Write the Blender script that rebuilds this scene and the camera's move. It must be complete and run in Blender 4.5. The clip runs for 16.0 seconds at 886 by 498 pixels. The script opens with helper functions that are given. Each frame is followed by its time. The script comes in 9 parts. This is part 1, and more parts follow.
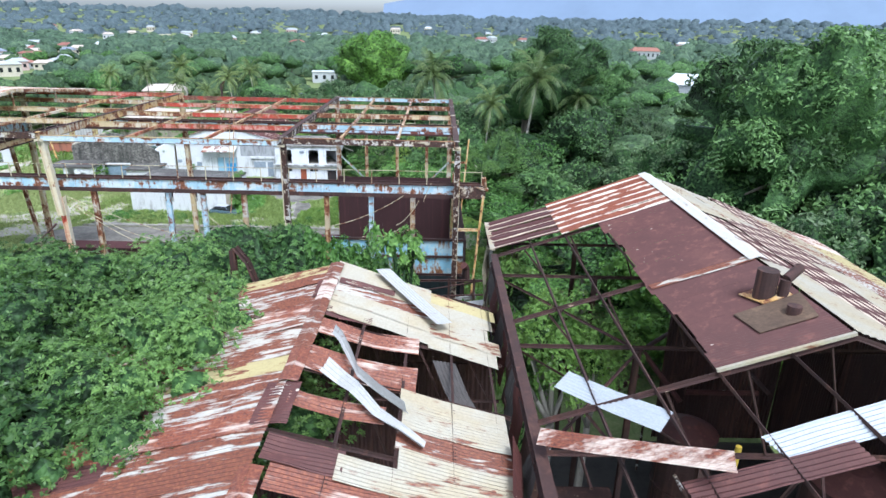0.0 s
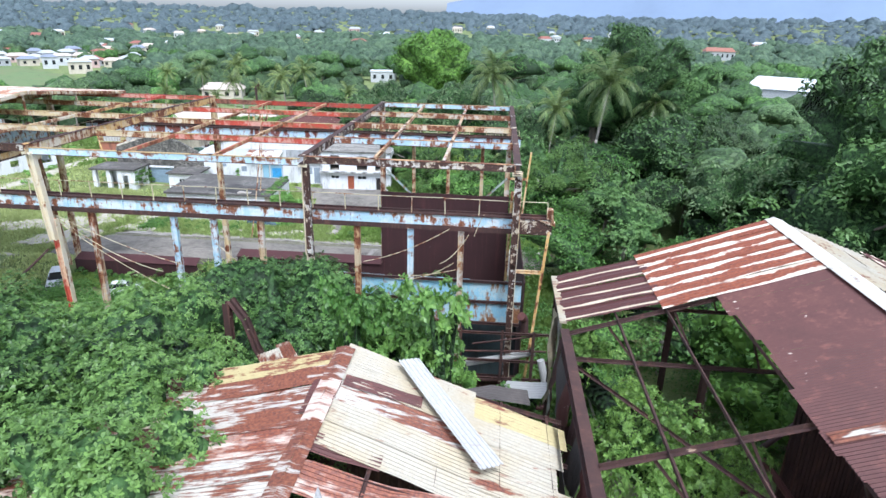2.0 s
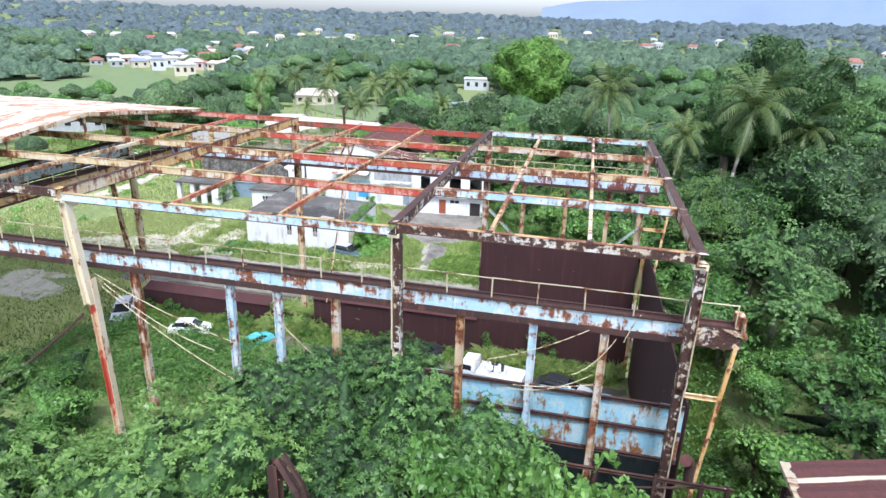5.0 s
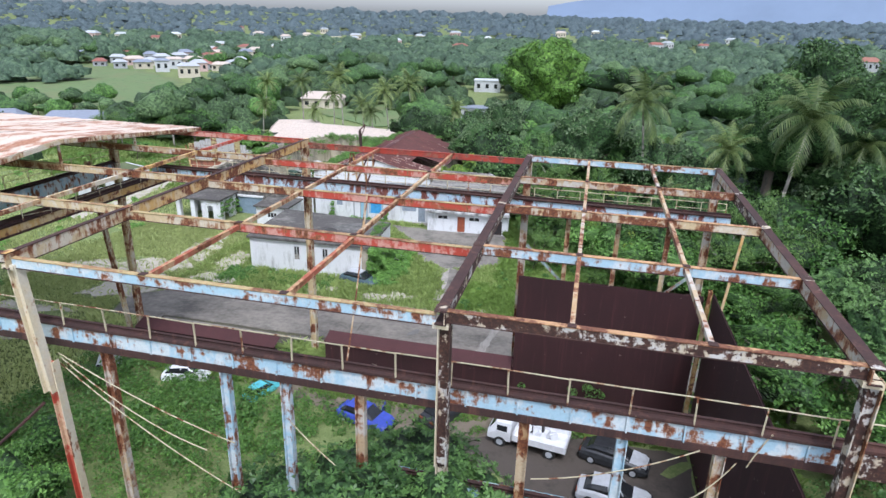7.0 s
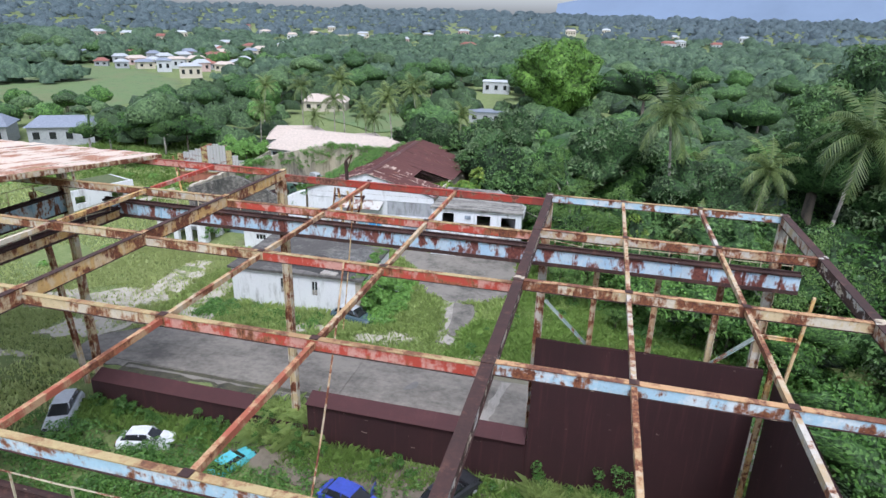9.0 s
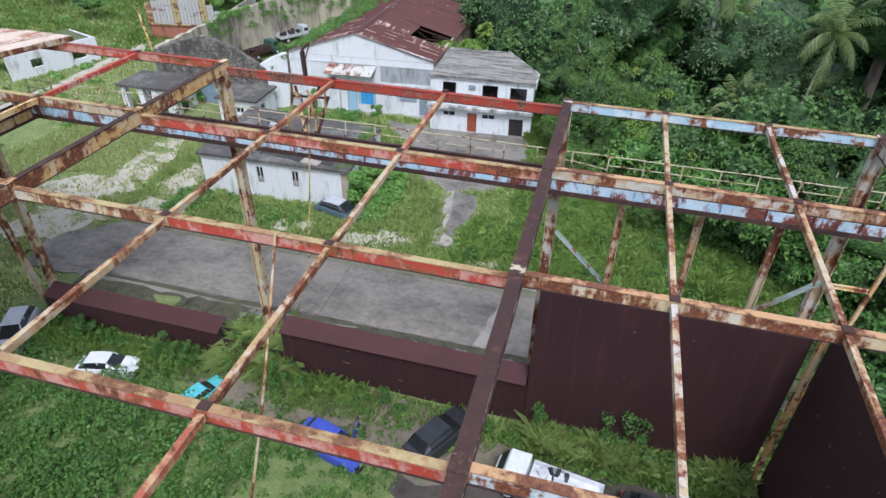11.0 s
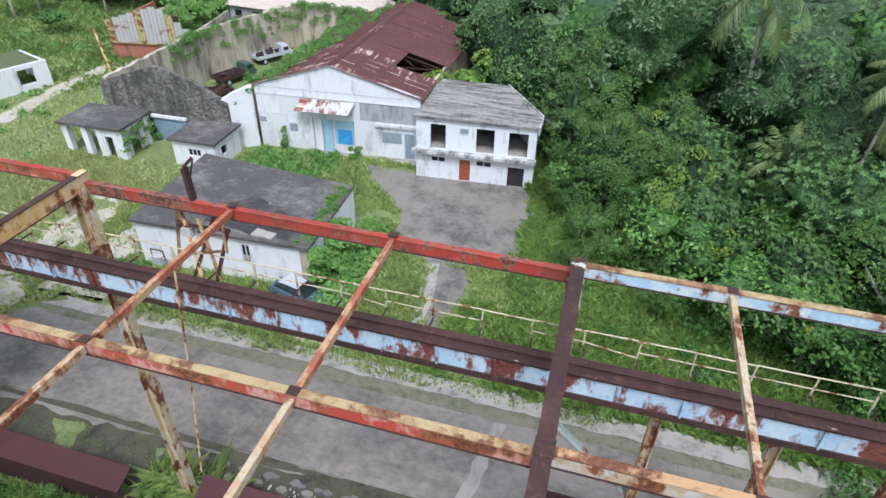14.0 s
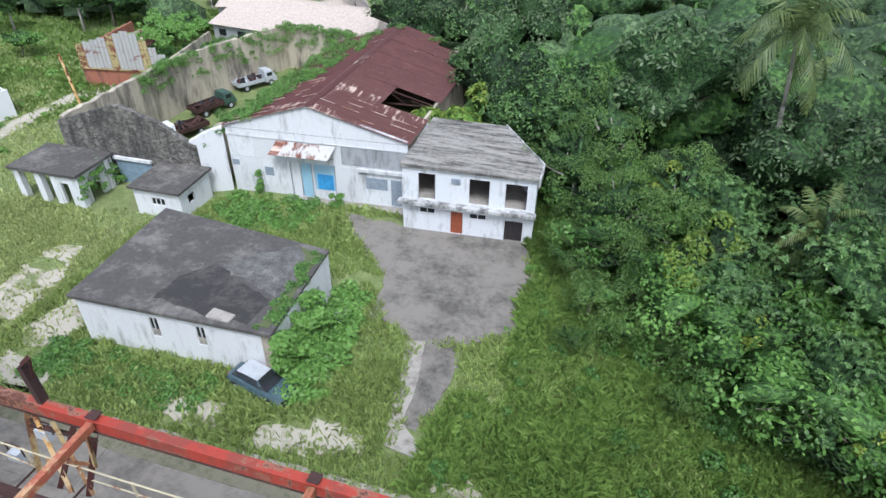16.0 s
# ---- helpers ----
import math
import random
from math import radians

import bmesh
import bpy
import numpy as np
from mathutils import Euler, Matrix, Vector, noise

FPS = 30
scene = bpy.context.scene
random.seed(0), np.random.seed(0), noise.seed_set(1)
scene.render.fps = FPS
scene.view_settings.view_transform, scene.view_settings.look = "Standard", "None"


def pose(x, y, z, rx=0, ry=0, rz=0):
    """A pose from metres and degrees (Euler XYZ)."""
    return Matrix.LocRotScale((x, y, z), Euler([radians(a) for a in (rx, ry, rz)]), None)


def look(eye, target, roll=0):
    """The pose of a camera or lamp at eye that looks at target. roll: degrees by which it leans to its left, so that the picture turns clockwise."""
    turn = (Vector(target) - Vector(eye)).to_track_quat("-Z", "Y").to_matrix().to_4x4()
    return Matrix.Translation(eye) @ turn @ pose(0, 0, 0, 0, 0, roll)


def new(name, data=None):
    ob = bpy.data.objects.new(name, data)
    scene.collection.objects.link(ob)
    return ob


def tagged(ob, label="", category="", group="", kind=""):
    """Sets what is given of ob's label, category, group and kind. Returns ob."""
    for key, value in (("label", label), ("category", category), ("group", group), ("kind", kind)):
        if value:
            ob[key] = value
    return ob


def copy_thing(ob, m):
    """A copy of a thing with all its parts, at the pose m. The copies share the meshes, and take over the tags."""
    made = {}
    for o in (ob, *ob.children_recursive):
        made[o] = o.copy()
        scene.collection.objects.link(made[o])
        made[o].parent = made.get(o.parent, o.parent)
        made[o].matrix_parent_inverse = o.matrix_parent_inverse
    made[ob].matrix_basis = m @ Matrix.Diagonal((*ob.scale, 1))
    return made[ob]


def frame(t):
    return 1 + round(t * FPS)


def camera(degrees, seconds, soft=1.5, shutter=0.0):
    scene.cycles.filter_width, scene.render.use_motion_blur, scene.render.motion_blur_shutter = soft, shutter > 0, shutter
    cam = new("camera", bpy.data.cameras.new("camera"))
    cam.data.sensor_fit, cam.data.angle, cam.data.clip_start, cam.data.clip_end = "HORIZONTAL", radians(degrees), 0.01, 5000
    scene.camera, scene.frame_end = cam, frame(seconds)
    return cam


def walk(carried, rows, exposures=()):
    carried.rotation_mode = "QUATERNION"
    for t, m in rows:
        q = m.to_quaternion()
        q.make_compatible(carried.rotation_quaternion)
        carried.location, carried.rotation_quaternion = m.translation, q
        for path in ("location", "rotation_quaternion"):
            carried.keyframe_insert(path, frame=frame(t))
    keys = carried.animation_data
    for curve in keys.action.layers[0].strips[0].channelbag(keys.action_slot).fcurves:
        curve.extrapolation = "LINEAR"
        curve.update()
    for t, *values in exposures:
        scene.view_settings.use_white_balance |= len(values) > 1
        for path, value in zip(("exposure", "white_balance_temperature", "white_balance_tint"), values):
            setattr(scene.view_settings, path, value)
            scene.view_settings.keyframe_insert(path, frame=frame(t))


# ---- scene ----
cam = camera(71.4, 16.0)
METRES, EYE, TILT, LEAN, TURN = 60.0, 24.0, -20.3, 0.0, 0.0
PATH = [
    (0, (0.189, -0.123, 23.603), (0.214, 1.755, 22.916), 1.4),
    (0.5, (0.32, 1.982, 23.511), (0.346, 3.859, 22.822), 1.3),
    (1, (0.379, 4.1, 23.361), (0.349, 5.977, 22.671), 1.5),
    (1.5, (0.368, 6.232, 23.275), (0.303, 8.108, 22.584), 1.4),
    (2, (0.268, 8.318, 23.292), (0.114, 10.188, 22.599), 1.4),
    (2.5, (0.104, 10.29, 23.383), (-0.12, 12.153, 22.691), 1.4),
    (3, (-0.216, 12.099, 23.44), (-0.503, 13.953, 22.748), 1.4),
    (3.5, (-0.727, 13.751, 23.537), (-1.067, 15.597, 22.845), 1.5),
    (4, (-1.402, 15.222, 23.619), (-1.778, 17.061, 22.93), 1.4),
    (4.2, (-1.702, 15.78, 23.628), (-2.089, 17.618, 22.942), 1.5),
    (6.3, (-5.381, 22.119, 24.25), (-5.809, 23.947, 23.56), 1.6),
    (6.5, (-5.705, 22.73, 24.286), (-6.132, 24.558, 23.596), 1.5),
    (7, (-6.339, 24.278, 24.378), (-6.768, 26.105, 23.686), 1.6),
    (7.5, (-6.88, 26.035, 24.491), (-7.311, 27.861, 23.8), 1.6),
    (8, (-7.336, 27.908, 24.664), (-7.77, 29.733, 23.971), 1.5),
    (8.2, (-7.461, 28.682, 24.717), (-7.899, 30.507, 24.026), 1.6),
    (10.3, (-8.461, 37.133, 25.569), (-8.925, 38.892, 24.739), 1.0),
    (10.5, (-8.551, 37.909, 25.62), (-8.999, 39.613, 24.673), 1.1),
    (11, (-8.775, 39.886, 25.721), (-9.194, 41.471, 24.574), 1.2),
    (11.5, (-8.991, 41.826, 25.762), (-9.413, 43.413, 24.62), 1.2),
    (12, (-9.178, 43.728, 25.803), (-9.605, 45.31, 24.656), 1.2),
    (12.5, (-9.405, 45.589, 25.831), (-9.833, 47.157, 24.666), 1.3),
    (13, (-9.674, 47.377, 25.847), (-10.103, 48.944, 24.681), 1.4),
    (13.5, (-9.879, 49.163, 25.916), (-10.313, 50.73, 24.752), 1.3),
    (14, (-10.098, 50.988, 25.992), (-10.534, 52.557, 24.831), 1.2),
    (14.5, (-10.289, 52.788, 26.151), (-10.729, 54.358, 24.992), 1.2),
    (15, (-10.516, 54.604, 26.365), (-10.958, 56.171, 25.204), 1.1),
    (15.5, (-10.814, 56.455, 26.495), (-11.259, 58.023, 25.336), 1.1),
    (16, (-11.047, 58.349, 26.746), (-11.496, 59.915, 25.586), 1.0),
]
walk(cam, [(t, look(eye, target, roll)) for t, eye, target, roll in PATH], exposures=[(0.0, 1.03, 5500, 8), (1.5, 1.1, 5550, 9), (3.0, 1.3, 5700, 12), (4.2, 1.42, 5750, 12), (6.3, 0.87, 5750, 13), (8.2, 0.74, 5750, 13), (11.0, 0.6, 5720, 12), (13.0, 0.7, 5720, 11), (16.0, 0.72, 5720, 11)])

# ---- light: bright overcast sky, a broad weak sun ----
SUN_EL, SUN_AZ = radians(58), radians(158)
world = bpy.data.worlds.new("sky")
scene.world = world
world.use_nodes = True
wn = world.node_tree
sky = wn.nodes.new("ShaderNodeTexSky")
sky.sky_type, sky.sun_disc = "NISHITA", False
sky.sun_elevation, sky.sun_rotation = SUN_EL, SUN_AZ
sky.air_density, sky.dust_density = 1.0, 2.5
grey = wn.nodes.new("ShaderNodeHueSaturation")
grey.inputs["Saturation"].default_value = 0.35
wn.links.new(sky.outputs[0], grey.inputs["Color"])
wn.links.new(grey.outputs[0], wn.nodes["Background"].inputs[0])
wn.nodes["Background"].inputs[1].default_value = 0.15
sun = new("sun", bpy.data.lights.new("sun", "SUN"))
sun.data.energy, sun.data.angle, sun.data.color = 1.5, radians(16), (1.0, 0.97, 0.92)
sun.matrix_basis = look((0, 0, 60), (-math.sin(SUN_AZ) * math.cos(SUN_EL) * 0 + math.sin(SUN_AZ) * -1 * math.cos(SUN_EL), -math.cos(SUN_AZ) * math.cos(SUN_EL), 60 - math.sin(SUN_EL)))

# ---- materials ----
def mat(name):
    m = bpy.data.materials.new(name)
    m.use_nodes = True
    return m, m.node_tree, m.node_tree.nodes["Principled BSDF"]


def node(t, kind, **inputs):
    n = t.nodes.new(kind)
    for k, v in inputs.items():
        n.inputs[k.replace("_", " ")].default_value = v
    return n


def coords(t, scale=(1, 1, 1), turn=0.0):
    g = t.nodes.new("ShaderNodeNewGeometry")
    mp = t.nodes.new("ShaderNodeMapping")
    mp.inputs["Scale"].default_value = scale
    mp.inputs["Rotation"].default_value = (0, 0, turn)
    t.links.new(g.outputs["Position"], mp.inputs["Vector"])
    return mp.outputs["Vector"]


def noise_tex(t, vec, scale, detail=5.0, rough=0.6):
    n = node(t, "ShaderNodeTexNoise", Scale=scale, Detail=detail, Roughness=rough)
    t.links.new(vec, n.inputs["Vector"])
    return n.outputs["Fac"]


def ramp(t, fac, *stops):
    r = t.nodes.new("ShaderNodeValToRGB")
    e = r.color_ramp.elements
    while len(e) < len(stops):
        e.new(0.5)
    for el, (p, c) in zip(e, stops):
        el.position = p
        el.color = (*c, 1) if len(c) == 3 else c
    t.links.new(fac, r.inputs[0])
    return r.outputs[0]


def mix(t, fac, a, b, mode="MIX"):
    m = t.nodes.new("ShaderNodeMix")
    m.data_type, m.blend_type = "RGBA", mode
    for v, i in ((fac, 0), (a, 6), (b, 7)):
        if hasattr(v, "links"):
            t.links.new(v, m.inputs[i])
        else:
            m.inputs[i].default_value = v if i == 0 else (*v, 1)
    return m.outputs[2]


def math_node(t, op, a, b):
    m = t.nodes.new("ShaderNodeMath")
    m.operation = op
    for v, i in ((a, 0), (b, 1)):
        if hasattr(v, "links"):
            t.links.new(v, m.inputs[i])
        else:
            m.inputs[i].default_value = v
    return m.outputs[0]


def bump(t, p, height, strength, dist=0.02):
    b = t.nodes.new("ShaderNodeBump")
    b.inputs["Strength"].default_value, b.inputs["Distance"].default_value = strength, dist
    t.links.new(height, b.inputs["Height"])
    t.links.new(b.outputs[0], p.inputs["Normal"])


B3 = (0, 0, 0)
W3 = (1, 1, 1)
RUST_D, RUST_M, RUST_L = (0.045, 0.016, 0.011), (0.16, 0.05, 0.022), (0.34, 0.15, 0.06)


def flaking(name, paint, edge=0.5, scale=0.9, stretch=(1, 1, 0.35), second=None, rust=(RUST_D, RUST_M, RUST_L), halo_w=0.03):
    """Old paint that flakes off rusted steel. edge: the share that is bare, about."""
    m, t, p = mat(name)
    big = noise_tex(t, coords(t, stretch), scale * 1.5, 7, 0.62)
    fine = noise_tex(t, coords(t, (1, 1, 1)), 9.0, 6, 0.72)
    drip = noise_tex(t, coords(t, (2.2, 2.2, 0.5)), 1.3, 5, 0.66)
    chip = noise_tex(t, coords(t, (1, 1, 0.6)), 6.5, 6, 0.72)
    rustc = ramp(t, fine, (0.3, rust[0]), (0.5, rust[1]), (0.72, rust[2]))
    pc = paint
    if second:
        k = math_node(t, "ADD", math_node(t, "MULTIPLY", noise_tex(t, coords(t, (1, 1, 1)), 0.9, 7, 0.7), 0.7), math_node(t, "MULTIPLY", drip, 0.3))
        pc = mix(t, ramp(t, k, (0.48, B3), (0.54, W3)), paint, second)
    pc = mix(t, ramp(t, fine, (0.42, B3), (0.75, (0.45,) * 3)), pc, tuple(0.62 * v for v in paint))
    worn = math_node(t, "ADD", math_node(t, "ADD", math_node(t, "MULTIPLY", big, 0.54), math_node(t, "MULTIPLY", drip, 0.3)), math_node(t, "MULTIPLY", chip, 0.16))
    lo = 0.36 + 0.23 * edge
    halo = ramp(t, worn, (lo - 0.01, (0.9,) * 3), (lo + halo_w, B3))
    pc = mix(t, halo, pc, tuple(0.4 * a + 0.6 * b for a, b in zip(rust[1], rust[2])))
    mask = ramp(t, worn, (lo - 0.022, W3), (lo - 0.008, B3))
    t.links.new(mix(t, mask, pc, rustc), p.inputs["Base Color"])
    p.inputs["Roughness"].default_value = 0.75
    bump(t, p, math_node(t, "SUBTRACT", fine, mask), 0.6, 0.012)
    return m


def plain_rust(name, a, b, c, scale=0.5, rough=0.85, flecks=None):
    m, t, p = mat(name)
    n1 = noise_tex(t, coords(t, (1, 1, 0.5)), scale, 8, 0.7)
    n2 = noise_tex(t, coords(t), 9.0, 4, 0.7)
    col = ramp(t, n1, (0.3, a), (0.55, b), (0.75, c))
    col = mix(t, 0.22, col, ramp(t, n2, (0.3, a), (0.7, c)))
    if flecks:
        n4 = noise_tex(t, coords(t, (0.6, 1.6, 1.6)), 2.6, 3, 0.5)
        col = mix(t, ramp(t, n4, (0.725, B3), (0.74, W3)), col, flecks)
        run_ = noise_tex(t, coords(t, (2.2, 2.2, 0.12)), 1.3, 5, 0.65)
        col = mix(t, ramp(t, run_, (0.55, B3), (0.75, (0.5,) * 3)), col, tuple(1.9 * v for v in c))
    t.links.new(col, p.inputs["Base Color"])
    p.inputs["Roughness"].default_value = rough
    bump(t, p, n2, 0.3, 0.01)
    return m


def tin(name, base, rusty, amount, along=(1, 0.16, 1), edge_soft=0.05, scale=1.6, second=None):
    """Roofing sheet: bare or painted metal with rust that runs along the fall of the sheet."""
    m, t, p = mat(name)
    v = coords(t, along)
    n1 = noise_tex(t, v, scale, 7, 0.68)
    n2 = noise_tex(t, coords(t), 0.45, 3)
    n3 = noise_tex(t, coords(t), 11.0, 4, 0.7)
    info = t.nodes.new("ShaderNodeObjectInfo")
    s = math_node(t, "ADD", n1, math_node(t, "MULTIPLY", math_node(t, "SUBTRACT", n2, 0.5), 0.55))
    s = math_node(t, "ADD", s, math_node(t, "MULTIPLY", math_node(t, "SUBTRACT", info.outputs["Random"], 0.5), 0.16))
    mask = ramp(t, s, (amount - edge_soft, W3), (amount + edge_soft, B3))
    rc = ramp(t, n3, (0.3, rusty[0]), (0.5, rusty[1]), (0.75, rusty[2]))
    bc = base if second is None else mix(t, ramp(t, n2, (0.42, B3), (0.6, W3)), base, second)
    stain = mix(t, ramp(t, n3, (0.4, B3), (0.8, (0.5,) * 3)), bc, tuple(0.55 * c for c in base))
    t.links.new(mix(t, mask, stain, rc), p.inputs["Base Color"])
    p.inputs["Roughness"].default_value = 0.62
    p.inputs["Metallic"].default_value = 0.0
    bump(t, p, n3, 0.12, 0.01)
    return m


def stained(name, base, stain, amount=0.5, scale=0.7, run=(1, 1, 0.3), moss=None, rough=0.9, fine_scale=8.0, relief=0.25):
    """Plaster, render or concrete with dark stains; they run down where run is short in z."""
    m, t, p = mat(name)
    n1 = noise_tex(t, coords(t, run), scale, 9, 0.72)
    n2 = noise_tex(t, coords(t), fine_scale, 6, 0.72)
    n3 = noise_tex(t, coords(t, (2.5, 2.5, 0.2)), 1.0, 5, 0.65)
    s = mix(t, 0.22, n1, n3)
    mask = ramp(t, s, (0.62 - 0.25 * amount, B3), (0.78 - 0.25 * amount, W3))
    c = mix(t, mask, base, stain)
    c = mix(t, ramp(t, n2, (0.45, B3), (0.8, (0.6,) * 3)), c, tuple(0.6 * a + 0.4 * b for a, b in zip(base, stain)))
    if moss:
        c = mix(t, ramp(t, noise_tex(t, coords(t), 0.5, 6, 0.7), (0.56, B3), (0.64, W3)), c, moss)
    t.links.new(c, p.inputs["Base Color"])
    p.inputs["Roughness"].default_value = rough
    bump(t, p, n2, relief, 0.02)
    return m


def leafy(name, dark, light, clump=0.6, trans=0.25, gloss=0.45, own=0.5):
    m, t, p = mat(name)
    g = t.nodes.new("ShaderNodeNewGeometry")
    info = t.nodes.new("ShaderNodeObjectInfo")
    n = noise_tex(t, coords(t), clump, 3)
    s = math_node(t, "ADD", math_node(t, "ADD", math_node(t, "MULTIPLY", g.outputs["Random Per Island"], own), 0.5 * (0.8 - own)), math_node(t, "MULTIPLY", n, 0.5))
    s = math_node(t, "ADD", s, math_node(t, "MULTIPLY", math_node(t, "SUBTRACT", info.outputs["Random"], 0.5), 0.5))
    c = ramp(t, s, (0.2, dark), (0.64, tuple(0.5 * (a + b) for a, b in zip(dark, light))), (1.0, tuple(1.12 * a for a in light)))
    t.links.new(c, p.inputs["Base Color"])
    p.inputs["Roughness"].default_value = gloss
    p.inputs["Specular IOR Level"].default_value = 0.35
    tr = t.nodes.new("ShaderNodeBsdfTranslucent")
    t.links.new(c, tr.inputs[0])
    ms = t.nodes.new("ShaderNodeMixShader")
    ms.inputs[0].default_value = trans
    t.links.new(p.outputs[0], ms.inputs[1])
    t.links.new(tr.outputs[0], ms.inputs[2])
    t.links.new(ms.outputs[0], t.nodes["Material Output"].inputs["Surface"])
    return m


def canopy(name, dark, light, leaf=1.4, big=0.05, deep=0.4):
    """A dense mass of leaves: each cell a leaf of its own tone and tilt. leaf: leaves to the metre."""
    m, t, p = mat(name)
    g = t.nodes.new("ShaderNodeNewGeometry")
    info = t.nodes.new("ShaderNodeObjectInfo")
    vo = t.nodes.new("ShaderNodeTexVoronoi")
    vo.inputs["Scale"].default_value = leaf
    t.links.new(coords(t), vo.inputs["Vector"])
    sp = t.nodes.new("ShaderNodeSeparateColor")
    t.links.new(vo.outputs["Color"], sp.inputs[0])
    n1, n2 = noise_tex(t, coords(t), leaf * 0.3, 5, 0.7), noise_tex(t, coords(t), big, 3)
    s = math_node(t, "ADD", math_node(t, "MULTIPLY", sp.outputs[0], 0.42), math_node(t, "MULTIPLY", n1, 0.6))
    for v, k in ((g.outputs["Random Per Island"], 0.2), (info.outputs["Random"], 0.2), (n2, 0.4)):
        s = math_node(t, "ADD", s, math_node(t, "MULTIPLY", math_node(t, "SUBTRACT", v, 0.5), k))
    t.links.new(ramp(t, s, (0.3, tuple(deep * c for c in dark)), (0.5, dark), (0.78, light)), p.inputs["Base Color"])
    p.inputs["Roughness"].default_value = 0.6
    p.inputs["Specular IOR Level"].default_value = 0.25
    bump(t, p, math_node(t, "ADD", math_node(t, "MULTIPLY", sp.outputs[1], 0.5), math_node(t, "SUBTRACT", 0.6, vo.outputs["Distance"])), 1.0, 0.35 / leaf)
    return m


def ribbed(name, crest, rusty, period, skew, share, along="Y", wobble=2.6):
    """Box-profile tin: pale worn crests at a regular pitch on rust, broken here and there."""
    m, t, p = mat(name)
    g = t.nodes.new("ShaderNodeNewGeometry")
    sep = t.nodes.new("ShaderNodeSeparateXYZ")
    t.links.new(g.outputs["Position"], sep.inputs[0])
    ph = math_node(t, "MULTIPLY", math_node(t, "SUBTRACT", sep.outputs[along], math_node(t, "MULTIPLY", sep.outputs["X" if along == "Y" else "Y"], skew)), math.tau / period)
    wob = math_node(t, "MULTIPLY", math_node(t, "SUBTRACT", noise_tex(t, coords(t, (0.35, 1, 1) if along == "Y" else (1, 0.2, 1)), 1.3, 6, 0.7), 0.5), wobble)
    w = math_node(t, "ADD", math_node(t, "SINE", ph, 0.0), wob)
    n3 = noise_tex(t, coords(t), 10.0, 5, 0.7)
    c = mix(t, ramp(t, math_node(t, "ADD", math_node(t, "MULTIPLY", w, 0.25), 0.5), (share - 0.03, B3), (share + 0.03, W3)), ramp(t, n3, (0.3, rusty[0]), (0.55, rusty[1]), (0.8, rusty[2])), crest)
    t.links.new(c, p.inputs["Base Color"])
    p.inputs["Roughness"].default_value = 0.7
    bump(t, p, n3, 0.15, 0.01)
    return m


def simple(name, col, rough=0.6, metal=0.0, vary=0.25, scale=3.0):
    m, t, p = mat(name)
    n = noise_tex(t, coords(t), scale, 6, 0.7)
    t.links.new(ramp(t, n, (0.3, tuple(c * (1 - vary) for c in col)), (0.7, tuple(min(1, c * (1 + vary)) for c in col))), p.inputs["Base Color"])
    p.inputs["Roughness"].default_value, p.inputs["Metallic"].default_value = rough, metal
    return m


PAINT_BLUE = flaking("flaking_blue_paint", (0.38, 0.54, 0.64), 0.46, 1.5, (0.5, 1, 0.7), second=(0.58, 0.63, 0.65))
PAINT_RED = flaking("flaking_red_primer", (0.44, 0.06, 0.035), 0.42, 1.0, (0.35, 1, 0.8), second=(0.56, 0.3, 0.24))
BRIGHT_RED = flaking("bright_red_primer", (0.36, 0.045, 0.026), 0.46, 1.2, (0.4, 1.4, 0.8), second=(0.24, 0.05, 0.035), rust=((0.05, 0.018, 0.014), (0.13, 0.045, 0.028), (0.34, 0.2, 0.13)))
PAINT_CREAM = flaking("flaking_cream_paint", (0.56, 0.44, 0.26), 0.54, 1.1, (0.4, 0.4, 0.5), second=(0.6, 0.53, 0.42))
PAINT_ORANGE = flaking("rusted_ochre_steel", (0.6, 0.37, 0.13), 0.5, 1.3, (1, 0.5, 0.8), second=(0.62, 0.47, 0.28))
BROWNS = ((0.022, 0.011, 0.009), (0.05, 0.022, 0.016), (0.12, 0.055, 0.032))
BRACE_GREEN = flaking("grey_green_brace_paint", (0.24, 0.31, 0.29), 0.4, 1.4, second=(0.32, 0.37, 0.34))
PAINT_BROWN = flaking("dark_rusted_girder", (0.55, 0.53, 0.5), 0.74, 1.8, (0.7, 0.7, 1), second=(0.5, 0.42, 0.3), rust=BROWNS, halo_w=0.012)
COL_CREAM = flaking("cream_column_paint", (0.64, 0.55, 0.38), 0.22, 1.6, (1, 1, 0.5), second=(0.62, 0.56, 0.44))
PAINT_TAN = flaking("tan_rusted_purlin_paint", (0.47, 0.31, 0.16), 0.56, 1.2, (1, 0.3, 1), second=(0.52, 0.42, 0.29))
PAINT_REDCREAM = flaking("red_and_cream_flaking_paint", (0.43, 0.07, 0.04), 0.2, 1.6, (1, 1, 0.4), second=(0.6, 0.42, 0.28))
BLUE_MAROON = flaking("blue_and_maroon_plate_paint", (0.42, 0.58, 0.72), 0.54, 0.9, (0.8, 1, 0.5), second=(0.52, 0.62, 0.7), rust=((0.06, 0.018, 0.016), (0.15, 0.042, 0.032), (0.27, 0.1, 0.065)))
PAINT_WHITE = flaking("flaking_white_steel", (0.53, 0.49, 0.43), 0.54, 1.2, (0.5, 0.5, 0.6), second=(0.46, 0.34, 0.2))
RAIL_CREAM = flaking("cream_handrail_paint", (0.52, 0.46, 0.31), 0.4, 2.0, (0.6, 0.6, 1))
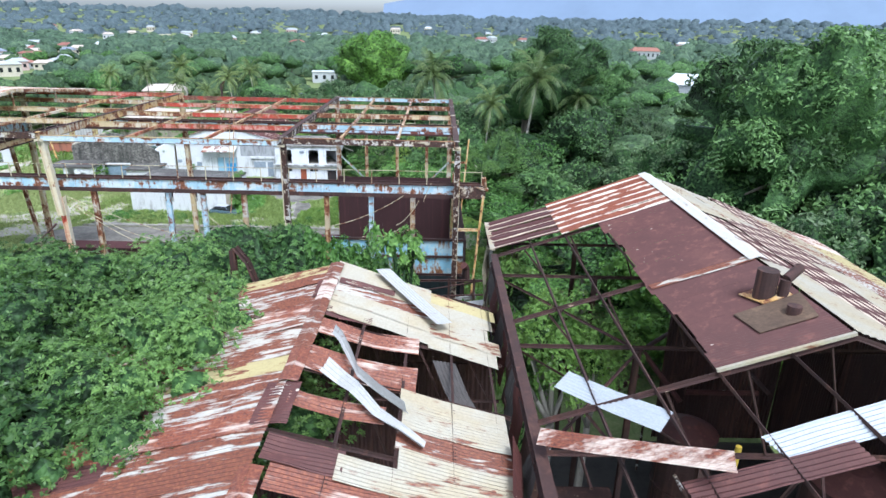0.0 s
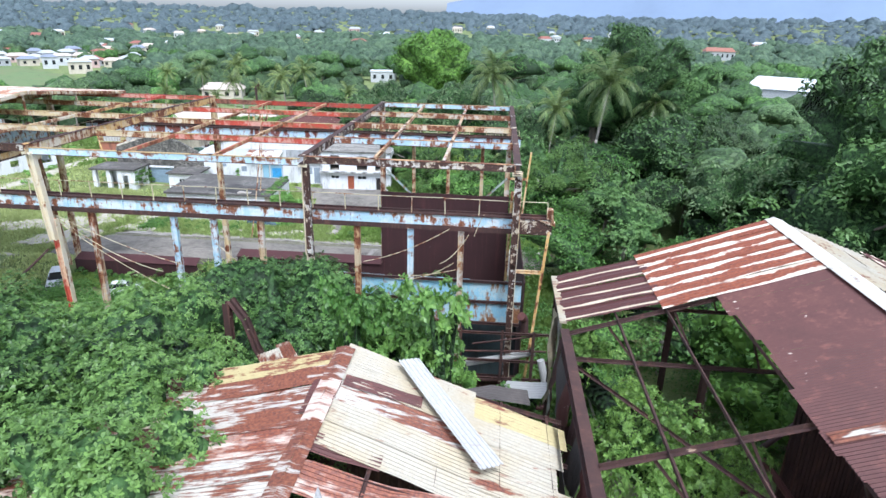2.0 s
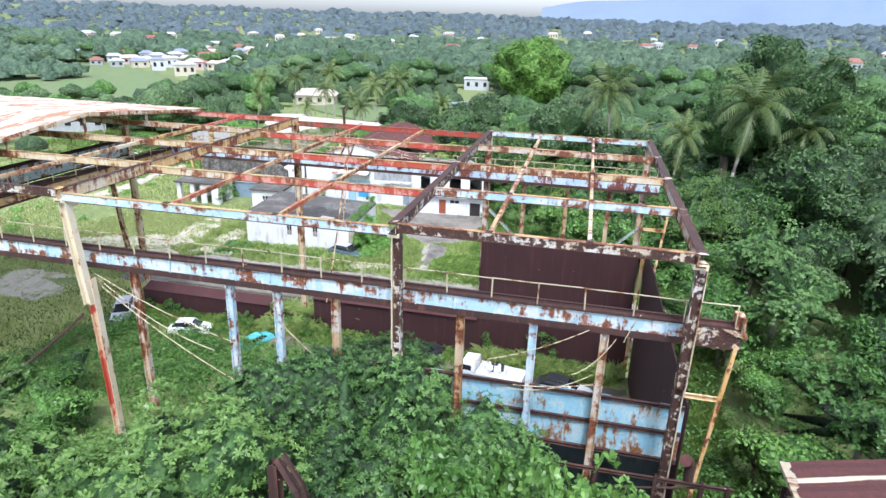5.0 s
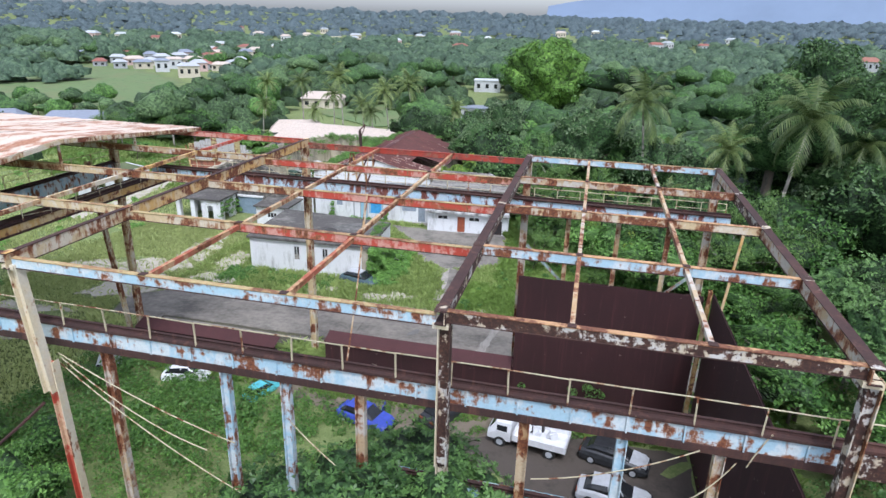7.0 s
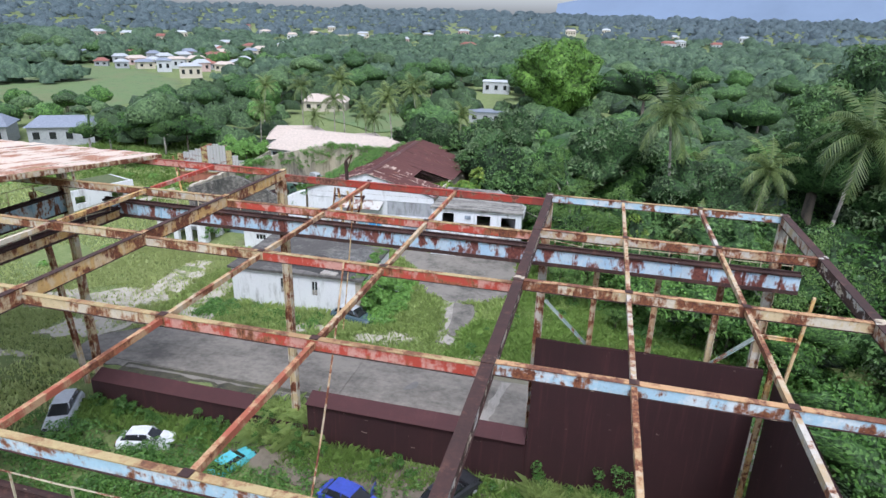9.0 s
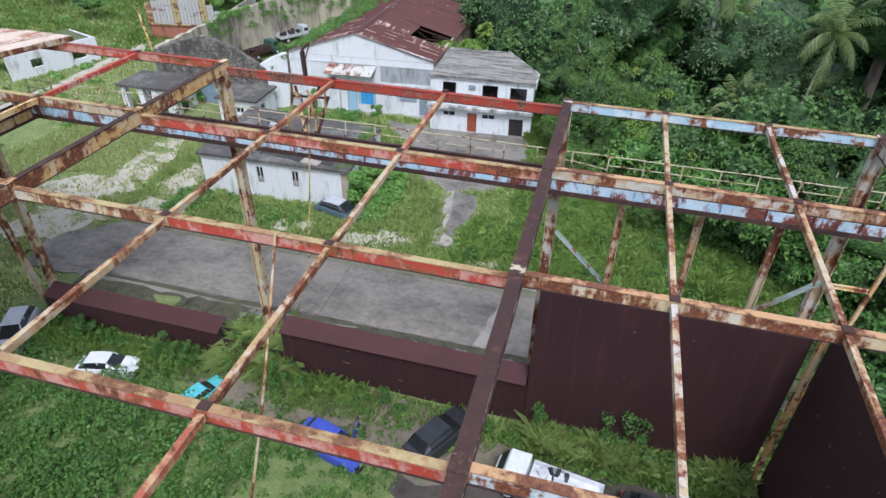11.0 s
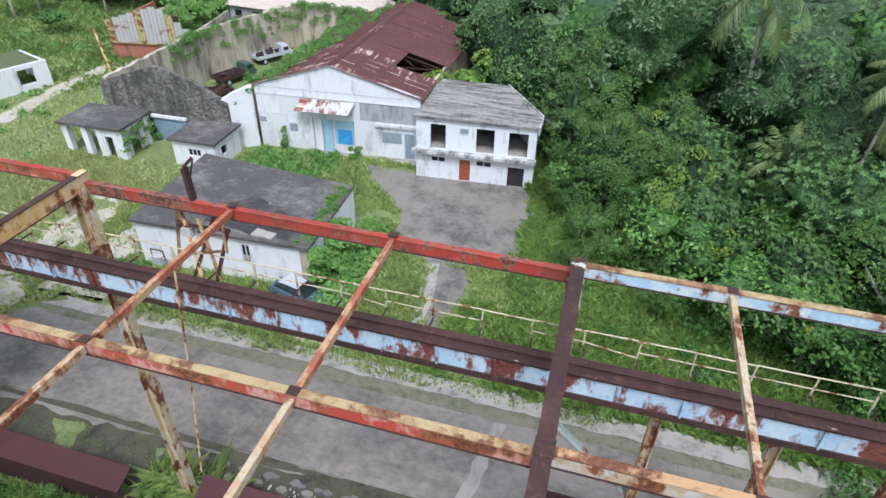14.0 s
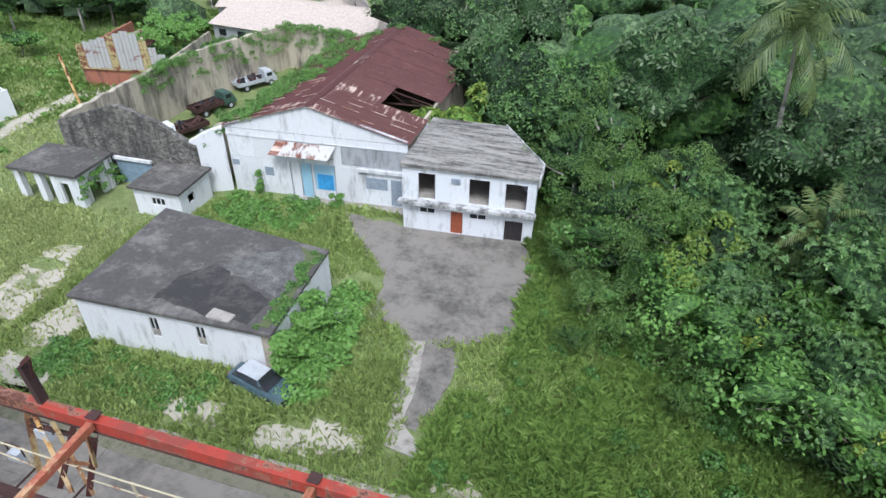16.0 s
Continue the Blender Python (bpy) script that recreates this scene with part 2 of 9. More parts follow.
OCHRE = flaking("ochre_rust_scale", (0.43, 0.33, 0.16), 0.48, 1.2, (0.3, 0.3, 1), second=(0.34, 0.2, 0.095), rust=((0.07, 0.03, 0.02), (0.17, 0.075, 0.035), (0.28, 0.14, 0.065)))
RUST_DARK = plain_rust("brown_rust", (0.022, 0.012, 0.0115), (0.048, 0.0215, 0.0185), (0.105, 0.046, 0.032), flecks=(0.34, 0.26, 0.19))
RUST_PLATE = plain_rust("maroon_rusted_plate", (0.026, 0.0082, 0.0092), (0.037, 0.0108, 0.012), (0.054, 0.0165, 0.0168), 0.35, 0.8, (0.25, 0.2, 0.17))
RUST_TOP = flaking("red_brown_flange", (0.5, 0.3, 0.15), 0.62, 1.2, (0.3, 0.3, 1), rust=((0.06, 0.022, 0.016), (0.16, 0.06, 0.03), (0.26, 0.12, 0.06)))
PURLIN_RED = flaking("red_brown_purlin_paint", (0.36, 0.1, 0.055), 0.42, 1.1, (1, 0.3, 1), second=(0.5, 0.32, 0.17))
RUST_CAP = plain_rust("maroon_wall_cap", (0.05, 0.0155, 0.0165), (0.066, 0.02, 0.021), (0.09, 0.03, 0.029), 0.5, 0.75)
RUST_TIN = plain_rust("maroon_rusted_tin", (0.06, 0.019, 0.017), (0.082, 0.026, 0.023), (0.13, 0.048, 0.036), 0.5, 0.7, (0.5, 0.42, 0.36))
RUSTS = ((0.075, 0.024, 0.017), (0.16, 0.048, 0.024), (0.28, 0.11, 0.05))
TIN_WHITE = tin("white_tin_with_rust", (0.43, 0.41, 0.37), RUSTS, 0.55, (0.2, 2.2, 1), second=(0.46, 0.42, 0.36), edge_soft=0.035, scale=2.2)
TIN_CREAM = tin("cream_painted_tin", (0.385, 0.325, 0.22), RUSTS, 0.385, (0.3, 1.4, 1), 0.035, 2.2, second=(0.39, 0.355, 0.285))
TIN_RED = tin("rust_red_tin", (0.62, 0.5, 0.42), ((0.07, 0.022, 0.017), (0.19, 0.055, 0.03), (0.34, 0.13, 0.06)), 0.56, (0.22, 1.6, 1), 0.07)
TIN_RUSTSTREAK = tin("streaked_maroon_tin", (0.5, 0.38, 0.31), ((0.06, 0.018, 0.016), (0.085, 0.026, 0.022), (0.13, 0.045, 0.034)), 0.66, (1.6, 0.22, 1), 0.04, 2.0)
TIN_STRIPE = ribbed("maroon_tin_with_pale_ribs", (0.6, 0.5, 0.36), ((0.06, 0.019, 0.017), (0.08, 0.025, 0.022), (0.12, 0.042, 0.034)), 0.87, -0.11, 0.69, wobble=1.2)
TIN_LINED = ribbed("maroon_tin_with_thin_pale_lines", (0.58, 0.48, 0.37), ((0.06, 0.019, 0.017), (0.08, 0.025, 0.022), (0.12, 0.042, 0.034)), 0.5, -0.19, 0.66, "X", 1.5)
TIN_RED2 = ribbed("red_rust_tin_with_pale_ribs", (0.64, 0.55, 0.46), ((0.1, 0.028, 0.018), (0.22, 0.06, 0.028), (0.34, 0.13, 0.06)), 0.78, 0.02, 0.64, wobble=5.0)
# Floor colour darkened to paint in the gloom inside the sheds
SHADE_FLOOR = stained("dark_dirt_floor", (0.05, 0.045, 0.04), (0.02, 0.018, 0.016), 0.5, 0.4, (1, 1, 1))
TIN_CLEAN = tin("pale_ridge_tin", (0.56, 0.53, 0.47), RUSTS, 0.3, (1, 0.4, 1))
FLASHING = plain_rust("brown_flashing_plate", (0.05, 0.03, 0.022), (0.11, 0.07, 0.045), (0.24, 0.15, 0.09), 1.2)
TIN_GREY = tin("bare_grey_tin", (0.43, 0.42, 0.405), RUSTS, 0.34, (0.3, 1, 1))
TIN_DARK = plain_rust("dark_grey_tin", (0.04, 0.035, 0.033), (0.08, 0.07, 0.066), (0.14, 0.12, 0.11))
TIN_SHEETRUST = tin("cream_tin_half_rusted", (0.46, 0.42, 0.34), RUSTS, 0.5, (0.8, 0.3, 1), 0.03, 1.2)
TIN_YELLOW = tin("yellow_tin", (0.42, 0.35, 0.17), RUSTS, 0.42, (0.3, 1.2, 1), 0.035, 2.2)
TIN_SHEET = tin("pale_grey_underside_tin", (0.44, 0.46, 0.485), ((0.3, 0.24, 0.12), (0.48, 0.4, 0.24), (0.55, 0.48, 0.28)), 0.36, (0.5, 0.5, 1))
TIN_PINK = tin("faded_pale_roof_tin", (0.66, 0.54, 0.45), ((0.2, 0.08, 0.05), (0.36, 0.18, 0.11), (0.5, 0.3, 0.2)), 0.45, (0.8, 0.25, 1))
BLUE_SHEET = flaking("blue_sheet_wall_with_rust", (0.27, 0.5, 0.62), 0.43, 0.7, (1, 1, 0.5), second=(0.42, 0.55, 0.58), rust=((0.05, 0.02, 0.013), (0.18, 0.075, 0.03), (0.36, 0.2, 0.09)))
TIN_PALE = tin("whitewashed_awning_tin", (0.54, 0.53, 0.5), RUSTS, 0.43, (1.6, 0.4, 1))
LEAF_V = leafy("pale_variegated_climber", (0.1, 0.19, 0.03), (0.4, 0.48, 0.1), 0.8, 0.3)
LEAF_F = leafy("feathery_light_green_leaves", (0.055, 0.115, 0.028), (0.19, 0.31, 0.08), 0.6, 0.35)
WHITEWASH = stained("stained_whitewash", (0.69, 0.695, 0.705), (0.28, 0.275, 0.26), 0.42, 0.9)
WHITE_WALL = stained("white_house_wall", (0.7, 0.715, 0.735), (0.26, 0.26, 0.245), 0.42, 0.9)
SLAB_DARK = stained("mouldy_slab_edge", (0.56, 0.56, 0.55), (0.09, 0.088, 0.08), 0.74, 1.2)
GREY_SHEET = stained("grey_cement_sheet", (0.36, 0.37, 0.385), (0.12, 0.12, 0.115), 0.5, 0.8)
GREY_BAND = stained("weathered_grey_render", (0.64, 0.645, 0.655), (0.24, 0.24, 0.23), 0.4)
BLACK_ROOF = stained("dark_bitumen_roof", (0.075, 0.069, 0.064), (0.23, 0.215, 0.195), 0.52, 0.34, (1, 1, 1), relief=0.4, fine_scale=3.0)
GREY_ROOF = stained("weathered_grey_roof", (0.33, 0.315, 0.285), (0.045, 0.042, 0.038), 0.74, 1.1, (0.3, 1.8, 1), relief=0.5)
YARD = stained("worn_yard_concrete", (0.225, 0.205, 0.178), (0.08, 0.075, 0.065), 0.62, 0.33, (1, 1, 1), relief=0.3, fine_scale=4.0)
RUIN_WALL = stained("mouldy_plaster_wall", (0.5, 0.44, 0.34), (0.07, 0.066, 0.056), 0.56, 0.5, (1, 1, 0.3))
CONCRETE = stained("old_concrete", (0.265, 0.238, 0.202), (0.1, 0.09, 0.078), 0.66, 0.22, (0.6, 1, 1), relief=0.2, fine_scale=14)
CONC_PALE = stained("pale_concrete", (0.37, 0.34, 0.3), (0.14, 0.13, 0.11), 0.55, 0.8, (1, 1, 1), relief=0.3)
CHALK = stained("bare_chalky_earth", (0.45, 0.41, 0.34), (0.22, 0.21, 0.12), 0.5, 0.6, (1, 1, 1), relief=0.4, moss=(0.16, 0.19, 0.07))
BRICK = stained("red_brick", (0.34, 0.13, 0.08), (0.1, 0.06, 0.05), 0.4, 1.2)
BARK = stained("bark", (0.16, 0.13, 0.1), (0.05, 0.045, 0.04), 0.5, 2.0, (1, 1, 0.3))
BARK_PALE = stained("pale_bark", (0.34, 0.31, 0.27), (0.12, 0.11, 0.1), 0.4, 2.0, (1, 1, 0.3))
DARK_IN = simple("dark_interior", (0.03, 0.03, 0.032), 0.9)
GLASS = simple("dark_window_glass", (0.02, 0.022, 0.025), 0.15)
DOOR_RED = simple("red_brown_door_paint", (0.28, 0.075, 0.035), 0.5)
BLUE_DOOR = stained("faded_blue_door_paint", (0.3, 0.48, 0.6), (0.5, 0.54, 0.56), 0.45, 0.8)
GREY_SHUT = simple("grey_shutter_paint", (0.25, 0.29, 0.34), 0.6)
LEAF_A = leafy("dark_mango_foliage", (0.037, 0.08, 0.025), (0.14, 0.25, 0.075))
LEAF_A2 = leafy("dense_mango_leaves", (0.028, 0.075, 0.02), (0.125, 0.235, 0.06), 0.9)
LEAF_B = leafy("fresh_green_foliage", (0.036, 0.098, 0.02), (0.135, 0.265, 0.06))
LEAF_C = leafy("grey_green_foliage", (0.048, 0.08, 0.036), (0.15, 0.22, 0.095))
LEAF_Y = leafy("yellow_green_foliage", (0.075, 0.17, 0.03), (0.2, 0.36, 0.07))
LEAF_P = leafy("palm_foliage", (0.06, 0.1, 0.03), (0.2, 0.255, 0.085), 0.4, 0.3)
CREEP = leafy("young_ground_creeper", (0.045, 0.12, 0.024), (0.22, 0.4, 0.085), 0.35, 0.38)
VINE = leafy("creeper_foliage", (0.055, 0.14, 0.03), (0.21, 0.385, 0.09), 1.1, 0.38)
BREAD = leafy("large_glossy_leaves", (0.06, 0.15, 0.03), (0.22, 0.38, 0.09), 0.7, 0.3, 0.35)
LEAF_L = leafy("light_young_leaves", (0.1, 0.2, 0.04), (0.32, 0.5, 0.12), 0.9, 0.4, 0.4)
GRASS = leafy("tall_grass", (0.19, 0.26, 0.07), (0.43, 0.53, 0.19), 0.35, 0.45, own=0.4)
# GRASS3: meadow grass in a paler colour than GRASS
GRASS3 = leafy("sunlit_meadow_grass", (0.3, 0.36, 0.125), (0.55, 0.6, 0.27), 0.3, 0.45, own=0.35)
GRASS2 = leafy("lush_grass", (0.11, 0.18, 0.04), (0.25, 0.37, 0.095), 0.4, 0.42, own=0.3)
LEAF_N = leafy("young_almond_leaves", (0.04, 0.094, 0.022), (0.178, 0.3, 0.076), 0.9, 0.32, 0.38)
MOUND = canopy("creeper_mound", (0.038, 0.09, 0.022), (0.11, 0.22, 0.05), 5.0, 0.3)
# INNER: leaf colour darkened to paint in the shade inside the crowns
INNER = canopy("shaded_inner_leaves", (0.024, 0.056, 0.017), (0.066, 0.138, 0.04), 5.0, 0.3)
CROWN_A = canopy("dark_crown", (0.034, 0.076, 0.024), (0.1, 0.19, 0.052), 2.8, deep=0.6)
CROWN_B = canopy("fresh_crown", (0.045, 0.105, 0.026), (0.14, 0.27, 0.062), 2.8, deep=0.6)
CROWN_C = canopy("grey_green_crown", (0.042, 0.078, 0.03), (0.12, 0.195, 0.076), 2.8, deep=0.6)
LEAF_Y2 = canopy("yellow_green_crown", (0.085, 0.175, 0.028), (0.19, 0.34, 0.06), 1.6, 0.3)
# Distance haze is painted into these two: bluer, paler, lower in contrast.
FAR_CROWN_HAZE = canopy("far_woodland_crowns", (0.055, 0.096, 0.058), (0.11, 0.168, 0.092), 0.9, 0.012, 0.65)
HILL_CROWN_HAZE = canopy("hill_forest_crowns", (0.08, 0.112, 0.125), (0.115, 0.152, 0.158), 0.7, 0.006, 0.8)
m_, t_, p_ = mat("grassy_earth")
v_ = coords(t_)
a_ = noise_tex(t_, v_, 0.09, 9, 0.65)
b_ = mix(t_, 0.45, noise_tex(t_, v_, 1.3, 7, 0.75), noise_tex(t_, v_, 9.0, 4, 0.7))
c_ = ramp(t_, b_, (0.3, (0.07, 0.12, 0.028)), (0.5, (0.16, 0.205, 0.068)), (0.7, (0.3, 0.32, 0.14)))
t_.links.new(mix(t_, ramp(t_, a_, (0.6, B3), (0.72, (0.7,) * 3)), c_, (0.2, 0.17, 0.11)), p_.inputs["Base Color"])
p_.inputs["Roughness"].default_value = 0.95
bump(t_, p_, b_, 0.6, 0.15)
GROUND = m_
FIELD = stained("pasture_grass", (0.12, 0.18, 0.065), (0.165, 0.16, 0.075), 0.55, 0.06, (1, 1, 1), moss=(0.075, 0.13, 0.045), relief=0.5, fine_scale=1.2)
CAR_WHITE = simple("chalky_white_car_paint", (0.72, 0.73, 0.75), 0.35, vary=0.12)
CAR_SILVER = simple("dull_silver_car_paint", (0.45, 0.47, 0.5), 0.35, vary=0.15)
CAR_BLACK = simple("dusty_black_car_paint", (0.03, 0.032, 0.036), 0.4, vary=0.4)
CAR_TEAL = simple("faded_dark_teal_paint", (0.06, 0.1, 0.12), 0.45, vary=0.4)
CAR_BLUE = simple("bright_blue_car_paint", (0.05, 0.08, 0.42), 0.4)
CAR_CYAN = simple("turquoise_car_paint", (0.12, 0.5, 0.56), 0.5)
RUBBER = simple("black_rubber", (0.02, 0.02, 0.02), 0.85)
MOSSY = stained("moss_on_concrete", (0.1, 0.12, 0.05), (0.05, 0.08, 0.025), 0.5, 1.5, (1, 1, 1), relief=0.8)
m_, t_, p_ = mat("crazed_roof_coating")
vo_ = t_.nodes.new("ShaderNodeTexVoronoi")
vo_.feature = "DISTANCE_TO_EDGE"
vo_.inputs["Scale"].default_value = 5.5
wv_ = node(t_, "ShaderNodeTexNoise", Scale=1.5, Detail=4.0)
t_.links.new(coords(t_), wv_.inputs["Vector"])
t_.links.new(mix(t_, 0.25, coords(t_), wv_.outputs["Color"]), vo_.inputs["Vector"])
c_ = ramp(t_, noise_tex(t_, coords(t_), 1.1, 8, 0.75), (0.3, (0.05, 0.048, 0.046)), (0.55, (0.15, 0.145, 0.135)), (0.75, (0.27, 0.26, 0.24)))
t_.links.new(mix(t_, ramp(t_, vo_.outputs["Distance"], (0.01, (0.7,) * 3), (0.06, B3)), c_, (0.035, 0.033, 0.031)), p_.inputs["Base Color"])
p_.inputs["Roughness"].default_value = 0.9
CRAZED = m_
m_, t_, p_ = mat("dark_rubble_stone")
vo_ = t_.nodes.new("ShaderNodeTexVoronoi")
ve_ = t_.nodes.new("ShaderNodeTexVoronoi")
ve_.feature = "DISTANCE_TO_EDGE"
for n_ in (vo_, ve_):
    n_.inputs["Scale"].default_value = 3.2
    t_.links.new(coords(t_, (1, 1, 1.5)), n_.inputs["Vector"])
sp_ = t_.nodes.new("ShaderNodeSeparateColor")
t_.links.new(vo_.outputs["Color"], sp_.inputs[0])
c_ = ramp(t_, sp_.outputs[0], (0.0, (0.06, 0.056, 0.05)), (0.5, (0.13, 0.12, 0.105)), (1.0, (0.24, 0.225, 0.2)))
c_ = mix(t_, ramp(t_, ve_.outputs["Distance"], (0.02, W3), (0.08, B3)), c_, (0.2, 0.185, 0.16))
c_ = mix(t_, ramp(t_, noise_tex(t_, coords(t_, (1, 1, 0.3)), 0.8, 8, 0.75), (0.42, B3), (0.6, (0.85,) * 3)), c_, (0.035, 0.035, 0.032))
t_.links.new(c_, p_.inputs["Base Color"])
p_.inputs["Roughness"].default_value = 0.92
bump(t_, p_, ve_.outputs["Distance"], 0.8, 0.06)
RUBBLE = m_

# ---- mesh tools ----
class Shape:
    """A mesh in the making: lists of corners and faces."""

    def __init__(self):
        self.v, self.f = [], []

    def add(self, verts, faces):
        n = len(self.v)
        self.v += [tuple(p) for p in verts]
        self.f += [tuple(i + n for i in f) for f in faces]
        return self

    def box(self, x0, x1, y0, y1, z0, z1):
        return self.hexa([(x0, y0, z0), (x1, y0, z0), (x1, y1, z0), (x0, y1, z0)], [(x0, y0, z1), (x1, y0, z1), (x1, y1, z1), (x0, y1, z1)])

    def hexa(self, low, high):
        n = len(low)
        return self.add(list(low) + list(high), [tuple(range(n))[::-1], tuple(range(n, 2 * n))] + [(i, (i + 1) % n, n + (i + 1) % n, n + i) for i in range(n)])

    def sweep(self, a, b, outline, up=(0, 0, 1)):
        """A bar from a to b with that outline of (side, up) pairs."""
        a, b = Vector(a), Vector(b)
        d = (b - a).normalized()
        s = d.cross(Vector(up))
        s = s.normalized() if s.length > 1e-4 else Vector((1, 0, 0))
        u = s.cross(d)
        n = len(outline)
        ring = lambda o: [o + s * p + u * q for p, q in outline]
        return self.add(ring(a) + ring(b), [tuple(range(n)), tuple(range(n, 2 * n))[::-1]] + [(i, n + i, n + (i + 1) % n, (i + 1) % n) for i in range(n)])

    def ibeam(self, a, b, w, h, up=(0, 0, 1), k=0.022):
        """A rolled joist whose top flange's face lies on the line a-b."""
        f = max(0.02, h * 0.06)
        o = [(-w / 2, -h), (w / 2, -h), (w / 2, -h + f), (k / 2, -h + f), (k / 2, -f), (w / 2, -f), (w / 2, 0), (-w / 2, 0), (-w / 2, -f), (-k / 2, -f), (-k / 2, -h + f), (-w / 2, -h + f)]
        return self.sweep(a, b, o, up)

    def angle(self, a, b, w, up=(0, 0, 1)):
        k = max(0.012, w * 0.12)
        return self.sweep(a, b, [(0, 0), (w, 0), (w, k), (k, k), (k, w), (0, w)], up)

    def bar(self, a, b, w, h=None, up=(0, 0, 1)):
        h = h or w
        return self.sweep(a, b, [(-w / 2, -h / 2), (w / 2, -h / 2), (w / 2, h / 2), (-w / 2, h / 2)], up)

    def tube(self, a, b, r, r2=None, n=8):
        r2 = r if r2 is None else r2
        a, b = Vector(a), Vector(b)
        q = (b - a).to_track_quat("Z", "Y")
        ring = lambda o, k: [o + q @ Vector((k * math.cos(i * math.tau / n), k * math.sin(i * math.tau / n), 0)) for i in range(n)]
        return self.add(ring(a, r) + ring(b, r2), [tuple(range(n))[::-1], tuple(range(n, 2 * n))] + [(i, (i + 1) % n, n + (i + 1) % n, n + i) for i in range(n)])

    def grid(self, fn, nu, nv):
        n = len(self.v)
        self.v += [tuple(fn(i / nu, j / nv)) for i in range(nu + 1) for j in range(nv + 1)]
        w = nv + 1
        self.f += [(n + i * w + j, n + (i + 1) * w + j, n + (i + 1) * w + j + 1, n + i * w + j + 1) for i in range(nu) for j in range(nv)]
        return self

    def tin(self, o, fall, across, pitch=0.16, amp=0.022, steps=3, sag=0.0, warp=0.0, seed=0):
        """A corrugated sheet: its waves run along the fall and follow one another across."""
        o, fall, across = Vector(o), Vector(fall), Vector(across)
        nrm = fall.cross(across).normalized()
        if nrm.z < 0:
            nrm = -nrm
        n = max(2, round(across.length / pitch)) * 4
        k = n / 4 * math.tau

        def at(u, v):
            h = amp * math.sin(v * k) - sag * 4 * u * (1 - u)
            if warp:
                h += warp * noise.noise(Vector((u * 2.3, v * 1.7, seed * 3.1)))
            return o + fall * u + across * v + nrm * h
        return self.grid(at, steps, n)


def mesh_of(shape, name, material, smooth=False, origin=None):
    me = bpy.data.meshes.new(name)
    if origin:
        o = Vector(origin)
        me.from_pydata([tuple(Vector(p) - o) for p in shape.v], [], shape.f)
    else:
        me.from_pydata(shape.v, [], shape.f)
    me.materials.append(material)
    bm = bmesh.new()
    bm.from_mesh(me)
    bmesh.ops.recalc_face_normals(bm, faces=bm.faces)
    bm.to_mesh(me)
    bm.free()
    if smooth:
        me.shade_smooth()
    return me


def base_of(shape):
    xs, ys, zs = zip(*shape.v)
    return ((min(xs) + max(xs)) / 2, (min(ys) + max(ys)) / 2, min(zs))


def solid(name, shape, material, label="", category="", group="", kind="", smooth=False):
    """A thing of one mesh, with its origin at its foot."""
    o = base_of(shape)
    ob = new(name, mesh_of(shape, name, material, smooth, o))
    ob.location = o
    return tagged(ob, label, category, group, kind)


def thing(name, foot, label, category, group="", kind=""):
    ob = new(name)
    ob.empty_display_size = 0.3
    ob.location = foot
    return tagged(ob, label, category, group, kind)


def part(name, shape, material, parent, label="", smooth=False):
    """A part in world places under a thing (or under a part)."""
    ob = new(name, shape if isinstance(shape, bpy.types.Mesh) else mesh_of(shape, name, material, smooth))
    ob.parent = parent
    ob.matrix_parent_inverse = Matrix.Translation(-parent.location) if parent.parent is None else Matrix()
    return tagged(ob, label)


def np_mesh(name, verts, faces, material):
    me = bpy.data.meshes.new(name)
    nv, (nf, k) = len(verts), faces.shape
    me.vertices.add(nv)
    me.vertices.foreach_set("co", np.ascontiguousarray(verts, dtype=np.float32).ravel())
    me.loops.add(nf * k)
    me.loops.foreach_set("vertex_index", np.ascontiguousarray(faces, dtype=np.int32).ravel())
    me.polygons.add(nf)
    me.polygons.foreach_set("loop_start", np.arange(0, nf * k, k, dtype=np.int32))
    me.polygons.foreach_set("loop_total", np.full(nf, k, dtype=np.int32))
    me.update(calc_edges=True)
    me.materials.append(material)
    return me

# ---- ground ----
def smooth01(a, b, v):
    k = min(1.0, max(0.0, (v - a) / (b - a)))
    return k * k * (3 - 2 * k)


def ground_z(x, y):
    r = math.hypot(x, y)
    z = -1.2
    z -= 0.8 * (1 - smooth01(63.2, 65.0, y)) * smooth01(-75, -42, x)
    z += smooth01(300, 1700, r) * 31 + max(0.0, r - 300) * 0.002
    if r > 350:
        z += 9 * noise.noise(Vector((x / 420, y / 420, 3.3))) * smooth01(350, 900, r)
    z -= smooth01(1900, 3200, r) * 90
    return z


def line(a, b, step):
    n = max(1, round((b - a) / step))
    return [a + (b - a) * i / n for i in range(n)]


def spread(start, end, first, grow):
    out, v, s = [], start, first
    while v < end:
        out.append(v)
        v, s = v + s, s * grow
    return out + [end]


gx = [-v for v in spread(75, 3600, 3, 1.13)][::-1] + line(-74, 50, 1.6) + spread(50, 3600, 3, 1.13)
gy = [-v for v in spread(5, 900, 4, 1.25)][::-1] + line(-4, 130, 1.6) + spread(130, 3600, 3, 1.12)
gv = np.array([(x, y, ground_z(x, y) + (0.12 * noise.noise(Vector((x * 0.3, y * 0.3, 0))) if abs(x) < 90 and y < 150 else 0)) for x in gx for y in gy])
nx, ny = len(gx), len(gy)
gi = np.arange(nx * ny).reshape(nx, ny)
gf = np.stack([gi[:-1, :-1], gi[1:, :-1], gi[1:, 1:], gi[:-1, 1:]], -1).reshape(-1, 4)
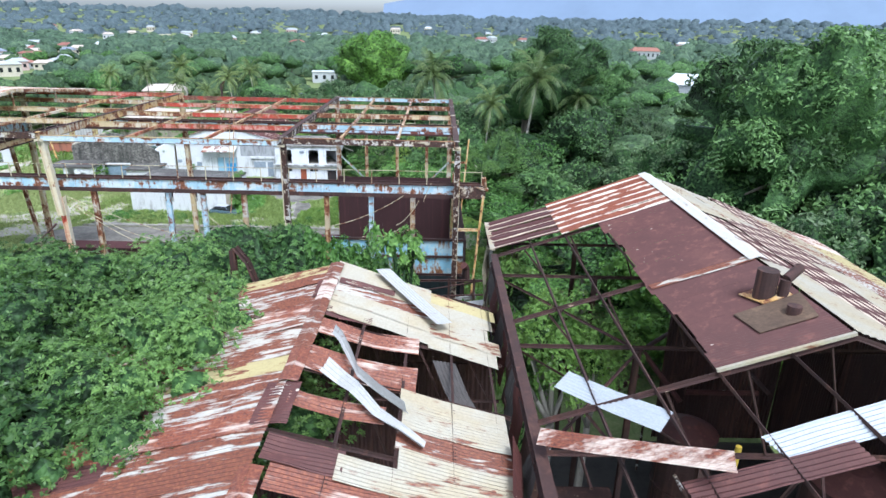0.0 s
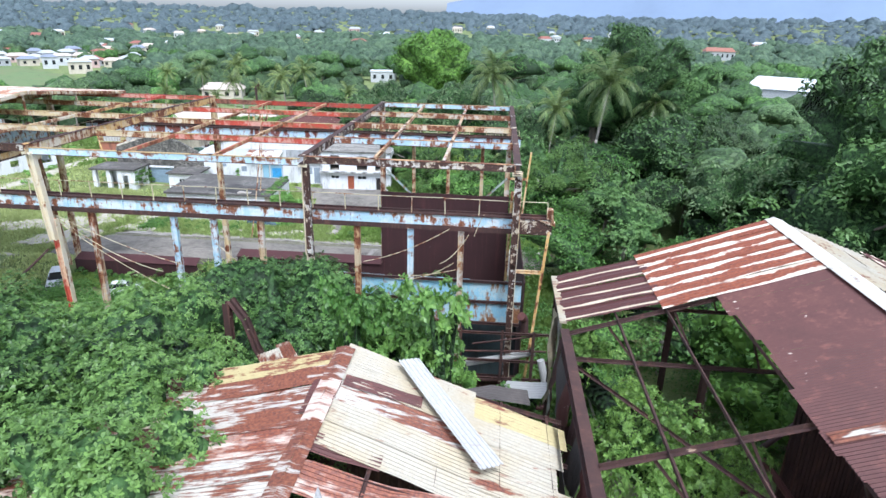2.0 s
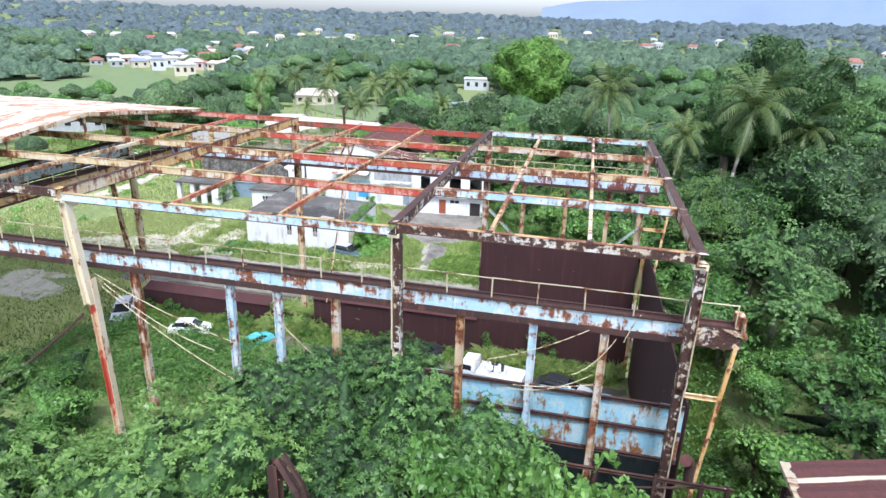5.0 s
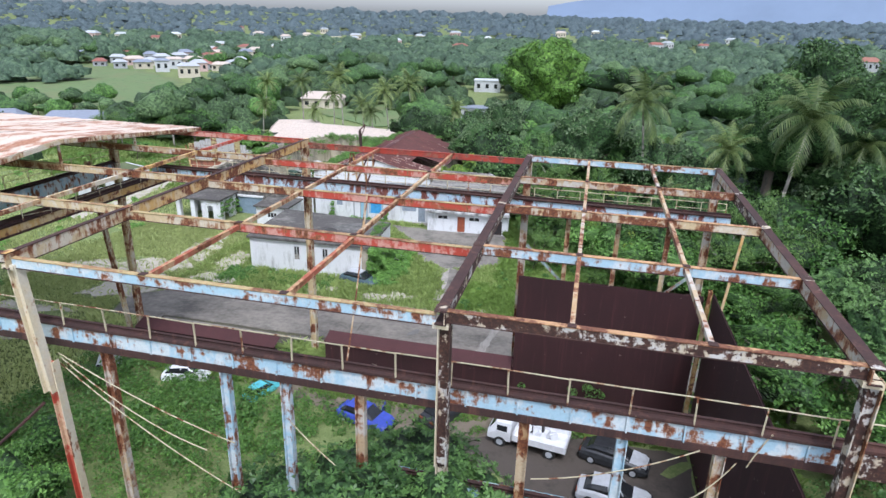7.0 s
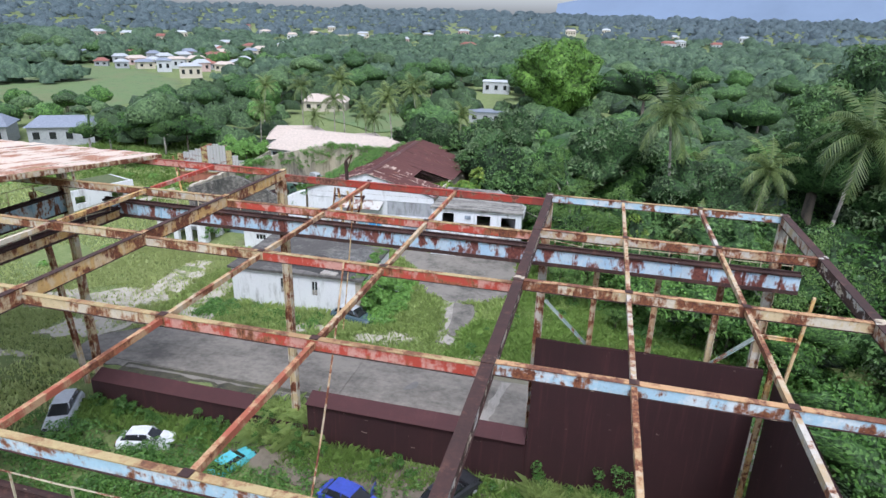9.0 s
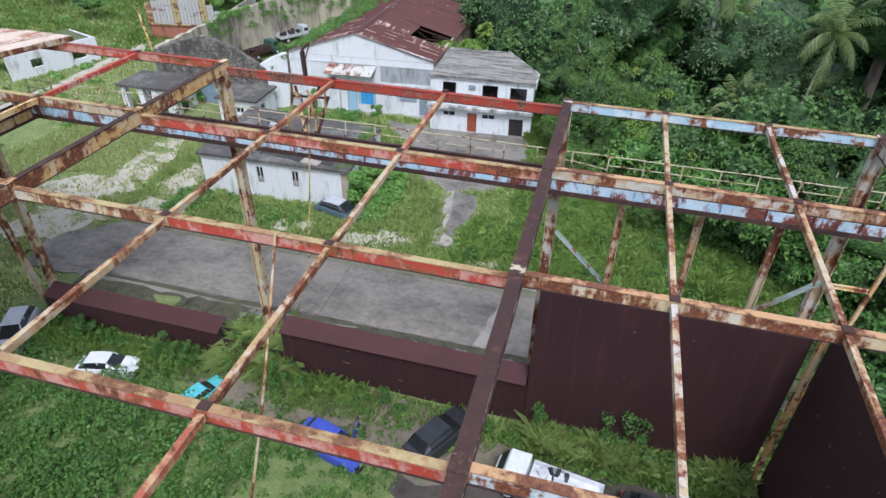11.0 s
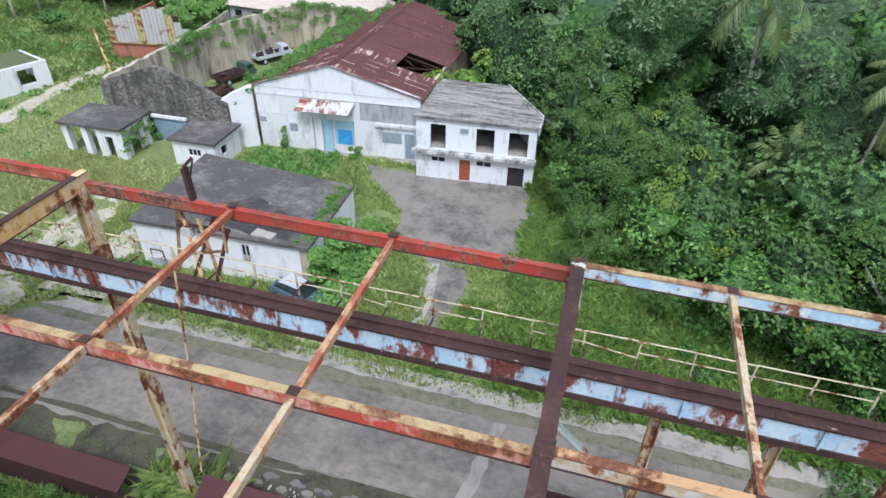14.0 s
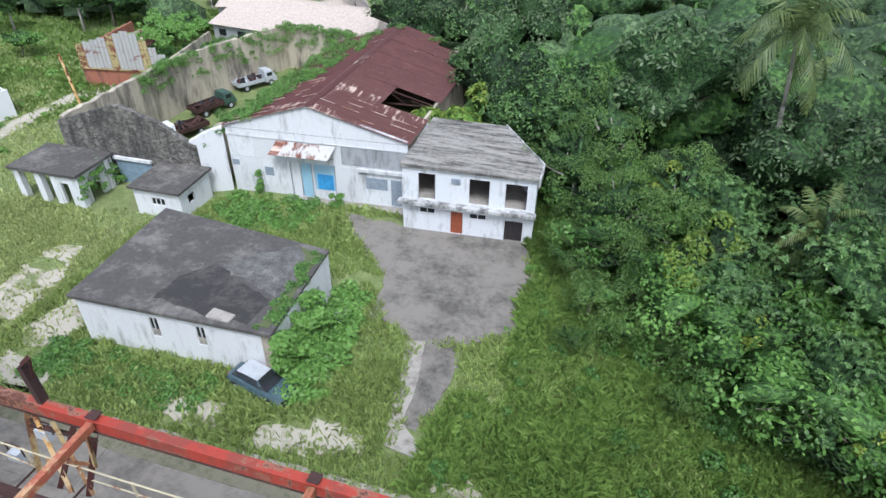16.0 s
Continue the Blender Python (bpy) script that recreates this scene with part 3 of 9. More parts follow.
ground = tagged(new("ground", np_mesh("ground", gv, gf, GROUND)), "grassy earth with weeds and bare soil", "ground", kind="structure")


def patch(name, poly, lift, material, label, category, ragged=0.25, thick=0.12, z=None):
    """A flat slab over a ragged outline of (x, y) corners, a hand above the earth."""
    s, pts = Shape(), []
    for (xa, ya), (xb, yb) in zip(poly, poly[1:] + poly[:1]):
        n = max(1, round(math.hypot(xb - xa, yb - ya) / 0.7))
        for i in range(n):
            x, y = xa + (xb - xa) * i / n, ya + (yb - ya) * i / n
            pts.append((x + ragged * noise.noise(Vector((x * 1.3, y * 1.3, 1))), y + ragged * noise.noise(Vector((x * 1.3, y * 1.3, 9)))))
    zz = [(ground_z(x, y) if z is None else z) + lift for x, y in pts]
    s.hexa([(x, y, k - thick) for (x, y), k in zip(pts, zz)], [(x, y, k) for (x, y), k in zip(pts, zz)])
    return solid(name, s, material, label, category, kind="structure")


road = patch("road", [(-47, 66.4), (-30, 66.7), (-10, 67.1), (6, 67.1), (6, 73.0), (-10, 73.2), (-27, 73.4), (-44, 73.2), (-48, 70)], 0.08, CONCRETE, "cracked grey concrete road slab with oil stains", "road", 0.35, 0.5)
def slab_rows(par, xs, ys, z, m, seed):
    """Cast slabs with open joints, each a little uneven."""
    r_ = random.Random(seed)
    for x0, x1 in zip(xs, xs[1:]):
        for y0, y1 in zip(ys, ys[1:]):
            e = [r_.uniform(-0.006, 0.006) for k in range(4)]
            j = [r_.uniform(0.004, 0.016) for k in range(4)]
            q = [(x0 + j[0], y0 + j[1]), (x1 - j[2], y0 + j[1]), (x1 - j[2], y1 - j[3]), (x0 + j[0], y1 - j[3])]
            part("slab", Shape().hexa([(x, y, z - 0.2) for x, y in q], [(x, y, z + k) for (x, y), k in zip(q, e)]), m, par)
slab_rows(road, [-44, -33.6, -24.4, -13.8, -3.5, 6], [67.3, 70.4, 73.0], -1.08, CONCRETE, 3)
patch("road", [(-44, 73.6), (-27, 73.9), (-10, 73.8), (6, 73.6), (6, 74.9), (-10, 75.1), (-27, 75.0), (-42, 74.6)], 0.2, CONC_PALE, "pale concrete gutter strip along the road", "road", 0.25, 0.3)
LIME = stained("lime_streak_on_concrete", (0.34, 0.312, 0.275), (0.22, 0.2, 0.172), 0.62, 2.2, (1.6, 0.5, 1))
STAIN = stained("oil_stained_concrete", (0.16, 0.15, 0.14), (0.22, 0.21, 0.195), 0.5, 0.9, (1, 1, 1))
for poly, m, lab in (([(-19.6 + 0.35 * math.cos(k * 0.52) + 0.3 * math.sin(k * 0.52), 70.2 + 0.75 * math.sin(k * 0.52) + 0.1 * math.sin(k * 2.1)) for k in range(12)], STAIN, "dark oil stain on the concrete road"), ([(-14.0, 67.3), (-13.2, 67.3), (-12.75, 70.0), (-12.4, 72.9), (-13.1, 72.9), (-13.55, 70.0)], LIME, "pale lime streak across the concrete road")):
    patch("road_stain", poly, 0.136, m, lab, "stain", 0.3, 0.02)
yard = patch("pavement", [(-31.5, 98.6), (-26, 98.1), (-16.0, 98.9), (-14.3, 94.5), (-14.3, 88.2), (-17.9, 85.9), (-20.8, 85.7), (-24.1, 87.0), (-25.0, 91.5), (-29.5, 95.4)], 0.07, YARD, "worn concrete yard in front of the white house", "pavement", 0.5)
patch("pavement", [(-21.1, 85.6), (-20.0, 85.9), (-19.3, 81.8), (-19.3, 79.4), (-17.8, 78.1), (-17.7, 77.2), (-19.7, 77.6), (-20.3, 81.0)], 0.09, CONC_PALE, "pale broken concrete path between grass", "pavement", 0.12)
patch("pavement", [(-20.8, 87.2), (-17.6, 87.2), (-17.5, 82.7), (-18.3, 79.0), (-19.6, 79.3), (-19.9, 81.9)], 0.08, YARD, "stained concrete tongue of the yard", "pavement", 0.2)
for k, poly in enumerate([[(-50, 79), (-46.8, 79.5), (-46.5, 83), (-48.5, 88), (-51, 87), (-50.5, 82)], [(-62, 72), (-50, 74.5), (-46, 78), (-49, 80), (-60, 76)], [(-46, 74.3), (-40, 75), (-41, 77.5), (-45, 77)],
                          [(-33, 75.6), (-29, 75.8), (-29.5, 77.6), (-33, 77.4)], [(-27, 75.4), (-23.4, 75.6), (-24, 77.4), (-26.5, 77)], [(-60, 60), (-52, 61), (-50, 66), (-58, 66)], [(-24.5, 76.0), (-20.6, 76.4), (-20.8, 77.8), (-23.8, 78.0)], [(-16.6, 75.6), (-13.6, 75.8), (-14.6, 77.2), (-16.8, 77.0)], [(-45.6, 85), (-43, 86), (-42.6, 91), (-45, 92)], [(-53, 68.5), (-47.6, 69.5), (-45.5, 73.8), (-48, 75.5), (-52, 73)], [(-45.5, 78.5), (-42.2, 78), (-42, 83), (-44.5, 84)]]):
    patch("bare_earth", poly, 0.05 + 0.006 * k, CHALK, "bare pale chalky earth worn through the grass", "ground", 0.9)
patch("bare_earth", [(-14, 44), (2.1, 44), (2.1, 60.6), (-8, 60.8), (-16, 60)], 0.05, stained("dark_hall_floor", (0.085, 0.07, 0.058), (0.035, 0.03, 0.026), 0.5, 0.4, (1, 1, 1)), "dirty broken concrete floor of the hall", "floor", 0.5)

patch("bare_earth", [(-38, 60.6), (-30, 60.6), (-22, 58.8), (-14, 57.6), (-9, 60.4), (-13, 62.7), (-28, 62.8), (-38, 62.7)], 0.06, stained("damp_brown_earth", (0.2, 0.165, 0.125), (0.085, 0.075, 0.05), 0.5, 0.6, (1, 1, 1), moss=(0.08, 0.13, 0.03)), "damp brown earth between the wall and the cars", "ground", 0.9)
patch("track", [(-73.5, 88), (-70.5, 88), (-69.6, 97), (-70.4, 104), (-70.6, 112), (-66.5, 120), (-68, 121), (-72.6, 113), (-72.8, 104), (-72, 97)], 0.06, CHALK, "pale worn track through the meadow", "track", 0.6)
patch("verge", [(-42, 64.2), (-26, 64.3), (-10, 64.5), (5, 64.5), (5, 67.4), (-10, 67.4), (-30, 67.3), (-42, 67.2)], 0.1, stained("damp_mossy_soil", (0.085, 0.08, 0.05), (0.03, 0.028, 0.024), 0.6, 1.1, (1, 1, 1), moss=(0.085, 0.085, 0.038), relief=0.8, fine_scale=5), "damp dark strip with moss along the road edge", "ground", 0.3)
patch("verge", [(-43, 73.0), (5, 73.0), (5, 73.62), (-10, 73.8), (-27, 73.9), (-43, 73.62)], 0.104, stained("mossy_joint", (0.2, 0.185, 0.13), (0.09, 0.1, 0.045), 0.6, 1.4, (1, 1, 1), relief=0.6), "mossy joint between the road and its gutter", "ground", 0.12)
kerb = thing("rubble_edge", (-20, 65.3, -1.4), "row of broken concrete kerb blocks along the road edge", "stones", kind="structure")
kr = random.Random(2)
for i in range(64):
    x = -29 + i * 0.46 + kr.uniform(-0.12, 0.12)
    near = i % 3 == 0
    y = 66.35 + 0.014 * (x + 20) - (0.55 if near else 0) + kr.uniform(-0.14, 0.14)
    a, b, h, c = kr.uniform(0.16, 0.42), kr.uniform(0.14, 0.28), kr.uniform(0.16, 0.34), kr.uniform(-0.5, 0.5)
    ring = [(a * math.cos(q + c) * kr.uniform(0.8, 1.2), b * math.sin(q + c) * kr.uniform(0.8, 1.2)) for q in (0.5, 1.5, 2.6, 3.7, 4.6, 5.7)]
    z = ground_z(x, y) + 0.02
    part("stone", Shape().hexa([(x + p, y + q, z) for p, q in ring], [(x + p * 0.86, y + q * 0.86, z + h * kr.uniform(0.75, 1.1)) for p, q in ring]), CONCRETE if i % 3 == 0 else STAIN, kerb)
for i in range(40):
    x, y, r = kr.gauss(-20.6, 1.4), 65.6 + kr.uniform(-0.5, 0.4), kr.uniform(0.03, 0.08)
    z = ground_z(x, y) + 0.1
    part("shard", Shape().hexa([(x - r, y - r, z), (x + r, y - r * 0.6, z), (x + r * 0.3, y + r, z)], [(x - r * 0.6, y - r * 0.6, z + r), (x + r * 0.7, y - r * 0.4, z + r), (x + r * 0.2, y + r * 0.7, z + r)]), CAR_WHITE, kerb)

# ---- the roofless steel hall ----
ROWS_Y = [40.55, 46.56, 52.5, 58.5, 64.55]
TOP = 16.3
XL2, XL, XM, XR = -35.0, -26.0, -10.14, 1.46
FLOOR = -2.0
hall = thing("steel_hall_frame", (-17, 52, FLOOR), "roofless rusted steel hall frame with flaking blue, red and cream paint", "steel frame")
# beams across, row by row: left bay, red bay, right bay
def beam(name, a, b, w, h, m, side=1, flange=None, par=None):
    """A rolled beam: painted web, bare rusted flanges; its web stands nearer one side."""
    a, b = Vector(a), Vector(b)
    f = 0.03
    k = side * (w / 2 - 0.05)
    web = part(name, Shape().sweep(a, b, [(k - 0.02, -h + f), (k + 0.02, -h + f), (k + 0.02, -f), (k - 0.02, -f)]), m, par or hall)
    part("top_flange", Shape().sweep(a, b, [(-w / 2, -f), (w / 2, -f), (w / 2, 0), (-w / 2, 0)]), flange or OCHRE, web)
    part("bottom_flange", Shape().sweep(a, b, [(-w / 2, -h), (w / 2, -h), (w / 2, -h + f), (-w / 2, -h + f)]), RUST_DARK, web)
    return web


paints = {0: (PAINT_BROWN, PAINT_BLUE, PAINT_BROWN), 1: (PAINT_CREAM, PAINT_RED, PAINT_BLUE), 2: (PAINT_CREAM, PAINT_RED, PAINT_CREAM), 3: (PAINT_WHITE, PAINT_RED, PAINT_WHITE), 4: (PAINT_RED, BRIGHT_RED, PAINT_BLUE)}
for r, y in enumerate(ROWS_Y):
    for (a, b), m in zip(((-62, XL), (XL, XM), (XM, XR)), paints[r]):
        top = TOP - (0.16, 0.16, 0.16, 0.16, 0.24)[r] if a == XL else TOP
        if r in (1, 2) and m is PAINT_RED:
            beam("roof_beam", (a + 0.16, y, top), (a + 5.6, y, top), 0.22, 0.4, PAINT_CREAM)
            a += 5.44
        beam("roof_beam", (a + 0.16, y, top), (b - 0.16, y, top), 0.22, 0.4, m, 1, BRIGHT_RED if r == 4 and b < XR else (RUST_TOP if b == XR else RUST_DARK) if m is PAINT_BROWN else RUST_TOP if b == XR and r < 4 else None)
# girders along the hall and the light purlins between
for x, ms, w, h, sd in ((XL, (PAINT_CREAM, PAINT_ORANGE, PAINT_ORANGE, PAINT_ORANGE), 0.24, 0.58, 1), (XM, (PAINT_BROWN, PAINT_BROWN, PAINT_BROWN, PAINT_BROWN), 0.36, 0.46, 1), (XR, (PAINT_WHITE, PAINT_WHITE, PAINT_BROWN, PAINT_WHITE), 0.36, 0.5, -1), (-42.0, (PAINT_CREAM,) * 4, 0.3, 0.5, 1)):
    for (y0, y1), m in zip(zip([40.3] + ROWS_Y[1:], ROWS_Y[1:-1] + [64.8]), ms):
        beam("roof_girder", (x, y0, TOP + 0.02), (x, y1, TOP + 0.02), w, h, m, sd, RUST_DARK)
    for y in ROWS_Y:
        part("joint_plate", Shape().box(x - w / 2 - 0.02, x + w / 2 + 0.02, y - 0.22, y + 0.22, TOP + 0.022, TOP + 0.04), PAINT_BROWN if x != XL else PAINT_ORANGE, hall)
for x, ms in ((-20.5, (PURLIN_RED, PAINT_TAN, PAINT_TAN, PURLIN_RED)), (-15.33, (PURLIN_RED, PAINT_TAN, PAINT_TAN, PURLIN_RED)), (-6.3, (PAINT_TAN, PAINT_WHITE, PAINT_TAN, PAINT_TAN)), (-2.5, (PAINT_WHITE, PAINT_TAN, PAINT_TAN, PAINT_WHITE)), (-30.6, (PAINT_TAN, PAINT_CREAM, PAINT_ORANGE, PAINT_RED))):
    for (y0, y1), m in zip(zip(ROWS_Y, ROWS_Y[1:]), ms):
        z = TOP - 0.02 if x == -30.6 else TOP - 0.22 if x < XM else TOP - 0.04
        part("purlin", Shape().sweep((x, y0 + 0.14, z), (x, y1 - 0.14, z), [(-0.075, -0.2), (0.075, -0.2), (0.075, -0.17), (-0.04, -0.17), (-0.04, -0.03), (0.075, -0.03), (0.075, 0), (-0.075, 0)] if x > XM else [(0.075, -0.2), (0.075, 0), (-0.075, 0), (-0.075, -0.03), (0.04, -0.03), (0.04, -0.17), (-0.075, -0.17), (-0.075, -0.2)]), m, hall)
    for y in ROWS_Y:
        part("cleat", Shape().box(x - 0.13, x + 0.13, y - 0.12, y + 0.12, TOP + (0.004 if x > XM or x < XL else -0.156), TOP + (0.03 if x > XM or x < XL else -0.13)), RUST_DARK, hall)
# front columns: a tall outer stanchion and a lower leg
def column(x, y, z0, z1, m, w=0.36, dx=0.0, left=None, right=None):
    """A stanchion: a wide web towards the front with a flange at each side."""
    a, b = (x, y, z0), (x + dx, y, z1)
    c = part("column", Shape().sweep(a, b, [(-w / 2, -0.02), (w / 2, -0.02), (w / 2, 0.02), (-w / 2, 0.02)], (0, 1, 0)), m, hall)
    for k, mk in ((-w / 2, left or m), (w / 2, right or m)):
        part("flange", Shape().sweep(a, b, [(k - 0.018, -w / 2), (k + 0.018, -w / 2), (k + 0.018, w / 2), (k - 0.018, w / 2)], (0, 1, 0)), mk, c)
    return c
for x, mu, ml in ((XL, COL_CREAM, PAINT_REDCREAM), (XM, PAINT_BROWN, PAINT_BROWN), (XR, PAINT_BROWN, PAINT_BROWN), (-42.0, COL_CREAM, PAINT_REDCREAM)):
    column(x + (0.5 if x == XL else 0.1), 40.6, 10.6, TOP - 0.42, mu, 0.36, -0.4 if x == XL else 0, PAINT_CREAM if x == XR else None, COL_CREAM if x == XM else None)
    column(x + 0.9 if x == XL else x + 0.1, 40.75, FLOOR, 11.9, ml, 0.34, -0.3 if x == XL else 0, COL_CREAM if ml is PAINT_REDCREAM or x == XR else None, COL_CREAM if x == XM else None)
    part("column_cap", Shape().box(x - 0.25, x + 0.25, 40.38, 41.0, TOP - 0.6, TOP - 0.44), COL_CREAM, hall)
    part("gusset", Shape().box(x - 0.03, x + 0.03, 40.8, 41.5, TOP - 1.0, TOP - 0.5), mu, hall)
for x, m in ((-23.6, PAINT_WHITE), (-18.5, PAINT_BLUE), (-16.07, PAINT_BLUE), (-13.22, PAINT_WHITE), (-7.48, PAINT_TAN), (-4.36, PAINT_BLUE), (-1.45, PAINT_WHITE)):
    column(x, 41.6, FLOOR, 12.2, m, 0.3)
# back columns
for x, m in ((XL, PAINT_CREAM), (XM, PAINT_WHITE), (XR, PAINT_WHITE), (-42.1, PAINT_CREAM)):
    column(x, 64.3, -1.2, TOP - 0.42, m, 0.42)
    part("gusset", Shape().box(x - 0.03, x + 0.03, 63.6, 64.05, TOP - 1.1, TOP - 0.5), m, hall)
for x, m in ((-7.2, PAINT_TAN), (-4.0, PAINT_TAN), (-0.9, PAINT_CREAM)):
    column(x, 64.0, -1.2, 12.9, m, 0.26)
column(-42.9, 63.9, -1.2, 13.4, PAINT_CREAM, 0.3, -1.5)
for a, b in (((-9.9, 64.2, 10.2), (-7.4, 64.2, 7.8)), ((-0.6, 64.2, 7.7), (1.5, 64.2, 9.8))):
    part("brace", Shape().angle(a, b, 0.16), BRACE_GREEN, hall)
# end frame just past the right columns
for y in (41.4, 63.9):
    part("end_post", Shape().bar((XR + 2.0, y, 12.4), (XR + 1.2, y, 2.0), 0.15), PAINT_ORANGE, hall)
    part("end_tie", Shape().ibeam((XR, y, 10.0), (XR + 1.8, y, 10.0), 0.12, 0.2), PAINT_ORANGE, hall)


def run(axis, c, a, b):
    """A point maker along x or along y."""
    return (lambda t, off, z: (t, c + off, z)) if axis == "x" else (lambda t, off, z: (c + off, t, z))


def crane_girder(axis, c, a, b, z0, z1, m, near, walk, rail_at, rail_z, rail_m=RAIL_CREAM, skirt=0.28, foot=None, pitch=1.9, mid=True):
    """A plate girder with stiffeners, a plated walkway on it and a handrail. near: the side of its web."""
    P = run(axis, c, a, b)
    sg = -1 if axis == "x" else 1
    g = part("crane_girder", Shape().bar(P(a, near * 0.12, (z0 + skirt + z1) / 2), P(b, near * 0.12, (z0 + skirt + z1) / 2), 0.03, z1 - z0 - skirt), m, hall)
    part("lower_chord", Shape().bar(P(a, near * 0.14, z0 + skirt / 2), P(b, near * 0.14, z0 + skirt / 2), 0.1, skirt), RUST_DARK, g)
    part("top_chord", Shape().bar(P(a, 0, z1 + 0.03), P(b, 0, z1 + 0.03), 0.46, 0.06), RUST_DARK, g)
    n = round((b - a) / 1.7)
    for i in range(n):
        t = a + (i + 0.5) * (b - a) / n
        part("stiffener", Shape().bar(P(t, near * 0.17, z0 + skirt), P(t, near * 0.17, z1), 0.05, 0.09, (0, 1, 0)), m, g)
    lo, hi = walk
    nn = round((b - a) / 2.4)
    for i in range(nn):
        t0, t1 = a + i * (b - a) / nn, a + (i + 1) * (b - a) / nn - 0.01
        dz = 0.01 * math.sin(i * 2.7)
        part("walk_plate", Shape().hexa([P(t0, lo, z1 + 0.064), P(t1, lo, z1 + 0.064), P(t1, hi, z1 + 0.064), P(t0, hi, z1 + 0.064)], [P(t0, lo, z1 + 0.1 + dz), P(t1, lo, z1 + 0.1 - dz), P(t1, hi, z1 + 0.1 - dz), P(t0, hi, z1 + 0.1 + dz)]), RUST_DARK, hall)
    part("crane_rail", Shape().ibeam(P(a, 0.06, z1 + 0.22), P(b, 0.06, z1 + 0.22), 0.1, 0.12), RUST_DARK, g)
    posts = round((b - a) / pitch)
    for i in range(posts + 1):
        t = a + 0.1 + i * (b - a - 0.2) / posts
        part("rail_post", Shape().bar(P(t, rail_at, foot or z1), P(t + 0.03 * math.sin(i * 2.3), rail_at, rail_z), 0.048, 0.048, (0.3, 1, 0)), rail_m, hall)
        if rail_at > 0.9:
            part("rail_bracket", Shape().angle(P(t, 0.15, z1 - 0.1), P(t, rail_at + 0.03, z1 - 0.14), 0.04), RUST_DARK, hall)
        part("handrail", Shape().tube(P(t, rail_at, rail_z), P(min(b, t + (b - a) / posts), rail_at, rail_z + 0.02 * math.sin(i * 1.7)), 0.024, n=6), rail_m, hall) if i < posts else None
        if mid and i < posts and i % 7 != 3:
            part("mid_rail", Shape().tube(P(t, rail_at, rail_z - 0.42), P(t + (b - a) / posts, rail_at, rail_z - 0.42 - (0.2 if i % 5 == 4 else 0)), 0.02, n=6), rail_m, hall)


crane_girder("x", 41.6, -48, 3.4, 12.15, 13.05, PAINT_BLUE, -1, (-0.22, 0.3), -0.2, 14.05, mid=False)
crane_girder("x", 63.3, -38, 2.4, 12.72, 13.65, BLUE_MAROON, -1, (-0.26, 0.4), 1.05, 14.2, skirt=0.2, foot=13.3, pitch=1.5)
crane_girder("y", -42.3, 42, 64.3, 12.1, 13.4, PAINT_BLUE, 1, (-0.3, 0.5), -0.2, 14.4, skirt=0.1)
crane_girder("y", -37.0, 43, 64.3, 12.6, 13.2, PAINT_ORANGE, 1, (-0.9, 0.3), 0.25, 14.0, skirt=0.12)
part("girder_end", Shape().box(XR + 0.3, 3.6, 41.35, 42.0, 12.2, 13.0), PAINT_BROWN, hall)
part("bent_scrap", Shape().hexa([(2.9, 41.3, 13.0), (3.75, 41.2, 12.75), (3.8, 41.9, 12.7), (3.0, 41.9, 13.0)], [(2.9, 41.3, 13.06), (3.75, 41.2, 12.9), (3.8, 41.9, 12.85), (3.0, 41.9, 13.06)]).bar((3.6, 41.3, 12.8), (3.5, 41.2, 13.7), 0.12), PAINT_CREAM, hall)
part("end_plate", Shape().box(3.3, 3.62, 41.35, 42.0, 13.11, 13.6), PAINT_CREAM, hall)
# lamp brackets and a bent stub on the back beam
part("bent_stub", Shape().bar((-21.9, 64.6, TOP - 0.24), (-21.95, 64.6, TOP + 0.85), 0.14, 0.2, (0, 1, 0)), RUST_DARK, hall)
part("stub_strut", Shape().angle((-21.95, 64.6, TOP + 0.82), (-21.5, 64.55, TOP + 1.25), 0.1), RUST_TIN, hall)
part("stub_strut", Shape().angle((-21.8, 64.6, TOP + 0.5), (-21.5, 64.55, TOP + 1.25), 0.06), RUST_TIN, hall)
for a, b, w, m in (((-22.66, 64.7, 15.5), (-22.8, 64.25, 13.1), 0.13, OCHRE), ((-22.5, 64.7, 15.5), (-22.0, 64.3, 13.1), 0.11, PAINT_ORANGE), ((-21.2, 64.7, 15.7), (-22.3, 64.25, 13.1), 0.12, RUST_TIN), ((-21.0, 64.7, 15.9), (-20.9, 64.4, 14.4), 0.11, OCHRE), ((-20.8, 64.6, 15.2), (-21.4, 64.25, 13.2), 0.13, RUST_TIN), ((-22.7, 64.6, 15.0), (-20.8, 64.6, 15.1), 0.09, RUST_DARK), ((-22.5, 64.4, 14.0), (-21.1, 64.4, 14.4), 0.07, OCHRE), ((-21.9, 64.6, 15.4), (-21.3, 64.3, 13.3), 0.09, OCHRE)):
    part("lamp_bracket", Shape().angle(a, b, w), m, hall)
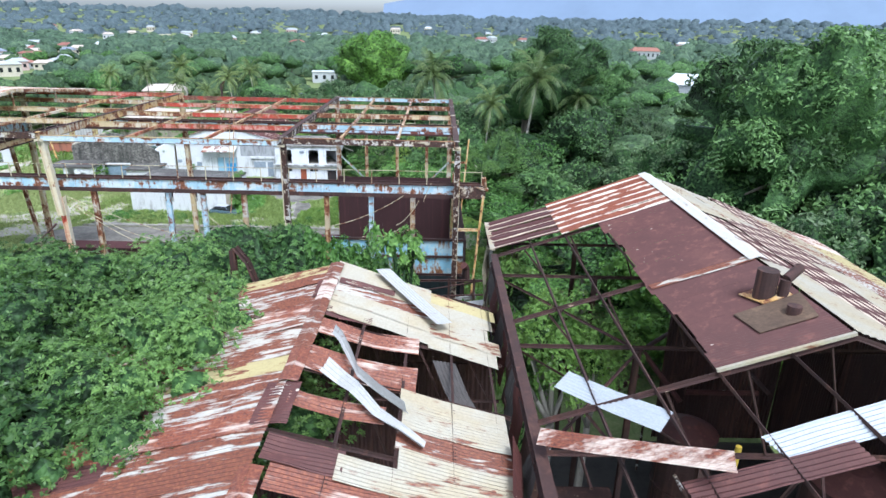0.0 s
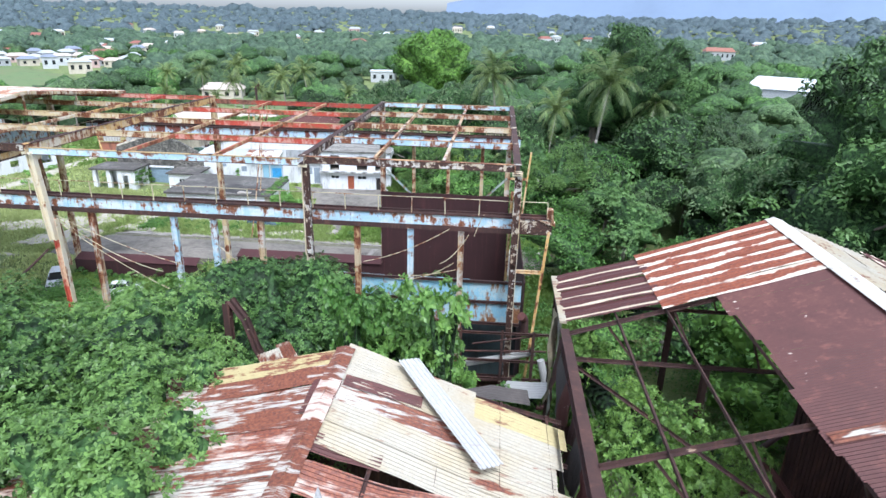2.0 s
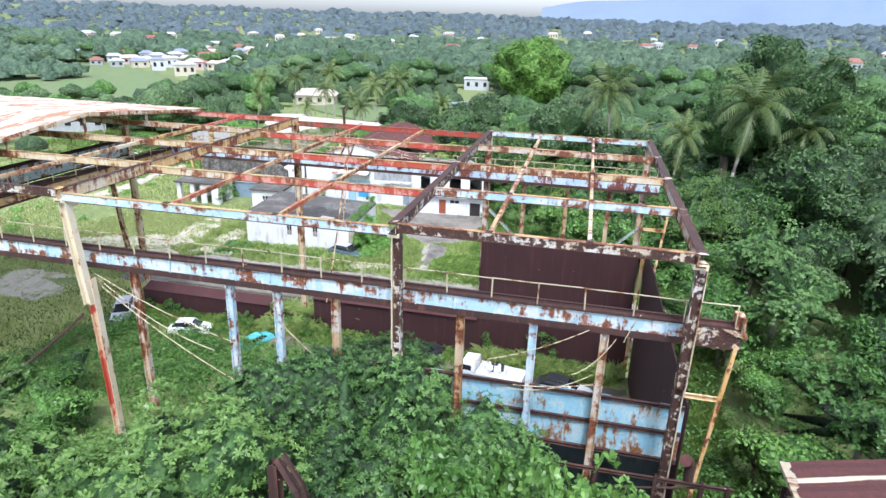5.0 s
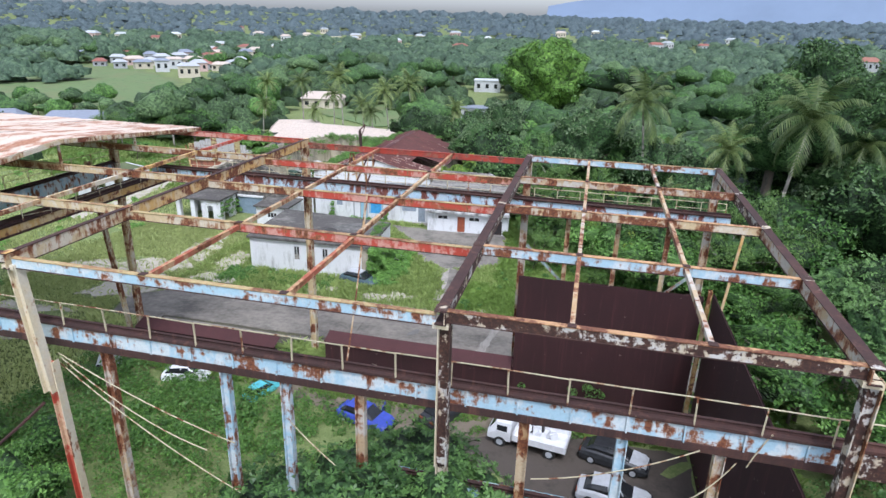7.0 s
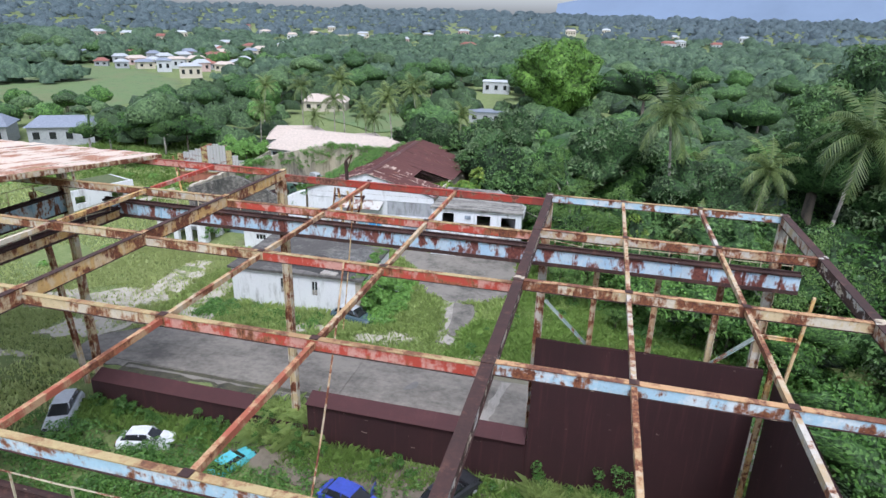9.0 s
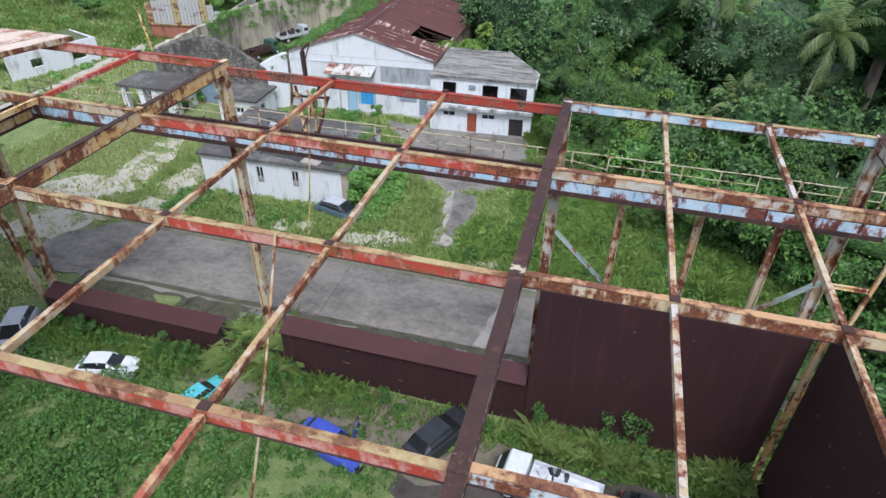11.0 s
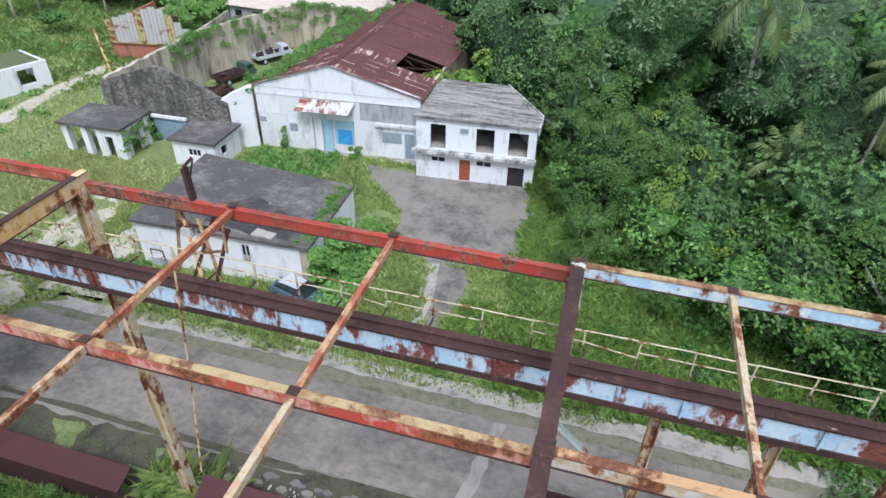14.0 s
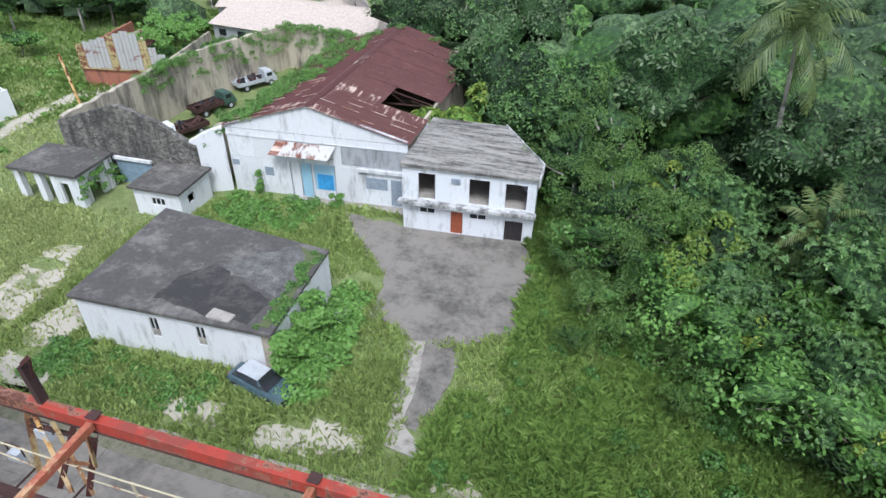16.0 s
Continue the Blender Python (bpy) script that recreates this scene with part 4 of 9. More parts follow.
for x, z in ((-22.45, 14.75), (-23.95, 13.3)):
    fl_ = part("floodlight", Shape().hexa([(x - 0.2, 64.5, z - 0.14), (x + 0.2, 64.5, z - 0.14), (x + 0.2, 64.8, z - 0.14), (x - 0.2, 64.8, z - 0.14)], [(x - 0.16, 64.5, z + 0.16), (x + 0.16, 64.5, z + 0.16), (x + 0.16, 64.74, z + 0.16), (x - 0.16, 64.74, z + 0.16)]), CAR_SILVER, hall, "grey floodlight")
    part("yoke", Shape().bar((x - 0.24, 64.62, z), (x - 0.24, 64.62, z + 0.4), 0.03).bar((x - 0.24, 64.62, z + 0.4), (x + 0.24, 64.62, z + 0.4), 0.03).bar((x + 0.24, 64.62, z + 0.4), (x + 0.24, 64.62, z), 0.03), RUST_DARK, fl_)
# sheet walls inside the frame: tall dark bay, low long wall, blue front
def clad(name, a, b, z0, z1, m, label, panel=1.15, thick=0.05, top=None):
    a, b = Vector((*a, 0)), Vector((*b, 0))
    n = max(1, round((b - a).length / panel))
    d = (b - a) / n
    s = d.cross(Vector((0, 0, 1))).normalized() * thick
    w = solid(name, Shape().hexa([a + Vector((0, 0, z0)), b + Vector((0, 0, z0)), b + s + Vector((0, 0, z0)), a + s + Vector((0, 0, z0))],
                                 [a + Vector((0, 0, z1 - 0.06)), b + Vector((0, 0, (top or z1) - 0.06)), b + s + Vector((0, 0, (top or z1) - 0.06)), a + s + Vector((0, 0, z1 - 0.06))]), m, label, "wall", kind="structure")
    for i in range(n):
        p, q = a + d * (i + 0.01), a + d * (i + 0.99)
        zt = z1 + ((top or z1) - z1) * (i + 0.5) / n + 0.03 * math.sin(i * 5.1)
        off = -s * (0.25 + 0.12 * math.sin(i * 3.7))
        o = part("sheet", Shape().hexa([p + off + Vector((0, 0, z0)), q + off + Vector((0, 0, z0)), q + Vector((0, 0, z0)), p + Vector((0, 0, z0))],
                                       [p + off + Vector((0, 0, zt)), q + off + Vector((0, 0, zt)), q + Vector((0, 0, zt)), p + Vector((0, 0, zt))]), m, w)
    return w


clad("wall_back", (-10.1, 63.05), (1.7, 63.05), -2.0, 8.4, RUST_PLATE, "tall wall of maroon rusted sheets at the back of the bay", 1.2)
part("yellow_post", Shape().ibeam((1.75, 62.6, -2), (1.95, 62.8, 9.0), 0.24, 0.26, (0, 1, 0)), PAINT_ORANGE, hall, "ochre post in the wall gap")
clad("wall_end", (2.15, 62.5), (2.4, 42.2), -2.0, 8.9, RUST_PLATE, "maroon rusted end wall of the hall bay", 1.2)
clad("wall_low", (-24.6, 63.2), (-10.1, 63.2), -2.0, 1.2, RUST_PLATE, "low maroon rusted wall along the concrete road", 1.4)
clad("wall_low", (-41.6, 63.0), (-28.9, 63.2), -2.0, -0.1, RUST_PLATE, "low maroon rusted wall along the concrete road", 1.4)
clad("wall_low", (-28.8, 63.25), (-24.7, 63.25), -2.0, -0.7, RUST_PLATE, "broken-down remnant of the maroon wall under grass", 1.4)
for x0, x1, par, zc in ((-24.6, -10.2, "wall_low", 1.1), (-41.6, -28.9, "wall_low.001", -0.15)):
    n = round((x1 - x0) / 1.4)
    for i in range(n):
        xa, xb = x0 + i * (x1 - x0) / n, x0 + (i + 1) * (x1 - x0) / n - 0.004
        part("cap_sheet", Shape().hexa([(xa, 62.95, zc), (xb, 62.95, zc), (xb, 64.1, zc + 0.4), (xa, 64.1, zc + 0.4)], [(xa, 62.95, zc + 0.04), (xb, 62.95, zc + 0.04), (xb, 64.1, zc + 0.44), (xa, 64.1, zc + 0.44)]), RUST_CAP, bpy.data.objects[par])
wl = clad("wall_front", (2.2, 42.0), (-12.0, 42.0), 6.15, 9.0, BLUE_SHEET, "blue corrugated front wall streaked with rust", 1.0, top=9.0)
# Recess backed by a teal sheet with the interior's shade in its colour
clad("wall_recess", (2.2, 44.5), (-12.0, 44.5), -2.0, 6.2, stained("dark_teal_plate", (0.05, 0.075, 0.08), (0.02, 0.02, 0.02), 0.5, 0.6), "blue-green sheet behind the pipes, dark in place of the shaded interior", 1.6)
for z in (9.0, 7.7, 6.3):
    part("wall_rail", Shape().ibeam((-12, 41.9, z), (2.2, 41.9, z), 0.14, 0.16), RUST_DARK, wl)
clad("wall_fence", (-16.0, 42.3), (-18.4, 42.3), 3.6, 6.4, PAINT_BLUE, "torn pale blue sheet between two posts", 0.8)
# thin cables and slack rods
def cable(a, b, sag, r, m, label, n=10):
    s = Shape()
    a, b = Vector(a), Vector(b)
    e1 = (b - a).cross(Vector((0.2, 0.3, 1))).normalized()
    e2 = (b - a).cross(e1).normalized()
    s.grid(lambda u, v: a.lerp(b, u) - Vector((0, 0, sag * 4 * u * (1 - u))) + (e1 * math.cos(v * math.tau) + e2 * math.sin(v * math.tau)) * r, n, 6)
    return solid("cable", s, m, label, "cable", "loose cables in the hall")
for a, b, sag in (((-25.6, 41.3, 11.9), (-18.2, 41.3, 9.2), 0.25), ((-25.5, 41.3, 11.7), (-19.4, 41.2, 8.7), 0.45), ((-25.6, 41.2, 11.6), (-16.2, 40.9, 6.6), 0.5), ((-15.8, 41.3, 10.6), (-12.6, 41.0, 8.4), 0.2),
                  ((-7.1, 41.4, 10.0), (-2.1, 41.3, 12.3), 0.28), ((-0.7, 41.4, 11.9), (-0.2, 41.4, 13.2), -0.1), ((-1.0, 41.4, 12.0), (-2.6, 41.2, 10.2), 0.3), ((-5.2, 41.2, 9.1), (-1.8, 41.2, 10.3), 0.35), ((-5.0, 41.2, 9.3), (-1.6, 41.2, 9.9), 0.12)):
    cable(a, b, sag, 0.022, RAIL_CREAM, "pale slack cable hanging from the crane girder")
cable((-16.9, 52.4, 16.2), (-16.2, 47.2, 9.0), 0.5, 0.04, PAINT_TAN, "bent rusted rod hanging from the roof beams")
cable((-20.1, 61.2, 16.2), (-20.6, 60.4, 8.6), 0.3, 0.03, PAINT_ORANGE, "bent rusted rod hanging from the roof beams")
cable((-30, 38.5, 6.5), (-26, 40.6, 10.0), 0.2, 0.07, RUST_DARK, "fallen strut leaning on the front column")
# pipes and frames below the blue front wall
rack = thing("pipe_rack", (0.5, 40.6, -2), "rusted pipes and frames in front of the blue wall", "machinery")
for x0, x1, y, z0, z1, r, m in ((-1.6, 3.2, 40.6, 3.95, 5.05, 0.2, TIN_GREY), (-5.5, 2.2, 40.9, 2.6, 2.9, 0.14, RUST_DARK), (-0.5, 4.0, 40.2, 5.7, 6.5, 0.05, RUST_DARK), (-3.5, 3.8, 40.3, 5.0, 5.3, 0.06, RUST_DARK), (-2.0, 4.0, 39.6, 1.6, 2.0, 0.18, RUST_TIN)):
    p_ = part("pipe", Shape().tube((x0, y, z0), (x1, y + 0.2, z1), r, n=12), m, rack, smooth=False)
    for k in (0.15, 0.6, 0.95):
        c_ = Vector((x0, y, z0)).lerp(Vector((x1, y + 0.2, z1)), k)
        d_ = Vector((x1 - x0, 0.2, z1 - z0)).normalized() * 0.04
        part("flange", Shape().tube(c_ - d_, c_ + d_, r * 1.45, n=12), RUST_DARK, p_)
for x in (-4.6, -1.2, 1.2, 3.0, 4.0):
    part("post", Shape().ibeam((x, 40.4, -2), (x, 40.4, 6.6), 0.16, 0.18, (0, 1, 0)), RUST_DARK, rack)
for z in (3.4, 4.6, 6.4):
    part("rail", Shape().ibeam((-5.4, 40.3, z), (4.2, 40.3, z + 0.15), 0.12, 0.14), RUST_DARK, rack)
part("elbow", Shape().tube((2.5, 40.5, 6.4), (2.45, 40.5, 7.3), 0.2, n=12).tube((2.45, 40.5, 7.3), (2.3, 40.3, 7.55), 0.2, 0.19, n=12), RUST_DARK, rack)
part("collar", Shape().tube((2.32, 40.32, 7.5), (2.2, 40.18, 7.66), 0.25, n=14), RUST_TIN, rack)
part("duct", Shape().tube((3.5, 40.2, 4.9), (4.1, 39.8, 2.6), 0.22, n=12), TIN_GREY, rack)
for x0, x1, m in ((-9.5, -5.2, RUST_DARK), (-5.1, -1.4, BLUE_SHEET), (-1.3, 2.2, RUST_DARK)):
    part("tank_plate", Shape().box(x0, x1, 41.2, 41.26, -1.9, 3.1), m, rack)
stub = thing("broken_column", (-10.9, 31.4, -2), "snapped rusted steel column with its top bent over", "steel column")
part("post", Shape().ibeam((-10.9, 31.4, -2), (-10.75, 31.3, 11.9), 0.3, 0.32, (0, 1, 0)), RUST_DARK, stub)
for a_, b_ in (((-10.7, 31.3, 11.9), (-10.0, 31.0, 11.2)), ((-10.0, 31.0, 11.2), (-9.5, 30.8, 9.9)), ((-9.5, 30.8, 9.9), (-8.8, 30.6, 8.6))):
    part("bent_arm", Shape().angle(a_, b_, 0.17).angle(Vector(a_) + Vector((0.08, 0.2, 0.06)), Vector(b_) + Vector((0.08, 0.2, 0.06)), 0.12), RUST_DARK, stub)
# covered part of the hall
cov = thing("covered_hall_roof", (-50, 52, 14), "faded pale tin roof over the far end of the steel hall", "roof")
for y0, y1, z0, z1 in ((52.5, 65.2, 17.7, 16.45), (52.5, 39.8, 17.7, 16.45)):
    for i in range(34):
        x = -35.0 - i * 0.98
        part("roof_sheet", Shape().tin((x, y0, z0 + 0.02 * (i % 2)), (0, y1 - y0, z1 - z0), (-1.02, 0, 0), 0.17, 0.022, 3, 0, 0.05, i), TIN_PINK, cov)
    part("verge_board", Shape().bar((-34.9, y0, z0 - 0.12), (-34.9, y1, z1 - 0.12), 0.08, 0.24), PAINT_CREAM, cov)
    part("rafter", Shape().ibeam((-38, y0, z0 - 0.1), (-38, y1, z1 - 0.1), 0.16, 0.24), PAINT_WHITE, cov)
    part("rafter", Shape().ibeam((-35.3, y0, z0 - 0.1), (-35.3, y1, z1 - 0.1), 0.16, 0.24), PAINT_WHITE, cov)
for y in (46.6, 52.5, 58.5, 64.4):
    part("strut", Shape().bar((-35.2, y, TOP), (-35.2, y, 17.5 - abs(y - 52.5) * 0.098), 0.12), PAINT_WHITE, cov)

# ---- the near shed with the torn roof ----
RX, RZ, SL = -4.05, 13.65, 0.265
def slope_z(x):
    return RZ - SL * abs(x - RX)
shed = thing("torn_tin_shed", (-3.9, 18, -2), "collapsing shed with torn white, cream and rusted tin roof", "shed")
def roof_tin(par, x0, x1, y0, w, m, seed, lift=0.0, sag=0.0, warp=0.05, zf=slope_z, dy=0.0, name="roof_sheet", pitch=0.14):
    a, b = Vector((x0, y0, zf(x0) + lift)), Vector((x1, y0 + dy, zf(x1) + lift))
    return part(name, Shape().tin(a, b - a, (0, w, 0), pitch, 0.02, 5, sag, warp, seed), m, par)
rnd = random.Random(4)
for i in range(21):
    y = 4.7 + i * 0.965
    m = TIN_YELLOW if i in (12, 20) else TIN_RED if i in (4, 9, 16) else TIN_WHITE
    if i < 6:
        m = (RUST_TIN, TIN_RED, TIN_WHITE)[i % 3]
    roof_tin(shed, RX - 0.05, -8.1 - 0.2 * rnd.random(), y, 1.02, m, i, 0.02 * (i % 2))
    roof_tin(shed, -7.9, -12.3, y, 1.02, (TIN_RED, TIN_WHITE, RUST_TIN)[i % 3], i + 50, 0.02 * (i % 2) - 0.03)
# right slope: whole at the far end, torn nearer
for i, (y, m1, m2) in enumerate([(24.2, TIN_CREAM, TIN_YELLOW), (23.25, TIN_CREAM, TIN_CREAM), (22.3, TIN_WHITE, TIN_CREAM), (21.35, TIN_CREAM, TIN_CREAM), (20.4, TIN_CREAM, TIN_CREAM)]):
    roof_tin(shed, RX + 0.05, 0.05, y + 0.1, 1.0, m1, 80 + i, 0.02 * (i % 2), dy=-0.65)
    roof_tin(shed, 0.0, 2.75 - 0.2 * (i % 3), y - 0.75, 1.0, m2, 90 + i, 0.02 * (i % 2) - 0.03, dy=-0.35)
roof_tin(shed, -3.70, -1.45, 23.04, 0.5, RUST_TIN, 7, 0.06)
roof_tin(shed, -3.88, -2.11, 20.17, 0.8, RUST_TIN, 8, 0.0, 0.05)
roof_tin(shed, -3.88, -0.33, 18.76, 1.1, TIN_RED, 9, 0.03, 0.12, 0.12, dy=0.1)
roof_tin(shed, -3.80, -0.33, 16.49, 1.4, TIN_RED, 10, 0.0, 0.12, 0.15, dy=0.0)
roof_tin(shed, -3.88, -1.17, 14.53, 0.8, TIN_RED, 11, 0.02, 0.1, 0.15, dy=0.0)
for i in range(4):
    roof_tin(shed, -0.8 + 0.12 * (i % 2), 2.5, 15.6 - i * 0.94, 0.99, (TIN_CREAM, TIN_CREAM, TIN_WHITE, TIN_CREAM)[i], 30 + i, 0.02 * (i % 2), 0.05, dy=-0.15)
roof_tin(shed, -2.19, 1.90, 11.95, 1.0, TIN_CREAM, 35, 0.05, 0.05, dy=-0.1)
roof_tin(shed, -3.98, -2.01, 12.09, 1.0, RUST_TIN, 36, 0.04, 0.02, 0.1, dy=0.0)
roof_tin(shed, -3.70, 1.70, 11.22, 1.0, TIN_RED, 37, 0.0, 0.05)
# ridge cap, dented
for i in range(9):
    y0, y1 = 8.0 + i * 1.88, 8.0 + (i + 1) * 1.88 + 0.08
    if i in (2, 3):
        continue
    s = Shape()
    for sd in (-1, 1):
        s.grid(lambda u, v, sd=sd: (RX + sd * 0.3 * u, y0 + (y1 - y0) * v, RZ + 0.09 - SL * 0.3 * u + 0.05 * noise.noise(Vector((u * 2, y0 + v * 2, sd)))), 2, 6)
    part("ridge_cap", s, (TIN_WHITE, TIN_RED, TIN_WHITE)[i % 3], shed)
roof_tin(shed, RX - 0.6, RX + 0.4, 13.6, 2.0, RUST_TIN, 39, 0.07, 0, 0.08)
roof_tin(shed, RX - 0.5, RX + 0.3, 21.6, 1.6, RUST_TIN, 38, 0.07, 0, 0.08)
# trusses under the torn part
for y in (7.0, 10.2, 13.4, 16.6, 19.8, 22.6, 24.6):
    part("rafter", Shape().angle((RX, y, RZ - 0.15), (2.7, y, slope_z(2.7) - 0.15), 0.1), RUST_DARK, shed)
    part("rafter", Shape().angle((RX, y, RZ - 0.15), (-12.2, y, slope_z(-12.2) - 0.15), 0.1), RUST_DARK, shed)
    part("tie_beam", Shape().angle((-12.2, y, 10.2), (2.7, y, 10.2), 0.1), RUST_DARK, shed)
    for x in (-2.2, -0.4, 1.4, -6, -9):
        part("truss_web", Shape().angle((x, y, slope_z(x) - 0.15), (x + (0.9 if x > RX else -0.9), y, 10.25), 0.07), RUST_DARK, shed)
for x in (-2.4, -0.8, 0.8, 2.2, -5.5, -7.5, -9.5, -11.5):
    part("purlin", Shape().angle((x, 6, slope_z(x) - 0.1), (x, 24.7, slope_z(x) - 0.1), 0.09), RUST_DARK, shed)
# loose bent sheets lying on the roof
def loose(pts, width, m, label, wdir=(0, 1, 0), amp=0.02, twist=0.0, curl=0.0):
    """A bent strip of tin that follows a line of points."""
    s, w = Shape(), Vector(wdir).normalized() * width
    pts = [Vector(p) for p in pts]
    n = len(pts) - 1
    k = max(2, round(width / 0.14)) * 4
    def at(u, v):
        i = min(n - 1, int(u * n))
        p = pts[i].lerp(pts[i + 1], u * n - i)
        turned = Matrix.Rotation(twist * u, 3, (pts[-1] - pts[0]).normalized()) @ w
        return p + turned * (v - 0.5) + Vector((0, 0, curl * (v - 0.5) ** 2)) + Vector((0, 0, amp * math.sin(v * k / 4 * math.tau) + 0.04 * noise.noise(Vector((u * 4, v * 2, width)))))
    s.grid(at, n * 4, k)
    return solid("loose_roof_sheet", s, m, label, "roof sheet", "torn roof sheets")
loose([(-2.07, 24.86, 13.48), (-0.77, 23.02, 13.10), (0.60, 21.00, 12.85)], 0.75, TIN_GREY, "long grey tin sheet lying loose across the cream roof", (0.75, 0.6, -0.2))
loose([(-3.19, 18.48, 13.77), (-2.85, 17.86, 13.81), (-2.43, 17.05, 13.56), (-2.14, 16.47, 13.35), (-1.39, 15.80, 13.15), (-0.55, 15.23, 12.90)], 0.36, TIN_GREY, "twisted grey strip of roofing tin", (0.3, 0.9, 0.35), 0.015, 1.5, 0.5)
loose([(-3.11, 16.22, 13.78), (-2.63, 15.98, 13.50), (-2.15, 15.53, 13.45), (-1.40, 14.79, 13.10), (-0.66, 14.23, 13.00), (-0.01, 13.89, 12.69)], 0.56, TIN_GREY, "crumpled grey strip of roofing tin", (0.4, 0.8, 0.3), 0.03, -0.9, 0.4)
loose([(0.58, 19.10, 12.29), (1.03, 18.01, 11.67), (1.57, 17.05, 11.24)], 0.9, TIN_DARK, "dark rusted sheet hanging into the hole", (0.9, 0.3, -0.3))
loose([(1.02, 17.26, 11.77), (1.47, 16.42, 11.33), (1.74, 15.77, 11.08)], 0.8, RUST_TIN, "small rusted sheet fallen into the hole", (0.9, 0.3, -0.3))
loose([(2.48, 22.79, 12.17), (2.63, 22.58, 11.19), (2.70, 22.05, 9.99)], 2.6, TIN_DARK, "dark corrugated wall sheet hanging off the eaves", (0, 1, 0.05))
loose([(2.40, 13.54, 12.49), (2.68, 13.39, 11.83), (2.79, 13.21, 10.84)], 2.2, RUST_TIN, "rust-red corrugated sheet bent over the eaves", (0.1, 1, 0.1))

# ---- the tall shed with the open side ----
QX, QZ, QS = 11.8, 15.95, 0.353
def tall_z(x):
    return QZ - QS * abs(x - QX) 
big = thing("open_steel_shed", (12, 22, -2), "large rusted steel shed with half its tin roof gone", "shed")
for i in range(5):
    roof_tin(big, 3.1, 6.6, 29.25 + i * 0.88, 0.92, TIN_STRIPE, 100 + i, 0.03 * (i % 2), zf=tall_z, pitch=0.43, dy=-0.4)
for i in range(6):
    roof_tin(big, 6.35, QX - 0.1, 28.35 + i * 0.86, 0.92, TIN_RED2, 110 + i, 0.05 + 0.02 * (i % 2), zf=tall_z, pitch=0.22, dy=0.1)
part("eaves_trim", Shape().bar((3.1, 29.25, tall_z(3.1)), (3.1, 33.65, tall_z(3.1)), 0.26, 0.1), TIN_CREAM, big)
for i in range(16):
    y = 14.95 + i * 0.855
    roof_tin(big, 8.15 + 0.13 * math.sin(i * 7) + 0.08 * math.sin(i * 3.1), QX - 0.1, y, 0.858, RUST_TIN, 130 + i, 0.004 * (i % 2), 0, 0, zf=tall_z, pitch=0.13)
roof_tin(big, 8.1, QX - 0.15, 20.4, 0.42, TIN_WHITE, 150, 0.05, zf=tall_z, pitch=0.3)
for k, (x0, x1, y0, y1, m) in enumerate(((11.82, 13.9, 14.9, 20.6, TIN_CREAM), (11.82, 13.9, 20.5, 27.4, TIN_LINED), (11.82, 13.9, 27.3, 33.8, TIN_CREAM), (13.8, 16.1, 13.5, 21.4, TIN_LINED), (13.8, 16.1, 21.3, 28.4, TIN_LINED), (13.8, 16.1, 28.3, 34.2, TIN_CREAM), (16.0, 18.0, 13.5, 24.2, TIN_CREAM), (16.0, 18.0, 24.1, 34.6, TIN_LINED), (17.9, 20.1, 13.5, 26.4, TIN_WHITE), (17.9, 20.1, 26.3, 34.4, TIN_CREAM), (20.0, 22.3, 13.5, 25.2, TIN_CREAM), (20.0, 22.0, 25.1, 30.8, TIN_YELLOW), (20.0, 22.4, 30.7, 33.4, TIN_RED))):
    z0, z1 = tall_z(x0) - 0.035 * (k % 2), tall_z(x1) - 0.035 * (k % 2)
    part("roof_sheet", Shape().tin((x0, y0, z0), (0, y1 - y0, 0), (x1 - x0, 0, z1 - z0), 0.25, 0.022, 10, 0, 0.07, 160 + k), m, big)
part("roof_edge_trim", Shape().bar((8.15, 14.9, tall_z(8.15) - 0.02), (11.75, 14.85, tall_z(11.75) - 0.02), 0.1, 0.1), TIN_CREAM, big)
s = Shape()
for sd, k in ((-1, QS), (1, QS)):
    s.grid(lambda u, v, sd=sd, k=k: (QX + sd * 0.36 * u, 20.4 + 13.3 * v, QZ + 0.11 - k * 0.36 * u), 1, 20)
part("ridge_cap", s, TIN_CLEAN, big)
# frame of the tall shed
for y in (8.5, 14.95, 21.4, 28.6, 33.4):
    part("rafter", Shape().angle((3.3, y, 12.75), (QX, y, QZ - 0.25), 0.13), RUST_DARK, big)
    part("rafter", Shape().angle((QX, y, QZ - 0.25), (22.3, y, 12.0), 0.13), RUST_DARK, big)
    part("tie_beam", Shape().angle((3.3, y, 11.7), (22.3, y, 11.7), 0.13), RUST_DARK, big)
    for i in range(8):
        x = 4.6 + i * 2.2
        part("truss_web", Shape().angle((x, y, tall_z(x) - 0.3), (x + 1.1, y, 11.75), 0.08), RUST_DARK, big)
    for x in (3.3, 22.2):
        part("post", Shape().ibeam((x, y + 0.15, -2), (x, y + 0.15, 12.2), 0.28, 0.3, (0, 1, 0)), RUST_DARK, big)
    part("post", Shape().ibeam((8.3, y + 0.15, -2), (8.3, y + 0.15, 11.7), 0.22, 0.24, (0, 1, 0)), RUST_DARK, big)
for x in (4.9, 6.5, 8.2, 10.1, 14.5, 17, 19.5):
    part("purlin", Shape().angle((x, 8.4, tall_z(x) - 0.16), (x, 33.5, tall_z(x) - 0.16), 0.11), RUST_DARK, big)
